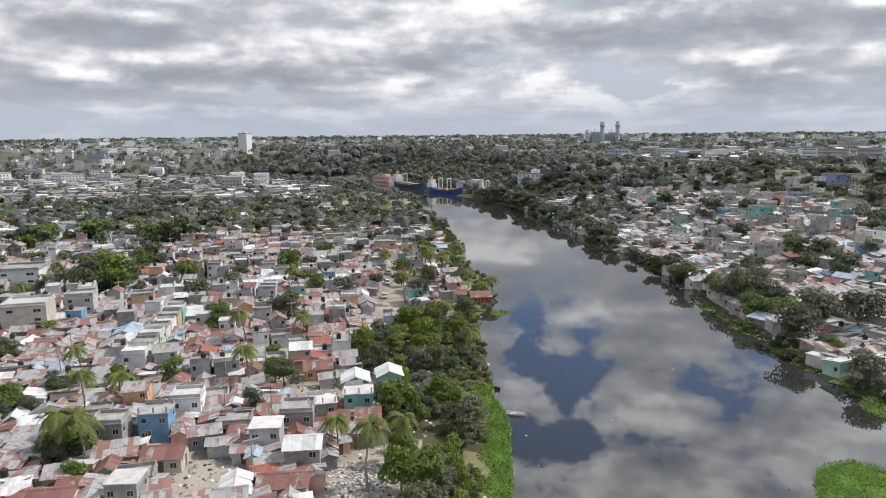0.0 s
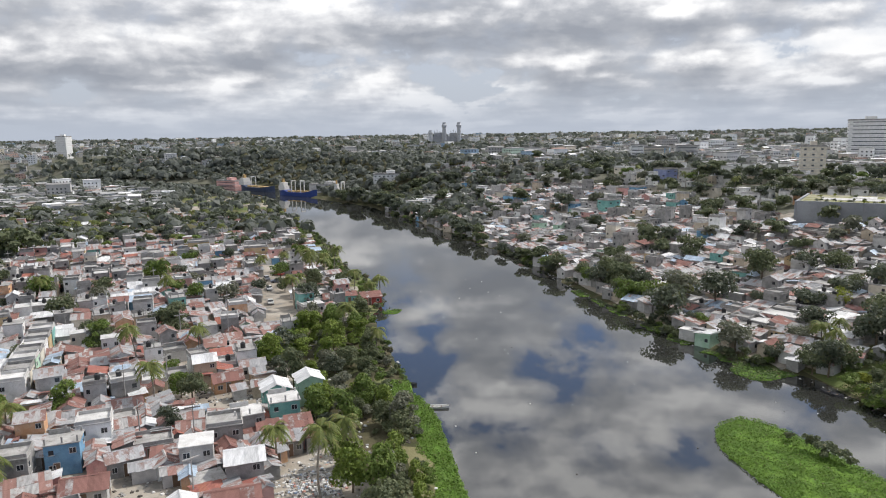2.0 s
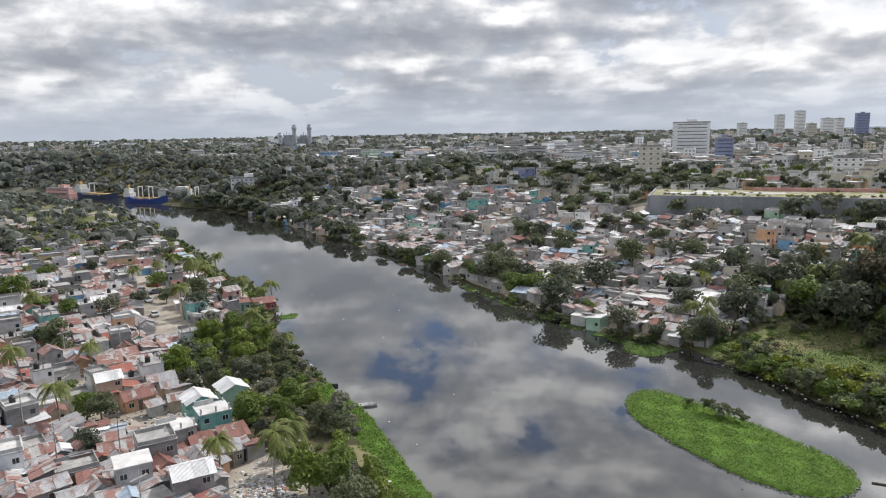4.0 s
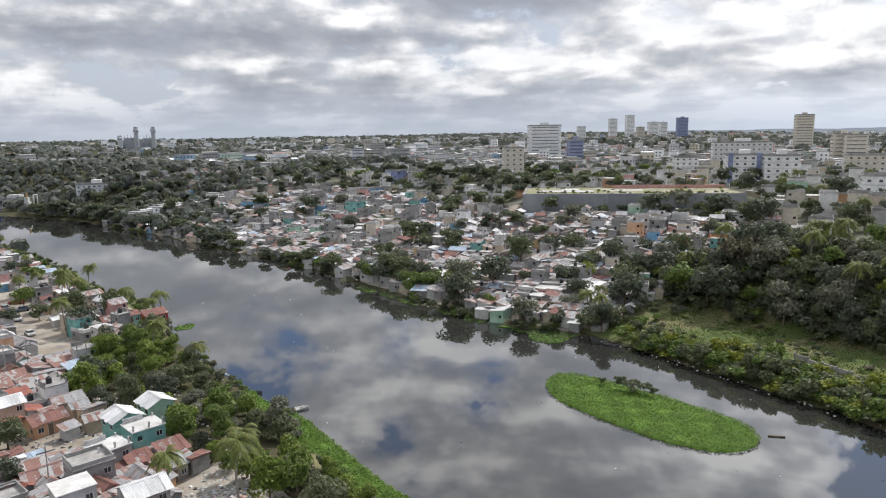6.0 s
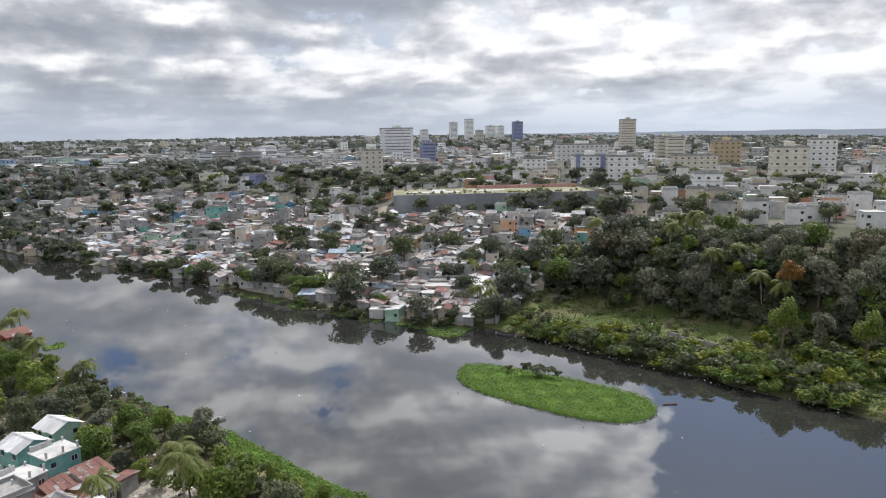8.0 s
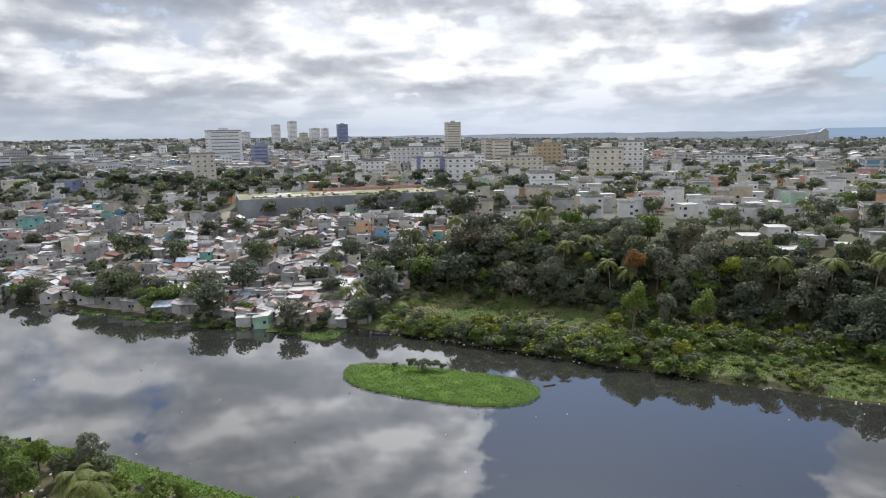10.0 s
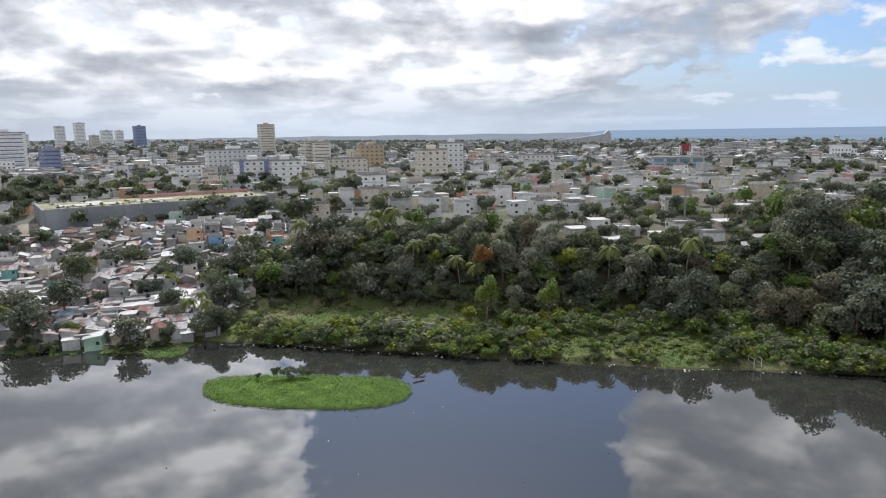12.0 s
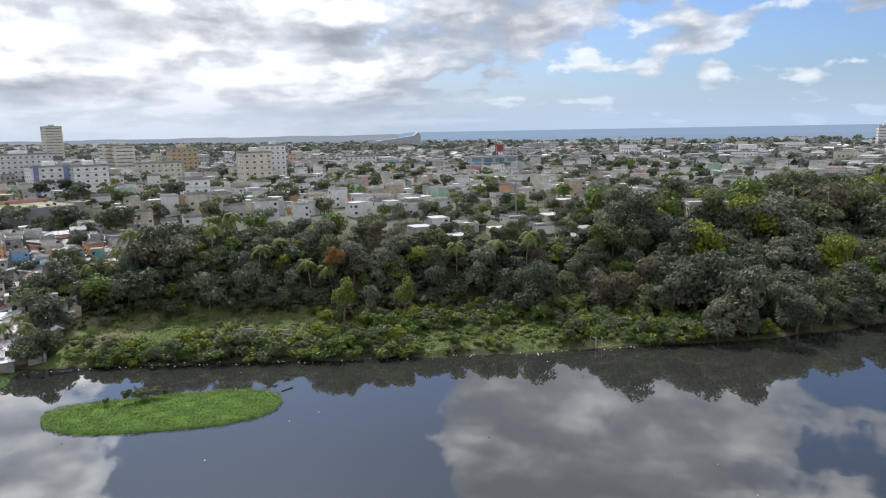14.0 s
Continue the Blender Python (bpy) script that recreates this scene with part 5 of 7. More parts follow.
# roof sign on the office block
sign_red = plain("sign_red", (0.26, 0.05, 0.05), 0.5)
root = new("billboard")
root.matrix_basis = pose(412, -66, 33.5, 0, 0, 70)
bm = bmesh.new()
box_bm(bm, -3.2, 3.2, -0.2, 0.2, 1.5, 6.5)
part("panel", to_mesh("panel", bm, sign_red), root)
for s_ in (-2.5, 2.5):
    bm = bmesh.new()
    box_bm(bm, s_ - 0.15, s_ + 0.15, 0.21, 0.5, -4.0, 6.0)
    part("post", to_mesh("post", bm, chim), root)
tagged(root, "red billboard on posts over an office block", "billboard")

# viaduct
root = new("viaduct")
root.matrix_basis = pose(250, -202, -1.5, 0, 0, 53)
bm = bmesh.new()
box_bm(bm, -220, 32, -6, 6, 26.5, 28.2)
for s_ in (-6, 5.7):
    box_bm(bm, -220, 32, s_, s_ + 0.3, 28.203, 29.2)
part("deck", to_mesh("deck", bm, SLABS["pale concrete"]), root)
for k in range(8):
    bm = bmesh.new()
    box_bm(bm, -215 + 34 * k, -212 + 34 * k, -3, 3, 4, 26.49)
    part("pier", to_mesh("pier", bm, SLABS["pale concrete"]), root)
tagged(root, "concrete road viaduct on piers", "viaduct")


# concrete poles
def pole_mesh(h, t_):
    bm = bmesh.new()
    box_bm(bm, -t_, t_, -t_, t_, -1.5, h)
    box_bm(bm, -1.2, 1.2, -0.08, 0.08, h - 1.2, h - 1.0)
    for v in bm.verts:
        if v.co.z > h - 0.1:
            v.co.x *= 0.5
            v.co.y *= 0.5
    return to_mesh("utility_pole", bm, SLABS["grey concrete"])


TALL_POLE, POLE = pole_mesh(13.0, 0.28), pole_mesh(8.0, 0.1)
for x, y in ((134, -78), (141, -103), (132, -109), (135, -124), (166, -16)):
    o = new("utility_pole", TALL_POLE)
    o.matrix_basis = pose(x, y, ground_z(x, y), 0, 0, 20)
    tagged(o, "tall grey concrete utility pole", "utility pole", "tall poles")
for i_ in range(46):
    x, y = rnd.uniform(-130, -10), rnd.uniform(85, 300)
    if x < -0.62 * y or gap_at(x, y) < 32:
        continue
    o = new("utility_pole", POLE)
    o.matrix_basis = pose(x, y, ground_z(x, y), 0, 0, rnd.uniform(0, 90))
    tagged(o, "slim grey street pole with a crossarm", "utility pole", "street poles")

# ---------------------------------------------------------------- trees
leaf_pick = ["mid green"] * 6 + ["dark green"] * 4 + ["bright green"] * 4 + ["grey-green"] * 2
G_BANK, G_TOWN, G_EAST, G_BLUFF, G_PLAT = "trees of the west bank", "trees between the houses", "trees of the east bank", "trees of the bluff", "trees of the upper town"
trng = random.Random(21)
for x, y, i_, s_ in ((-10.5, 88, 0, 0.95), (-57, 95.5, 2, 1.0), (-52.5, 94.5, 2, 1.05), (-16.5, 99, 2, 0.8), (-59, 119, 1, 0.9), (-38, 127, 2, 0.9), (-48, 213, 0, 0.9), (-11, 195, 0, 0.9), (12, 203, 0, 0.8), (15, 206, 2, 1.0),
                     (-45, 151, 2, 0.9), (-1, 158, 0, 0.9), (-6, 97, 2, 0.9), (6, 150, 0, 0.7), (-62, 112, 0, 0.9), (-70, 128, 1, 0.8), (0, 235, 0, 1.0), (4, 242, 1, 0.9), (1, 250, 0, 0.9), (-4, 228, 2, 1.1), (8, 215, 2, 0.9)):
    want_palm(x, y, s_ * 1.15, "palms of the west bank")
for x, y, i_, s_, lf in ((-15, 151, 1, 1.0, "dark green"), (-40, 174, 1, 1.1, "mid green"), (-107, 211, 3, 1.4, "grey-green"), (-31.5, 129.5, 2, 0.75, "mid green"), (-53, 129, 2, 0.8, "bright green"), (-54, 164, 0, 1.0, "mid green"),
                         (-76, 114, 3, 0.9, "bright green"), (-72, 122, 0, 0.8, "mid green"), (-125, 313, 3, 1.4, "mid green"), (-60, 100, 2, 0.8, "bright green"), (-52, 90, 2, 0.6, "bright green"), (-114, 206, 3, 1.1, "mid green"), (-102, 216, 3, 1.1, "dark green"), (-70, 160, 2, 0.9, "mid green")):
    want_tree(x, y, lf, s_, G_TOWN)
for x, y, many_, wide_, sc in GROVES:
    for k in range(many_):
        a, q = math.tau * k / many_ + trng.uniform(-0.4, 0.4), wide_ * trng.uniform(0.25, 0.75) if many_ > 1 else 0.0
        want_tree(x + q * math.cos(a), y + q * math.sin(a), trng.choice(["mid green"] * 3 + ["bright green"] * 2 + ["sunny green"] * 2 + ["dark green"]), sc * trng.uniform(0.75, 1.2), G_TOWN)
# west bank belt
y = 68.0
while y < 182:
    for g in (7.0, 11.6, 16.2, 20.8, 25.4, 30.0):
        yy, gg = y + trng.uniform(-2.0, 2.0), g + trng.uniform(-2.0, 2.0)
        x = float(west_bank(yy)) - gg
        if gg > (15 + (yy - 85) * 0.235 if yy < 152 else 31 - (yy - 152) * 0.6) or (trng.random() < 0.12) or (g > 20 and not clear_at(x, yy, 1.2)):
            continue
        if 128 < yy < 136 and gg < 13 or 98 < yy < 104 and gg < 14:
            continue
        want_tree(x, yy, trng.choice(["mid green"] * 3 + ["bright green"] * 2 + ["sunny green"] * 4 + ["grey-green", "dark green"]), trng.choice((0.4, 0.5, 0.6, 0.65, 0.75, 0.82)), G_BANK, tall=trng.uniform(0.85, 1.2))
    y += 4.5
# scattered in the west town
n_ = 0
for k in range(5000):
    x, y = trng.uniform(-300, 6), trng.uniform(90, 470)
    if x < -0.70 * y - 14 or x > west_bank(y) - 7 or y < 178 and gap_at(x, y) < 34:
        continue
    dense = 0.08 if y < 200 else 0.2 if y < 300 else 0.45 if y < 340 else 0.6
    if y > 425 and x > -80:
        continue
    if spot_noise(x, y, 0.045, 8.0) > 0.30 and y > 130:
        dense += 0.5
    if gap_at(x, y) < 22 and y > 190:
        dense = 0.5
    if trng.random() > dense * 0.42 or not clear_at(x, y, -0.9 if y > 300 else -0.3):
        continue
    far_ = y > 230
    if trng.random() < 0.22 and y < 420:
        want_palm(x, y, trng.uniform(0.7, 1.0), "palms of the west town")
    else:
        want_tree(x, y, trng.choice(leaf_pick if y < 330 else ["dark green"] * 4 + ["mid green"] * 3), trng.uniform(0.6, 1.0), G_TOWN)
    n_ += 1
    if n_ > 620:
        break
# east bank and slope
for x, y, s_, lf, i_ in ((82, 176, 1.0, "bright green", 2), (86, 172, 1.0, "bright green", 2), (83, 183, 0.9, "mid green", 0), (90, 183, 1.0, "dark green", 3), (86, 190, 1.0, "mid green", 1), (90, 194, 0.9, "dark green", 1), (82, 200, 0.8, "bright green", 0),
                         (82, 205, 0.8, "mid green", 0), (80, 222, 1.0, "mid green", 1), (78, 229, 0.8, "bright green", 2), (77, 248, 0.9, "mid green", 0), (75, 268, 0.9, "dark green", 0), (72, 290, 1.0, "mid green", 1), (70, 310, 0.9, "dark green", 0),
                         (86, 145, 0.55, "bright green", 2), (89.5, 112.5, 0.85, "mid green", 2), (92, 114, 0.8, "dark green", 1), (95, 110, 0.8, "mid green", 0), (104, 129, 0.9, "dark green", 3), (112, 140, 1.0, "dark green", 1), (118, 137, 0.9, "yellow-green", 1),
                         (133, 165, 1.25, "dark green", 3), (139, 160, 1.0, "mid green", 1), (96, 124, 0.8, "grey-green", 0), (106, 150, 0.7, "dark green", 1), (97, 165, 0.6, "grey-green", 2), (122, 262, 0.9, "mid green", 1), (150, 215, 0.9, "dark green", 1)):
    want_tree(x, y, lf, s_, G_EAST)
for x, y, s_ in ((88, 168, 0.8), (91, 166, 0.9), (94, 164, 0.8), (86, 163, 0.8), (95, 170, 0.9), (90, 161, 0.7), (97, 116, 0.9), (99, 121, 1.0), (101, 119, 0.8), (127, 118, 0.9), (131, 113, 1.0), (134, 108, 1.0), (128, 109, 0.9)):
    want_palm(x, y, s_, "palms of the east bank")
n_ = 0
for k in range(3000):
    y = trng.uniform(112, 520)
    g = trng.uniform(1.5, 190)
    if trng.random() < 0.12:
        g = trng.uniform(1.0, 7.0)
    x = float(east_bank(y)) + g
    dense = (0.4 if spot_noise(x, y, 0.05, 2.0) > 0.2 else 0.04) if g < 7 and y > 150 else 0.15 if g < 110 else 0.4
    if spot_noise(x, y, 0.06, 5.0) > 0.36:
        dense += 0.5
    if y > 440 and g < 90:
        dense = 0.9
    if on_platform(x, y, -1) or trng.random() > dense * 0.6 or not clear_at(x, y, -0.9):
        continue
    want_tree(x, y, trng.choice(["dark green"] * 5 + ["mid green"] * 4 + ["grey-green"]), trng.choice((0.5, 0.65, 0.8, 1.0, 1.3)), G_EAST)
    n_ += 1
    if n_ > 600:
        break
# houses at the top of the bluff
for x, y, wall in ((139, 9, "whitewashed"), (144, -5, "cream"), (147, -19, "whitewashed"), (153, 4, "pale grey"), (157, -13, "whitewashed"), (153, 19, "pale grey"), (161, -27, "cream"), (143, -33, "pale grey"), (131, -24, "whitewashed"), (163, 12, "whitewashed")):
    want_house(trng.choice(P_FLAT), x, y, 12 + trng.uniform(-6, 6), wall, trng.choice(("pale concrete", "grey concrete")), 1.35, "houses of the upper town")
# the bluff
y = -185.0
while y < 124:
    g = 24.0 if y > -30 else 3.0
    while g < 84:
        yy, gg = y + trng.uniform(-2.2, 2.2), g + trng.uniform(-2.0, 2.0)
        x = float(east_bank(yy)) + gg
        first = 33 if 10 < yy < 110 else 41 if yy >= 110 else 36 - (10 - yy) * 0.5 if yy > -45 else 3
        last = 68 if yy > 30 else 50 if yy > -40 else 74
        if first < gg < last and not (abs(gg - 45) < 2.5 and -25 < yy < 25) and clear_at(x, yy, 0.5):
            if trng.random() < 0.11 and yy > -20:
                want_palm(x, yy, trng.uniform(1.0, 1.35), "palms of the bluff")
            else:
                want_tree(x, yy, trng.choice(["dark green"] * 5 + ["mid green"] * 5 + ["grey-green"] * 4 + ["brownish"] * 2 + ["bright green"] * 2 + ["yellow-green"]), trng.choice((0.65, 0.85, 1.0, 1.2, 1.4)) * (1.25 if yy < -35 else 0.78 if gg > 45 else 1.0), G_BLUFF, tall=trng.uniform(0.9, 1.2))
        g += 5.6
    y += 5.6
put_tree(TREES[0], 114.5, 45.5, "orange-brown", 0.8, group=G_BLUFF, z=14.5)
put_tree(TREES[3], 172, 108, "yellow-green", 0.9, group=G_PLAT)
put_tree(TREES[3], 132, 85, "yellow-green", 0.7, group=G_BLUFF)
for x, y, s_, i_ in ((100.2, 43.6, 1.3, 0), (104, 36.6, 1.1, 1), (101.5, 28.5, 1.2, 0)):
    put_tree(SLIM_TREES[i_], x, y, "sunny green" if i_ == 0 else "grey-green", s_, "slim feathery tree on the river flat", G_BLUFF)
for k in range(100):       # garden trees between the houses above the bluff
    y = trng.uniform(-42, 34)
    x = float(east_bank(y)) + trng.uniform(50, 96)
    if clear_at(x, y, 0.6):
        want_tree(x, y, trng.choice(["dark green"] * 3 + ["mid green"] * 4 + ["grey-green"] * 2 + ["bright green"]), trng.uniform(0.42, 0.72), G_PLAT)
# overhanging wood farther along the east bank
for k in range(40):
    y = trng.uniform(-180, -40)
    x = float(east_bank(y)) + trng.uniform(-0.5, 5)
    want_tree(x, y, trng.choice(("dark green", "mid green", "mid green", "grey-green")), trng.uniform(0.8, 1.2), G_BLUFF)


def put_shrub(x, y, leaf, s_, group):
    o = new("shrub", trng.choice(SHRUBS).crown)
    o.matrix_basis = pose(x, y, ground_z(x, y) - 0.35 * s_, 0, 0, trng.uniform(0, 360)) @ Matrix.Diagonal((s_, s_, s_ * trng.uniform(0.8, 1.15), 1))
    o.material_slots[0].link = "OBJECT"
    o.material_slots[0].material = LEAVES[leaf]
    return tagged(o, f"{leaf} leafy shrub on the river bank", "shrub", group)


for k in range(210):
    y = trng.uniform(-60, 104)
    row = trng.random()
    g = trng.uniform(0.8, 4.5) if row < 0.45 else trng.uniform(4, 8) if row < 0.9 or y > 20 else trng.uniform(12, 28)
    x = float(east_bank(y)) + g
    if -22 < y < 28 and g < (9.0 if y > -8 else 4.0) and trng.random() < 0.8:
        continue
    put_shrub(x, y, trng.choice(["bright green"] * 5 + ["yellow-green"] * 2 + ["mid green"] * 3), trng.uniform(0.7, 1.25), "shrubs of the river flat")
for k in range(85):
    y = trng.uniform(70, 260)
    x = float(west_bank(y)) - trng.uniform(4, 12 if y < 180 else 20)
    if clear_at(x, y, -0.5):
        put_shrub(x, y, trng.choice(["bright green"] * 3 + ["mid green"] * 4 + ["grey-green"] * 2), trng.uniform(0.5, 1.0), "shrubs of the west bank")

for x, y, lf, s_ in ((91, 110, "dark green", 0.95), (95, 113, "mid green", 0.8), (110, 112, "dark green", 0.7), (118, 116, "dark green", 0.9), (124, 112, "mid green", 1.0), (128, 119, "dark green", 1.1), (134, 121, "grey-green", 1.0)):
    want_tree(x, y, lf, s_, G_EAST)
for k in range(46):
    x, y = trng.uniform(93, 122), trng.uniform(103, 113)
    put_shrub(x, y, trng.choice(["mid green"] * 4 + ["bright green"] * 3 + ["grey-green"] * 2), trng.uniform(0.4, 0.9), "shrubs of the river flat")

# thicker growth along the water of the flat
for k in range(900):
    y = trng.uniform(-46, 100)
    g = trng.uniform(0.6, 12.0 if y > 35 else 6.5) if k % 2 else trng.uniform(9, 34)
    x = float(east_bank(y)) + g
    if k % 2 == 0 and (y > 52 or (82 < x < 97 and -10 < y < 26)) or (-24 < y < 28 and g < (8 if y > -8 else 5)) or y > 84 and g > 4.5:
        continue
    s_ = trng.uniform(0.85, 1.6)
    heap_leaf.add(trng.choice(LIGHT_SHRUBS).crown, pose(x, y, ground_z(x, y) - 0.5, 0, 0, trng.uniform(0, 360)) @ Matrix.Diagonal((s_, s_, s_, 1)), trng.choice(["bright green"] * 5 + ["yellow-green"] * 1 + ["mid green"] * 4))
for k in range(420):      # growth at the water's edge below the houses of the east bank
    y = trng.uniform(118, 470)
    x, s_ = float(east_bank(y)) + trng.uniform(-0.6, 3.2), trng.uniform(0.45, 1.0)
    if spot_noise(x, y, 0.07, 6.0) > 0.03:
        heap_leaf.add(trng.choice(LIGHT_SHRUBS).crown, pose(x, y, max(0.0, ground_z(x, y)) - 0.4, 0, 0, trng.uniform(0, 360)) @ Matrix.Diagonal((s_, s_, s_ * 0.9, 1)), trng.choice(["mid green"] * 4 + ["dark green"] * 3 + ["bright green"] * 2 + ["brownish"]))
for k in range(300):      # low growth at the water's edge of the west bank
    y = trng.uniform(130, 400)
    x, s_ = float(west_bank(y)) - trng.uniform(0.3, 7.5), trng.uniform(0.4, 0.9)
    heap_leaf.add(trng.choice(LIGHT_SHRUBS).crown, pose(x, y, ground_z(x, y) - 0.3, 0, 0, trng.uniform(0, 360)) @ Matrix.Diagonal((s_, s_, s_, 1)), trng.choice(["bright green"] * 2 + ["mid green"] * 3 + ["grey-green", "brownish"]))
for k in range(80):       # on the terrace: a row along the wall, a few behind
    u_, v_, s_ = trng.uniform(3, 88), trng.uniform(5, 9) if k < 55 else trng.uniform(2, 33), trng.uniform(0.25, 0.7)
    heap_leaf.add(trng.choice(LIGHT_SHRUBS).crown, pose(172.4 + 0.672 * u_ + 0.741 * v_, 216.3 - 0.741 * u_ + 0.672 * v_, 22.3) @ Matrix.Diagonal((s_, s_, s_, 1)), trng.choice(("mid green", "yellow-green", "grey-green")))
for k in range(420):      # low herbs over the flat
    y = trng.uniform(-30, 104)
    g, s_ = trng.uniform(2, 34), trng.uniform(0.22, 0.5)
    x = float(east_bank(y)) + g
    if spot_noise(x, y, 0.11, 4.0) > -0.05:
        heap_leaf.add(trng.choice(LIGHT_SHRUBS).crown, pose(x, y, ground_z(x, y) - 0.35, 0, 0, trng.uniform(0, 360)) @ Matrix.Diagonal((s_ * 1.5, s_ * 1.5, s_, 1)), trng.choice(["bright green"] * 4 + ["sunny green"] * 2 + ["mid green"] * 3 + ["brownish"]))
for k in range(190):      # a lush patch near the landing stage
    x, y, s_ = trng.uniform(81, 98), trng.uniform(-11, 27), trng.uniform(0.2, 0.42)
    if gap_at(x, y) > 1.0:
        heap_leaf.add(trng.choice(LIGHT_SHRUBS).crown, pose(x, y, ground_z(x, y) - 0.3, 0, 0, trng.uniform(0, 360)) @ Matrix.Diagonal((s_ * 1.7, s_ * 1.7, s_, 1)), trng.choice(["bright green"] * 3 + ["sunny green"] * 3 + ["mid green"]))
# scrub and creepers over the face of the bluff
for k in range(640):
    y = trng.uniform(-60, 112)
    x = float(east_bank(y)) + trng.uniform(32 if y > 10 else 24, 50)
    s_ = trng.uniform(1.0, 1.9)
    heap_leaf.add(trng.choice(LIGHT_SHRUBS).crown, pose(x, y, ground_z(x, y) - 0.5, 0, 0, trng.uniform(0, 360)) @ Matrix.Diagonal((s_, s_, s_, 1)), trng.choice(["dark green"] * 5 + ["mid green"] * 3 + ["bright green"] * 1))

# ---------------------------------------------------------------- upper town: single houses, then the far town
n_ = 0
for k in range(4200):
    a, d = radians(trng.uniform(-128, -20)), trng.uniform(225, 520)
    x, y = -45 - d * math.sin(a), 15 + d * math.cos(a)
    if y > 530 or gap_at(x, y) < (112 if y > 110 else 68 if y > -60 else 85) or on_platform(x, y, 4) or x < 0.5 * (west_bank(y) + east_bank(y)) or not clear_at(x, y, 3.1):
        continue
    p = trng.choice(P_FLAT + P_TALL[:3] + P_TALL[4:])
    want_house(p, x, y, 25 + trng.uniform(-8, 8) + trng.choice((0, 90, -90)), trng.choice(["whitewashed"] * 9 + ["pale grey"] * 2 + ["cream"] * 4 + ["beige"] * 2 + ["peach", "pale green", "pink"]), trng.choice(("pale concrete", "pale concrete", "grey concrete")),
               trng.uniform(0.95, 1.4), "houses of the upper town")
    n_ += 1
    if n_ > 760:
        break
n_ = 0
for k in range(6000):
    a, d = radians(trng.uniform(-132, -20)), trng.uniform(215, 470)
    x, y = -45 - d * math.sin(a), 15 + d * math.cos(a)
    if y > 530 or gap_at(x, y) < (108 if y > 110 else 62) or on_platform(x, y, 0) or x < 0.5 * (west_bank(y) + east_bank(y)) or not clear_at(x, y, 0.2):
        continue
    if trng.random() < 0.14:
        want_palm(x, y, trng.uniform(0.8, 1.1), "palms of the upper town")
    else:
        want_tree(x, y, trng.choice(["dark green"] * 4 + ["mid green"] * 4 + ["grey-green"] * 2 + ["bright green"]), trng.uniform(0.6, 1.1), G_PLAT)
    n_ += 1
    if n_ > 560:
        break

# the nearest houses, trees and palms stand singly; the rest are past counting
for k, (d, _, p, x, y, turn, wall, roof, sc, group) in enumerate(sorted(HOUSE_LIST, key=lambda q: q[:2])):
    if k < 300:
        put_house(p, x, y, turn, wall, roof, 2 if k < 110 else 1, sc, group=group, sheets=k < 190)
    else:
        heap_house(p, x, y, turn, wall, roof, sc, d < 420)
for k, (d, _, x, y, leaf, s_, group, tall) in enumerate(sorted(TREE_LIST, key=lambda q: q[:2])):
    turn = trng.uniform(0, 360)
    if k < 300:
        put_tree(trng.choice(TREES[:3] if s_ < 1 else TREES), x, y, leaf, s_, group=group, turn=turn, tall=tall)
    else:
        p = trng.choice(MID_TREES if d < 235 else LIGHT_TREES)
        m_ = pose(x, y, ground_z(x, y) - 0.05, 0, 0, turn) @ Matrix.Diagonal((s_, s_, s_ * tall, 1))
        heap_leaf.add(p.crown, m_, leaf)
        if d < 235:
            heap_bark.add(p.trunk, m_, "bark")
for k, (d, _, x, y, s_, group) in enumerate(sorted(PALM_LIST, key=lambda q: q[:2])):
    turn, p = trng.uniform(0, 360), trng.choice(PALMS)
    if k < 100:
        put_palm(p, x, y, s_, turn, group)
    else:
        m_ = pose(x, y, ground_z(x, y) - 0.05, 0, 0, turn) @ Matrix.Diagonal((s_, s_, s_, 1))
        heap_palm.add(p.crown, m_, "palm")
        heap_bark.add(p.trunk, m_, "palm")
town_rest = tagged(new("packed_houses"), "closely packed low houses with sheet and slab roofs", "houses", kind="stuff")
for h_, nm in ((heap_wall, "walls"), (heap_roof, "roofs"), (heap_pane, "windows")):
    h_.make(nm).parent = town_rest
wood_rest = tagged(new("woods"), "dense mixed trees and palms on the slopes", "trees", kind="stuff")
for h_, nm in ((heap_leaf, "crowns"), (heap_bark, "trunks"), (heap_palm, "palm_fronds")):
    o = h_.make(nm)
    if o:
        o.parent = wood_rest

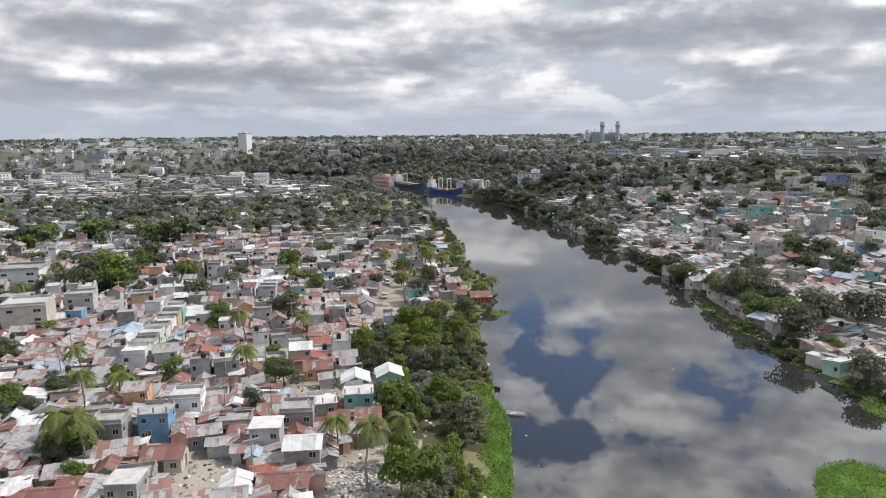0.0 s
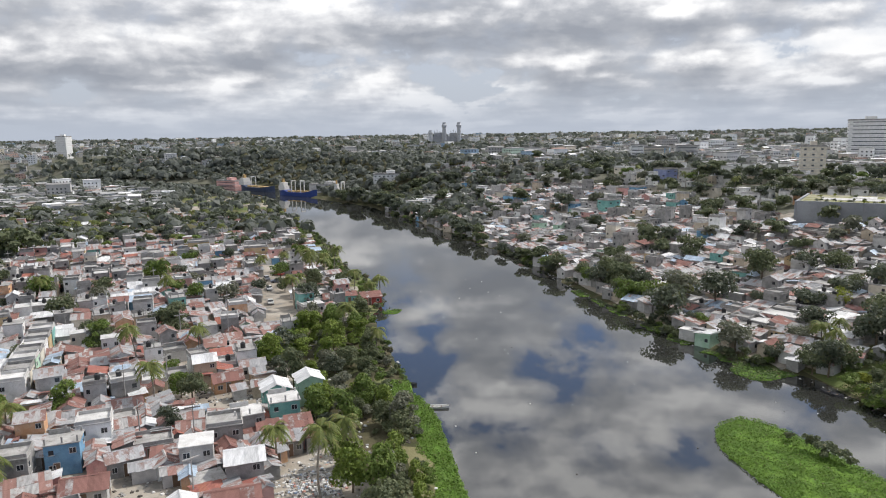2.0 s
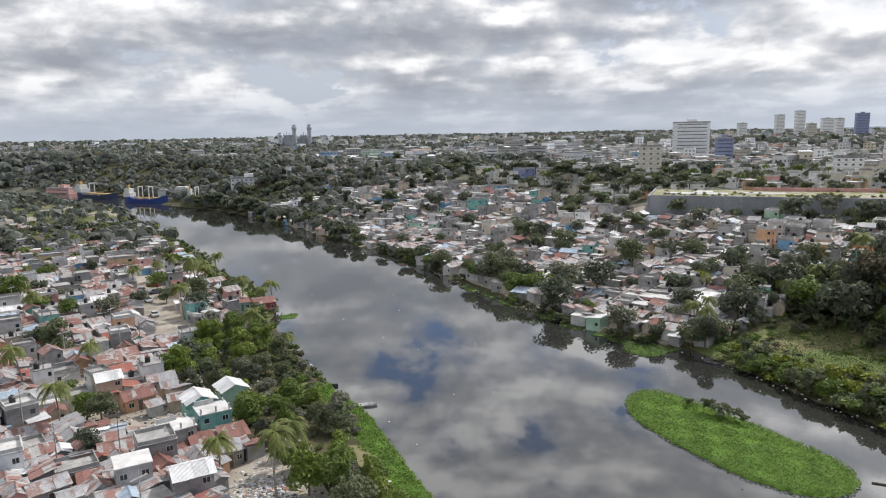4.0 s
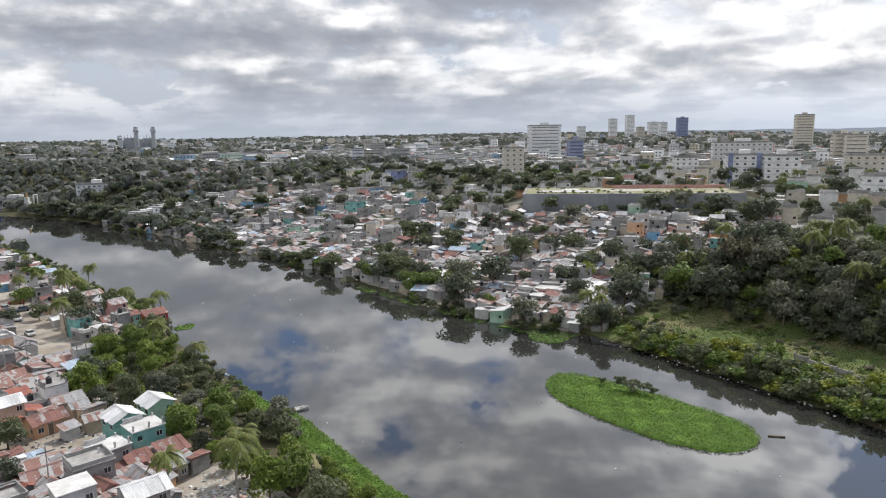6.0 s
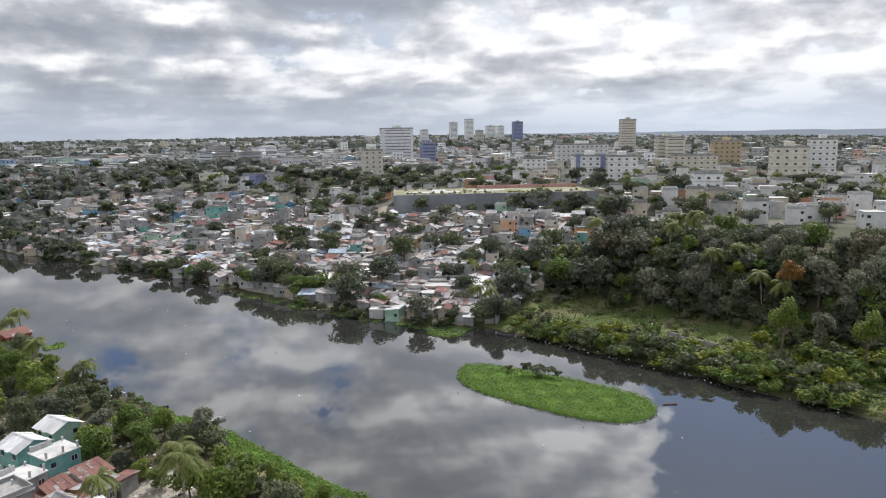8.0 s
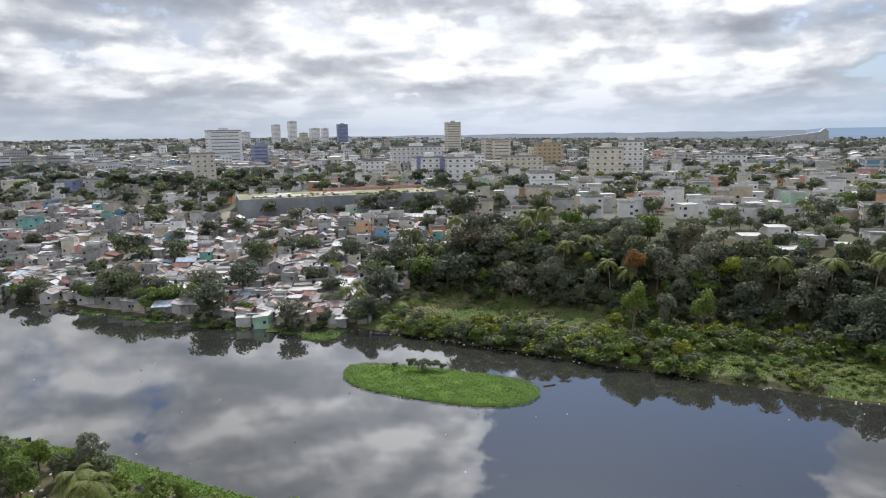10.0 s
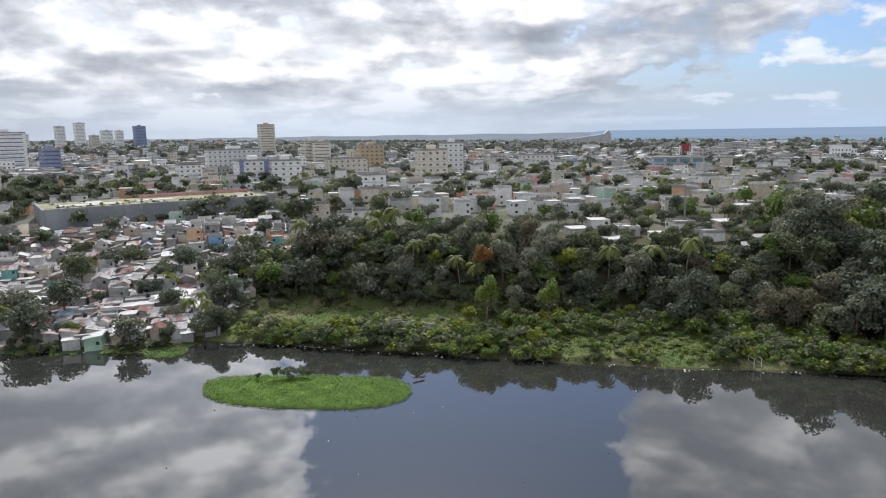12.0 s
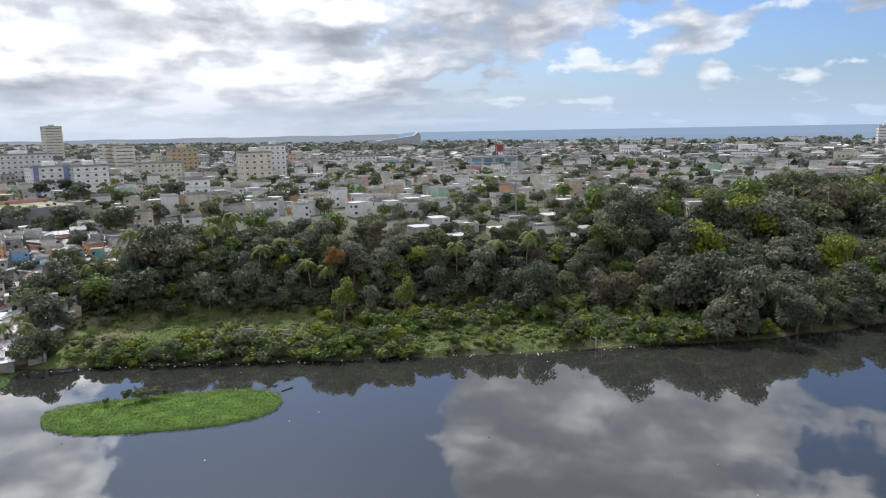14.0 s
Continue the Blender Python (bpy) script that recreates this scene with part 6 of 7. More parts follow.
# far town and far woods, too many and too small to count
frng = np.random.default_rng(5)
for k in range(30000):
    a = radians(frng.uniform(-138, 42))
    d = 340 * (4400 / 340) ** (frng.random() ** 0.9)
    x, y = -30 - d * math.sin(a), 15 + d * math.cos(a)
    if d < 500 and (-128 < math.degrees(a) < -20) and y < 530:
        continue
    g = gap_at(x, y)
    if g < 14 or ground_z(x, y) < 0.5:
        continue
    east_side = x > 0.5 * (west_bank(y) + east_bank(y)) if y < 585 else True
    if 440 < y < 900 and g < (125 if -90 < x < 190 else 55) and (east_side or g < 90):
        continue
    if not east_side and 330 < y < 470 and x > -330 or not east_side and y < 580 and x > -85:
        continue
    if noise.noise(Vector((x * 0.006, y * 0.006, 3.0))) > 0.30:
        continue
    if math.degrees(a) < -70 and frng.random() < 0.22:
        continue
    big = frng.random() < 0.045 and east_side
    s_ = frng.uniform(0.9, 1.5) * (0.9 if d < 900 else 1.05 if d < 2000 else 1.4)
    FAR_HOUSES.append((x, y, 25 + frng.uniform(-20, 20), frng.uniform(4.8, 8.5) * s_ * (2.0 if big else 1), frng.uniform(5, 8.5) * s_, frng.uniform(3, 7) * (1.9 if big else 1) * (1.0 if d < 1500 else 1.25), frng.random() < 0.25 and d < 800))

wv, wf, rv_, rf_, pv, pf = [], [], [], [], [], []
for x, y, turn, w_, d_, h, gab in FAR_HOUSES:
    z = ground_z(x, y)
    ca, sa = math.cos(radians(turn)), math.sin(radians(turn))
    a, b_ = w_ / 2, d_ / 2

    def at_(u, v, zz):
        return (x + ca * u - sa * v, y + sa * u + ca * v, zz)

    n0 = len(wv)
    wv += [at_(-a, -b_, z - 3), at_(a, -b_, z - 3), at_(a, b_, z - 3), at_(-a, b_, z - 3), at_(-a, -b_, z + h), at_(a, -b_, z + h), at_(a, b_, z + h), at_(-a, b_, z + h)]
    wf += [(n0, n0 + 1, n0 + 5, n0 + 4), (n0 + 1, n0 + 2, n0 + 6, n0 + 5), (n0 + 2, n0 + 3, n0 + 7, n0 + 6), (n0 + 3, n0, n0 + 4, n0 + 7)]
    n1 = len(rv_)
    if gab:
        rv_ += [at_(-a - .3, -b_ - .3, z + h), at_(a + .3, -b_ - .3, z + h), at_(a + .3, 0, z + h + 1), at_(-a - .3, 0, z + h + 1), at_(a + .3, b_ + .3, z + h), at_(-a - .3, b_ + .3, z + h)]
        rf_ += [(n1, n1 + 1, n1 + 2, n1 + 3), (n1 + 3, n1 + 2, n1 + 4, n1 + 5)]
    else:
        o = 0.2
        rv_ += [at_(-a - o, -b_ - o, z + h), at_(a + o, -b_ - o, z + h), at_(a + o, b_ + o, z + h), at_(-a - o, b_ + o, z + h), at_(-a - o, -b_ - o, z + h + .5), at_(a + o, -b_ - o, z + h + .5), at_(a + o, b_ + o, z + h + .5), at_(-a - o, b_ + o, z + h + .5)]
        rf_ += [(n1 + 4, n1 + 5, n1 + 6, n1 + 7), (n1, n1 + 1, n1 + 5, n1 + 4), (n1 + 1, n1 + 2, n1 + 6, n1 + 5), (n1 + 2, n1 + 3, n1 + 7, n1 + 6), (n1 + 3, n1, n1 + 4, n1 + 7)]
    if math.hypot(x, y) < 1300:
        for f in range(max(1, int(h / 2.7))):
            for u in np.arange(-a + 1.3, a - 0.9, 2.9):
                for side in (-1, 1):
                    n2 = len(pv)
                    zz = z + 1.0 + 2.7 * f
                    pv += [at_(u - .55, side * (b_ + .03), zz), at_(u + .55, side * (b_ + .03), zz), at_(u + .55, side * (b_ + .03), zz + 1.1), at_(u - .55, side * (b_ + .03), zz + 1.1)]
                    pf.append((n2, n2 + 1, n2 + 2, n2 + 3))
            for v in np.arange(-b_ + 1.3, b_ - 0.9, 2.9):
                n2 = len(pv)
                zz = z + 1.0 + 2.7 * f
                pv += [at_(-a - .03, v + .55, zz), at_(-a - .03, v - .55, zz), at_(-a - .03, v - .55, zz + 1.1), at_(-a - .03, v + .55, zz + 1.1)]
                pf.append((n2, n2 + 1, n2 + 2, n2 + 3))


def many(name, stops, rough=0.9):
    """Paint that differs from piece to piece."""
    m, n = material(name)
    isle = n.add("ShaderNodeNewGeometry").outputs["Random Per Island"]
    at = n.add("ShaderNodeTexCoord").outputs["Object"]
    col = n.ramp(isle, stops, "CONSTANT")
    v = n.math("ADD", 0.78, n.math("MULTIPLY", n.noise(at, 0.6, 5.0, 0.6), 0.44))
    col = n.mix(1.0, col, n.add("ShaderNodeCombineXYZ", {0: v, 1: v, 2: v}).outputs[0], "MULTIPLY")
    n.add("ShaderNodeOutputMaterial", {0: n.add("ShaderNodeBsdfPrincipled", {"Base Color": col, "Roughness": rough}).outputs[0]})
    return m


# white and grey house paint, paled further with haze put into the colours
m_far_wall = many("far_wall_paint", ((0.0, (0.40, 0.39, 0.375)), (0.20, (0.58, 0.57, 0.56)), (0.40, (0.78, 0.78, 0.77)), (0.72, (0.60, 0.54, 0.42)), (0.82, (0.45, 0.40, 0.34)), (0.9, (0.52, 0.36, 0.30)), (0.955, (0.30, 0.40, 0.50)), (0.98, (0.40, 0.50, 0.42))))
# roof greys darkened: cloud shadow put into their colours
m_far_roof = many("far_roof", ((0.0, (0.22, 0.215, 0.21)), (0.35, (0.31, 0.305, 0.30)), (0.80, (0.44, 0.435, 0.42)), (0.84, (0.28, 0.19, 0.16)), (0.90, (0.70, 0.70, 0.70))))
far_town = new("far_houses")
tagged(far_town, "distant low concrete houses of the town, grey and white", "houses", kind="stuff")
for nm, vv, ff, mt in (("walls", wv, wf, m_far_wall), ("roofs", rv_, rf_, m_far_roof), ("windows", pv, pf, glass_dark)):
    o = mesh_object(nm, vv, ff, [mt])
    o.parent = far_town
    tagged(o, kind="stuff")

tv, tf = [], []
for k in range(22500):
    a = radians(frng.uniform(-140, 42))
    d = 320 * (4300 / 320) ** (frng.random() ** 0.85)
    x, y = -30 - d * math.sin(a), 15 + d * math.cos(a)
    if k > 19800:
        x, y = frng.uniform(-260, 330), frng.uniform(440, 950)
        a, d = math.atan2(-x - 30, y - 15), math.hypot(x + 30, y - 15)
    g = gap_at(x, y)
    z = ground_z(x, y)
    if g < 4 or z < 0.3 or on_platform(x, y, 3) or (-85 < x < 0 and 420 < y < 580 and frng.random() < 0.75):
        continue
    if d < 460 and -128 < math.degrees(a) < -20 and y < 530:
        continue
    wood = (440 < y < 900 and g < 130) or noise.noise(Vector((x * 0.006, y * 0.006, 3.0))) > 0.22 or (330 < y < 620 and x < 0)
    if not wood and frng.random() < (0.1 if math.degrees(a) < -70 or x < 0 and y < 1000 else 0.55):
        continue
    r = frng.uniform(2.4, 4.6) * (1.0 if d < 800 else 1.5 if d < 2000 else 2.6)
    tall_ = r * frng.uniform(1.2, 1.9) * (1 if d < 2000 else 0.75)
    for q in range(14 if d < 900 else 7):
        v = frng.normal(size=3)
        v /= np.linalg.norm(v)
        v[2] = abs(v[2]) * 0.9 + 0.05 if frng.random() < 0.8 else v[2] * 0.4
        c = np.array((x, y, z + tall_ * 0.55)) + v * np.array((r, r, tall_ * 0.5)) * frng.uniform(0.6, 1.0)
        s_ = r * frng.uniform(0.5, 0.8)
        u = np.cross(v, frng.normal(size=3))
        u /= np.linalg.norm(u)
        t_ = np.cross(v, u)
        n0 = len(tv)
        tv += [c - u * s_, c - t_ * s_ * 0.8 + v * s_ * 0.3, c + u * s_, c + t_ * s_ * 0.8 + v * s_ * 0.3]
        tf += [(n0, n0 + 1, n0 + 3), (n0 + 1, n0 + 2, n0 + 3)]
# haze painted into the leaves: pale grey-green with little contrast
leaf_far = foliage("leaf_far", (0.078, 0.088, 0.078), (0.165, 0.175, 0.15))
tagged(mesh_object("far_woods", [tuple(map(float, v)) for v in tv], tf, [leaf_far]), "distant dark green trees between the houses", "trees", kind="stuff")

# ---------------------------------------------------------------- water plants and grass
ISLE = ((58.5, 97.6), (62.6, 98.2), (65.8, 94), (66.8, 87), (67.6, 78), (68.2, 68), (67.2, 60.5), (64, 56.6), (60, 55.6), (55, 58), (51.8, 64.8), (51, 73.5), (51, 82), (51.8, 88.5), (54.2, 94.2))
PATCH = ((76, 120.5), (80, 122), (85, 120), (86, 115.5), (82, 113), (77, 114))


raft_green = ground_material("raft_green", (0.09, 0.17, 0.025), (0.12, 0.21, 0.03), (0.07, 0.13, 0.025), 0.15)


def inside(poly, x, y):
    hit_ = False
    for (x0, y0), (x1, y1) in zip(poly, poly[1:] + poly[:1]):
        if (y0 > y) != (y1 > y) and x < x0 + (y - y0) * (x1 - x0) / (y1 - y0):
            hit_ = not hit_
    return hit_


def mat_of_plants(name, poly, label, count, size, seed, leaf=None, rise=0.35):
    """A floating carpet of leafy water plants: a low rounded raft under thousands of leaves."""
    rng = np.random.default_rng(seed)
    cx_, cy_ = np.mean([p[0] for p in poly]), np.mean([p[1] for p in poly])
    pts = []
    n_ = len(poly)
    for i in range(n_ * 8):     # rounded outline
        k, t = divmod(i, 8)
        t /= 8
        p0, p1, p2, p3 = (Vector(poly[(k + j - 1) % n_]) for j in range(4))
        q = 0.5 * ((2 * p1) + (-p0 + p2) * t + (2 * p0 - 5 * p1 + 4 * p2 - p3) * t * t + (-p0 + 3 * p1 - 3 * p2 + p3) * t ** 3)
        q = q + Vector((rng.uniform(-0.25, 0.25), rng.uniform(-0.25, 0.25)))
        pts.append((q.x, q.y))
    root = new(name)
    vs = [(cx_, cy_, rise)]
    fs = []
    rings = ((0.5, rise), (0.85, rise * 0.9), (0.97, rise * 0.55), (1.0, -0.1))
    for s_, zz in rings:
        vs += [(cx_ + (px - cx_) * s_, cy_ + (py - cy_) * s_, zz + (rng.uniform(-0.06, 0.06) if s_ < 1 else 0)) for px, py in pts]
    m_ = len(pts)
    for i in range(m_):
        fs.append((0, 1 + i, 1 + (i + 1) % m_))
    for r in range(len(rings) - 1):
        for i in range(m_):
            fs.append((1 + r * m_ + i, 1 + (r + 1) * m_ + i, 1 + (r + 1) * m_ + (i + 1) % m_, 1 + r * m_ + (i + 1) % m_))
    raft = mesh_object("raft", vs, fs, [raft_green], None, True)
    raft.parent = root
    lv, lf = [], []
    x0, x1 = min(p[0] for p in pts), max(p[0] for p in pts)
    y0, y1 = min(p[1] for p in pts), max(p[1] for p in pts)
    while len(lf) < count * 2:
        x, y = rng.uniform(x0, x1), rng.uniform(y0, y1)
        if not inside(pts, x, y):
            continue
        u = rng.normal(size=3) * (1, 1, 0.45)
        u /= np.linalg.norm(u)
        v = np.cross(u, rng.normal(size=3) * 0.45 + np.array((0, 0, 1)))
        v /= np.linalg.norm(v)
        s_ = size * rng.uniform(0.6, 1.3)
        c = np.array((x, y, rise * 0.9 + rng.uniform(0, 0.22) + 0.12 * math.sin(x * 0.9) * math.sin(y * 0.8)))
        n0 = len(lv)
        lv += [tuple(c - u * s_ * 0.5), tuple(c - v * s_ * 0.35), tuple(c + u * s_ * 0.5), tuple(c + v * s_ * 0.35)]
        lf += [(n0, n0 + 1, n0 + 3), (n0 + 1, n0 + 2, n0 + 3)]
    o = mesh_object("leaves", lv, lf, [leaf or leaf_water])
    o.parent = root
    tagged(o, kind="stuff")
    return tagged(root, label, "water plants", kind="stuff")


mat_of_plants("water_plants", ISLE, "bright green floating raft of water hyacinth", 26000, 0.27, 3)
mat_of_plants("water_plants", PATCH, "dull green floating patch of water plants", 1500, 0.42, 4, leaf_grass, 0.15)
mat_of_plants("water_plants", ((16, 186), (18.5, 189), (17, 190.5), (13.5, 189.5), (13, 187)), "small floating tuft of water plants", 250, 0.4, 6, leaf_grass, 0.2)
for x, y, s_ in ((65.2, 82.5, 1.0), (65.9, 80.0, 0.85), (64.6, 84.6, 0.8), (64.2, 81.6, 0.7), (65.6, 77.8, 0.6), (63.6, 88.0, 0.55)):
    o = put_shrub(x, y, "mid green", s_, "shrubs on the raft")
    o.location.z = 0.25
STRIP = tuple((float(west_bank(y)) + 0.3, y) for y in range(72, 134, 6)) + tuple((float(west_bank(y)) - 5.5 - 1.5 * math.sin(y), y) for y in range(132, 70, -6))
mat_of_plants("water_plants", STRIP, "bright green belt of water plants along the bank", 17000, 0.34, 7, None, 0.5)

for k in range(7):
    y0_ = 112 + 13 * k + trng.uniform(-2, 2)
    ln_ = trng.uniform(5, 10)
    edge_pts = tuple((float(east_bank(y0_ + ln_ * q / 4)) - trng.uniform(1.2, 2.8), y0_ + ln_ * q / 4) for q in range(5)) + tuple((float(east_bank(y0_ + ln_ * q / 4)) + 0.8, y0_ + ln_ * q / 4) for q in range(4, -1, -1))
    mat_of_plants("water_plants", edge_pts, "dull green water plants along the east bank", 420, 0.4, 60 + k, LEAVES["mid green"], 0.12)


def grass_field(name, label, region, count, seed, leaf, size=0.45):
    rng = np.random.default_rng(seed)
    lv, lf = [], []
    x0, x1, y0, y1, test = region
    tries = 0
    while len(lf) < count and tries < count * 8:
        tries += 1
        x, y = rng.uniform(x0, x1), rng.uniform(y0, y1)
        if not test(x, y):
            continue
        z = ground_z(x, y)
        a = rng.uniform(0, math.tau)
        s_ = size * rng.uniform(0.5, 1.3)
        u = np.array((math.cos(a), math.sin(a), 0)) * s_ * 0.45
        tip = np.array((rng.normal() * 0.25, rng.normal() * 0.25, 1.0)) * s_ * 0.9
        n0 = len(lv)
        c = np.array((x, y, z - 0.05))
        lv += [tuple(c - u), tuple(c + u), tuple(c + tip)]
        lf.append((n0, n0 + 1, n0 + 2))
    return tagged(mesh_object(name, lv, lf, [leaf]), label, "grass", kind="stuff")


def flat_test(x, y):
    return 1.0 < gap_at(x, y) < 35 and x > 60


grass_field("grass", "tall rough grass on the river flat", (75, 124, -40, 106, flat_test), 60000, 8, leaf_grass, 0.26)

# ---------------------------------------------------------------- litter afloat and along the banks
litter_white = plain("litter_pale", (0.7, 0.69, 0.66), 0.6)
litter_dark = plain("litter_dark", (0.08, 0.07, 0.06), 0.8)
lv, lf, li = [], [], []
lrng = random.Random(9)
for k in range(620):
    y = lrng.uniform(-30, 230)
    kind_ = lrng.random()
    if kind_ < 0.11:
        x, z = lrng.uniform(float(west_bank(y)) + 2, float(east_bank(y)) - 2), 0.02
        s_ = lrng.uniform(0.04, 0.13)
    elif kind_ < 0.5:
        x = float(west_bank(y)) - lrng.uniform(0, 12)
        z, s_ = max(ground_z(x, y), 0.3), lrng.uniform(0.08, 0.28)
    else:
        x = float(east_bank(y)) + lrng.uniform(-1.2, 1.0)
        z, s_ = max(0.02, ground_z(x, y)), lrng.uniform(0.05, 0.2)
    n0 = len(lv)
    a = lrng.uniform(0, math.tau)
    for dx, dy, dz in ((-1, -1, -.3), (1, -1, -.3), (1, 1, -.3), (-1, 1, -.3), (-.8, -.7, .5), (.7, -.8, .4), (.8, .7, .6), (-.7, .8, .5)):
        lv.append((x + s_ * (dx * math.cos(a) - dy * math.sin(a)), y + s_ * (dx * math.sin(a) + dy * math.cos(a)), z + s_ * dz))
    lf += [(n0 + 4, n0 + 5, n0 + 6, n0 + 7), (n0, n0 + 1, n0 + 5, n0 + 4), (n0 + 1, n0 + 2, n0 + 6, n0 + 5), (n0 + 2, n0 + 3, n0 + 7, n0 + 6), (n0 + 3, n0, n0 + 4, n0 + 7)]
    li += [0 if lrng.random() < 0.5 else 1] * 5
for k in range(5200):      # rubble and scrap between the houses and on flat roofs
    x, y = lrng.uniform(-75, 4), lrng.uniform(74, 180)
    if x < -0.66 * y - 4 or gap_at(x, y) < 12 or not clear_at(x, y, 0.1 if lrng.random() < 0.93 else -9):
        continue
    z, s_ = ground_z(x, y) + 0.05, lrng.uniform(0.06, 0.3)
    n0 = len(lv)
    a = lrng.uniform(0, math.tau)
    for dx, dy, dz in ((-1, -1, -.3), (1, -1, -.3), (1, 1, -.3), (-1, 1, -.3), (-.8, -.7, .5), (.7, -.8, .4), (.8, .7, .6), (-.7, .8, .5)):
        lv.append((x + s_ * (dx * math.cos(a) - dy * math.sin(a)), y + s_ * (dx * math.sin(a) + dy * math.cos(a)), z + s_ * dz))
    lf += [(n0 + 4, n0 + 5, n0 + 6, n0 + 7), (n0, n0 + 1, n0 + 5, n0 + 4), (n0 + 1, n0 + 2, n0 + 6, n0 + 5), (n0 + 2, n0 + 3, n0 + 7, n0 + 6), (n0 + 3, n0, n0 + 4, n0 + 7)]
    li += [lrng.choice((0, 1, 2, 2))] * 5
tagged(mesh_object("litter", lv, lf, [litter_white, litter_dark, SLABS["grey concrete"]], li), "pale litter and dark drift along the banks", "litter", kind="stuff")

# a heap of pale rubbish on the open ground of the west bank
hv, hf = [], []
for k in range(700):
    x, y = lrng.gauss(-11.5, 2.2), lrng.gauss(91.5, 3.2)
    z, s_ = ground_z(x, y) + max(0.0, 0.5 - 0.1 * math.hypot(x + 11.5, y - 91.5)) * lrng.random(), lrng.uniform(0.06, 0.24)
    n0, a = len(hv), lrng.uniform(0, math.tau)
    for dx, dy, dz in ((-1, -1, -.4), (1, -1, -.4), (1, 1, -.4), (-1, 1, -.4), (-.8, -.7, .5), (.7, -.8, .4), (.8, .7, .6), (-.7, .8, .5)):
        hv.append((x + s_ * (dx * math.cos(a) - dy * math.sin(a)), y + s_ * (dx * math.sin(a) + dy * math.cos(a)), z + s_ * dz))
    hf += [(n0 + 4, n0 + 5, n0 + 6, n0 + 7), (n0, n0 + 1, n0 + 5, n0 + 4), (n0 + 1, n0 + 2, n0 + 6, n0 + 5), (n0 + 2, n0 + 3, n0 + 7, n0 + 6), (n0 + 3, n0, n0 + 4, n0 + 7)]
m_heap = many("rubbish", ((0.0, (0.55, 0.54, 0.52)), (0.4, (0.36, 0.35, 0.33)), (0.65, (0.20, 0.19, 0.17)), (0.85, (0.30, 0.36, 0.45)), (0.93, (0.45, 0.25, 0.2))))
tagged(mesh_object("rubbish_heap", hv, hf, [m_heap]), "pale heap of rubbish on open ground", "rubbish", kind="stuff")


# ---------------------------------------------------------------- small things: cars, boats, a ruined wall, a jetty frame
car_tyre = plain("tyre_rubber", (0.02, 0.02, 0.02), 0.8)


def lathe_x(bm, x, y, z, r, half, sides=14):
    rings = [[bm.verts.new((x + sx, y + q * math.cos(a * math.tau / sides), z + q * math.sin(a * math.tau / sides))) for a in range(sides)] for sx, q in ((-half, r * 0.6), (-half, r * 0.92), (-half * 0.7, r), (half * 0.7, r), (half, r * 0.92), (half, r * 0.6))]
    for r0, r1 in zip(rings[:-1], rings[1:]):
        for a in range(sides):
            bm.faces.new((r0[a], r0[(a + 1) % sides], r1[(a + 1) % sides], r1[a]))
    bm.faces.new(rings[0][::-1])
    bm.faces.new(rings[-1])


def car(x, y, turn, col, label):
    root = new("car")
    root.matrix_basis = pose(x, y, ground_z(x, y), 0, 0, turn)
    paint = plain("car_paint", col, 0.35, 0.0, 0.6)
    bm = bmesh.new()
    prof = ((-2.1, 0.35), (-2.15, 0.7), (-2.0, 0.92), (-0.95, 1.0), (1.0, 1.0), (2.0, 0.86), (2.15, 0.6), (2.1, 0.35))
    a_ = [bm.verts.new((-0.84, py, pz)) for py, pz in prof]
    b_ = [bm.verts.new((0.84, py, pz)) for py, pz in prof]
    bm.faces.new(a_)
    bm.faces.new(b_[::-1])
    for i in range(len(prof)):
        j = (i + 1) % len(prof)
        bm.faces.new((a_[i], b_[i], b_[j], a_[j]))
    part("body", to_mesh("body", bm, paint), root)
    bm = bmesh.new()
    lo = [bm.verts.new(p) for p in ((-0.78, -1.5, 1.004), (0.78, -1.5, 1.004), (0.78, 0.95, 1.004), (-0.78, 0.95, 1.004))]
    hi = [bm.verts.new(p) for p in ((-0.62, -1.0, 1.46), (0.62, -1.0, 1.46), (0.62, 0.25, 1.46), (-0.62, 0.25, 1.46))]
    for i in range(4):
        bm.faces.new((lo[i], lo[(i + 1) % 4], hi[(i + 1) % 4], hi[i]))
    part("windows", to_mesh("windows", bm, glass_dark), root)
    bm = bmesh.new()
    box_bm(bm, -0.64, 0.64, -1.02, 0.27, 1.463, 1.50)
    part("car_roof", to_mesh("car_roof", bm, paint), root)
    for sx in (-0.78, 0.78):
        for sy in (-1.3, 1.32):
            bm = bmesh.new()
            lathe_x(bm, sx, sy, 0.31, 0.31, 0.1)
            part("wheel", to_mesh("wheel", bm, car_tyre), root)
    return tagged(root, label, "car", "parked cars")


for x, y, turn, col, label in ((-18.5, 222, 8, (0.6, 0.6, 0.6), "white parked car on the sandy lane"), (-16.0, 231, 95, (0.12, 0.14, 0.18), "dark parked car on the sandy lane"), (-19.5, 238, 15, (0.55, 0.55, 0.56), "silver parked car on the sandy lane"),
                               (-15.5, 246, 60, (0.35, 0.06, 0.05), "red parked car on the sandy lane"), (-18.0, 204, 5, (0.6, 0.6, 0.58), "white parked car beside low houses"), (128.0, -2.5, 100, (0.65, 0.65, 0.65), "white parked car on the hillside road")):
    car(x, y, turn, col, label)

boat_wood = surf("boat_wood", (0.035, 0.035, 0.04), (0.08, 0.08, 0.085), 0.7, 1.0, 0.3)


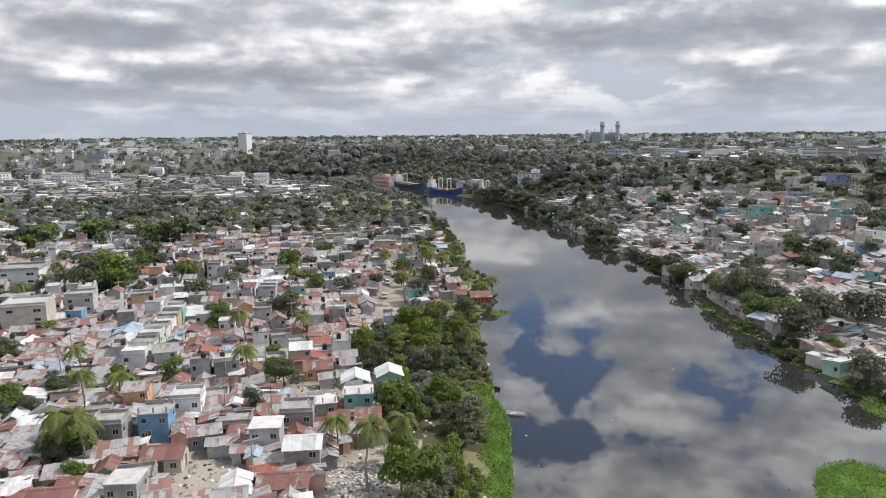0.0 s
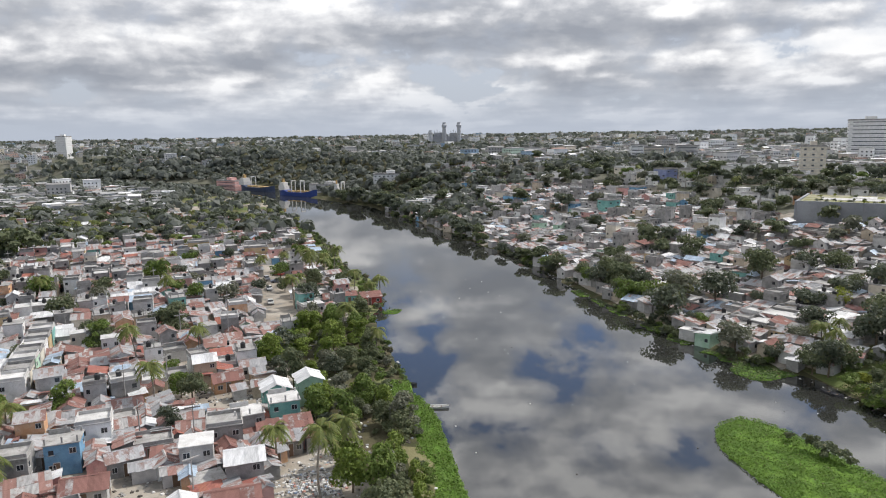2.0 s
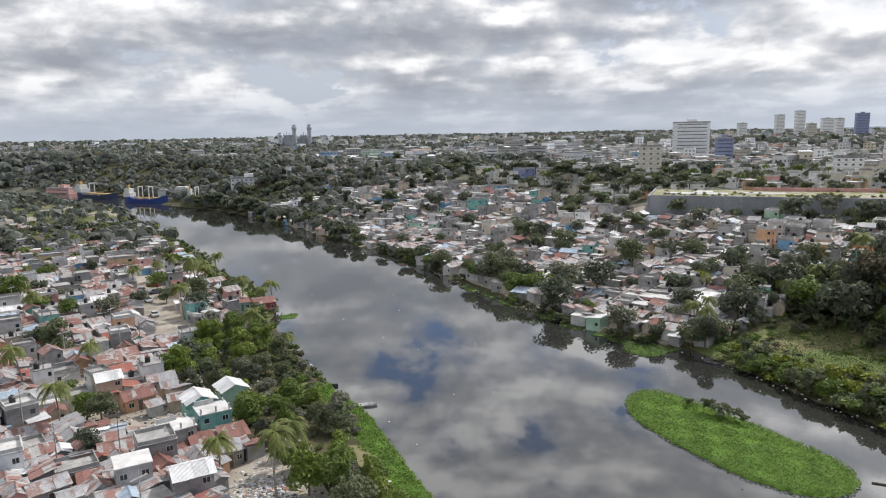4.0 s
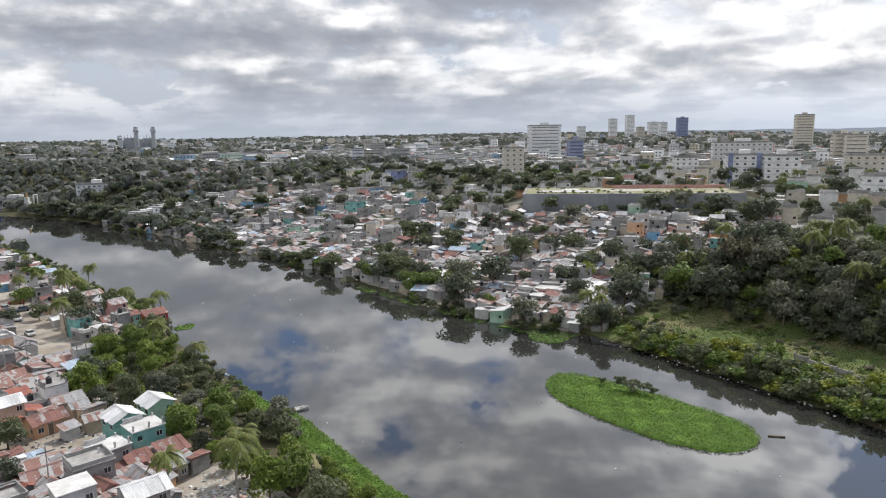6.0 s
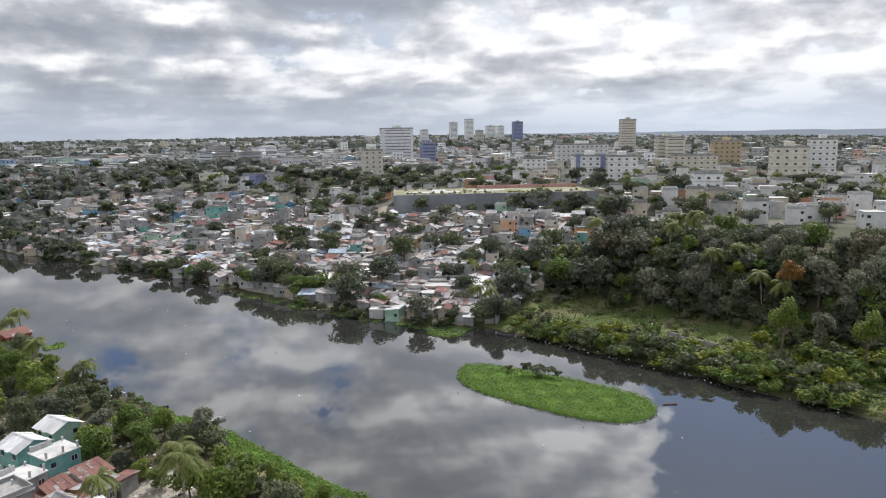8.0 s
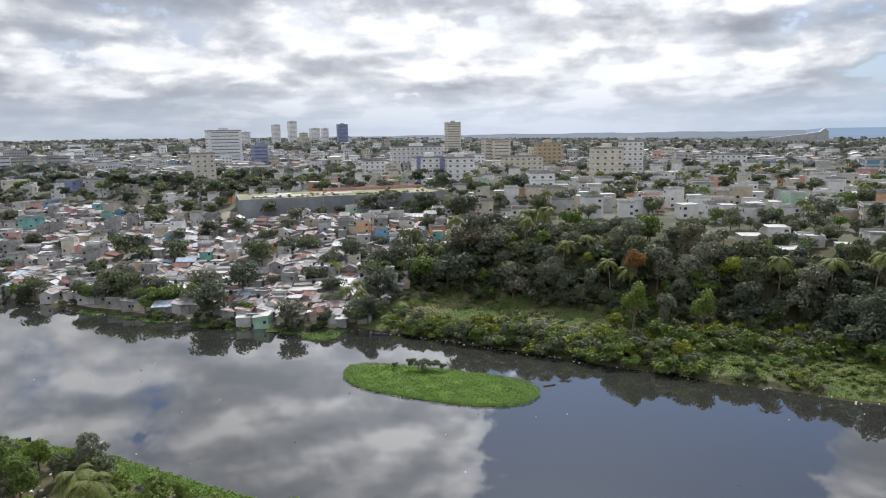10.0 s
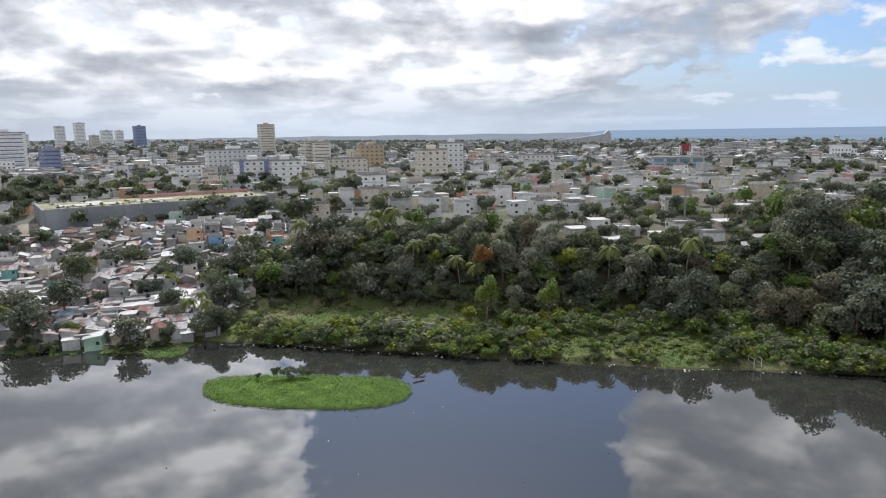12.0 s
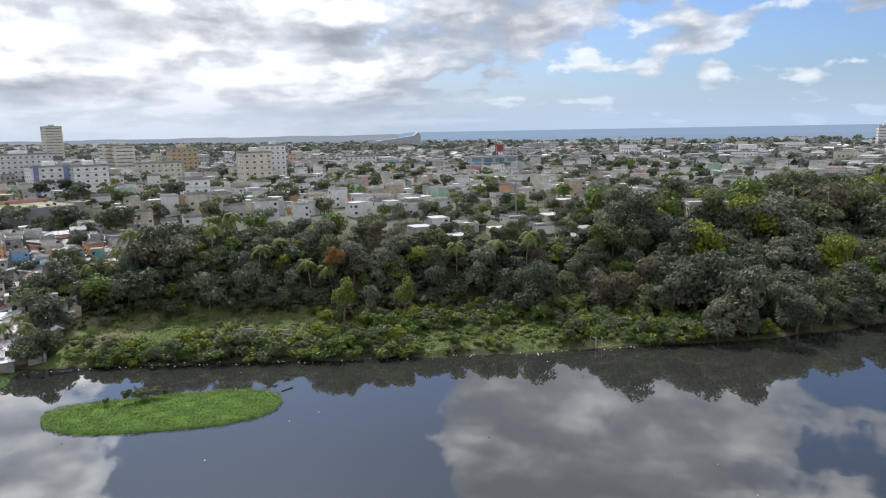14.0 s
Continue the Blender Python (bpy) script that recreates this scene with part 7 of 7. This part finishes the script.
def rowing_boat(x, y, turn, label, wood=None):
    root = new("rowing_boat")
    root.matrix_basis = pose(x, y, 0.0, 0, 0, turn)
    bm = bmesh.new()
    outer, inner = [], []
    for k in range(9):
        s_ = k / 8 * 2 - 1
        half = 0.62 * (1 - abs(s_) ** 2.6) + 0.03
        yy, sheer = 2.3 * s_, 0.38 + 0.18 * s_ * s_
        outer.append([bm.verts.new(p) for p in ((-half, yy, sheer), (-half * 0.65, yy, -0.12), (half * 0.65, yy, -0.12), (half, yy, sheer))])
        inner.append([bm.verts.new(p) for p in ((-half * 0.88, yy * 0.97, sheer), (-half * 0.55, yy * 0.95, 0.04), (half * 0.55, yy * 0.95, 0.04), (half * 0.88, yy * 0.97, sheer))])
    for k in range(8):
        for i in range(3):
            bm.faces.new((outer[k][i], outer[k + 1][i], outer[k + 1][i + 1], outer[k][i + 1]))
            bm.faces.new((inner[k][i + 1], inner[k + 1][i + 1], inner[k + 1][i], inner[k][i]))
        for i in (0, 3):
            bm.faces.new((outer[k][i], inner[k][i], inner[k + 1][i], outer[k + 1][i]))
    part("hull", to_mesh("hull", bm, wood or boat_wood), root)
    for yy in (-0.9, 0.7):
        bm = bmesh.new()
        box_bm(bm, -0.45, 0.45, yy - 0.12, yy + 0.12, 0.26, 0.3)
        part("thwart", to_mesh("thwart", bm, bark), root)
    return tagged(root, label, "boat")


rowing_boat(8.9, 130.5, 70, "dark wooden rowing boat moored at the bank")
rowing_boat(12.3, 117.5, 75, "pale rowing boat beside water plants", ship_white)
rowing_boat(86.0, 103.5, 15, "dark old rowing boat at the east bank")

# a drifting log beside the raft
bm = bmesh.new()
lathe_x(bm, 0, 0, 0.03, 0.16, 1.3, 8)
log_ = new("drift_log", to_mesh("drift_log", bm, bark))
log_.matrix_basis = pose(66.8, 55.2, 0.05, 0, 0, -50)
tagged(log_, "dark drifting log beside the green raft", "log")

# the ruined wall on the flat: panels between piers
root = new("ruined_wall")
root.matrix_basis = pose(102.2, 68.5, ground_z(101, 60), 0, 0, -100.5)
for k in range(6):
    bm = bmesh.new()
    box_bm(bm, 3.0 * k + 0.14, 3.0 * k + 2.98, -0.1, 0.1, -0.8, 1.5 - 0.3 * (k % 3 == 1) - 0.12 * k)
    part("panel", to_mesh("panel", bm, WALLS["bare grey block"]), root)
    bm = bmesh.new()
    box_bm(bm, 3.0 * k - 0.14, 3.0 * k + 0.12, -0.16, 0.16, -0.8, 1.8 - 0.12 * k)
    part("pier", to_mesh("pier", bm, SLABS["grey concrete"]), root)
tagged(root, "broken grey block wall overgrown on the river flat", "wall")

# the pale timber frame at the water
frame_wood = plain("pale_timber", (0.5, 0.47, 0.40), 0.8)
root = new("jetty_frame")
root.matrix_basis = pose(81.5, -14.0, 0.0, 0, 0, 12)
for sx, sy in ((-1.2, -0.8), (1.2, -0.8), (-1.2, 0.8), (1.2, 0.8)):
    bm = bmesh.new()
    box_bm(bm, sx - 0.07, sx + 0.07, sy - 0.07, sy + 0.07, -1.0, 2.4)
    part("post", to_mesh("post", bm, frame_wood), root)
for sy in (-0.8, 0.8):
    for zz in (1.1, 2.2):
        bm = bmesh.new()
        box_bm(bm, -1.35, 1.35, sy - 0.12, sy - 0.075, zz, zz + 0.12)
        part("rail", to_mesh("rail", bm, frame_wood), root)
tagged(root, "pale timber frame of a small landing stage", "landing stage")
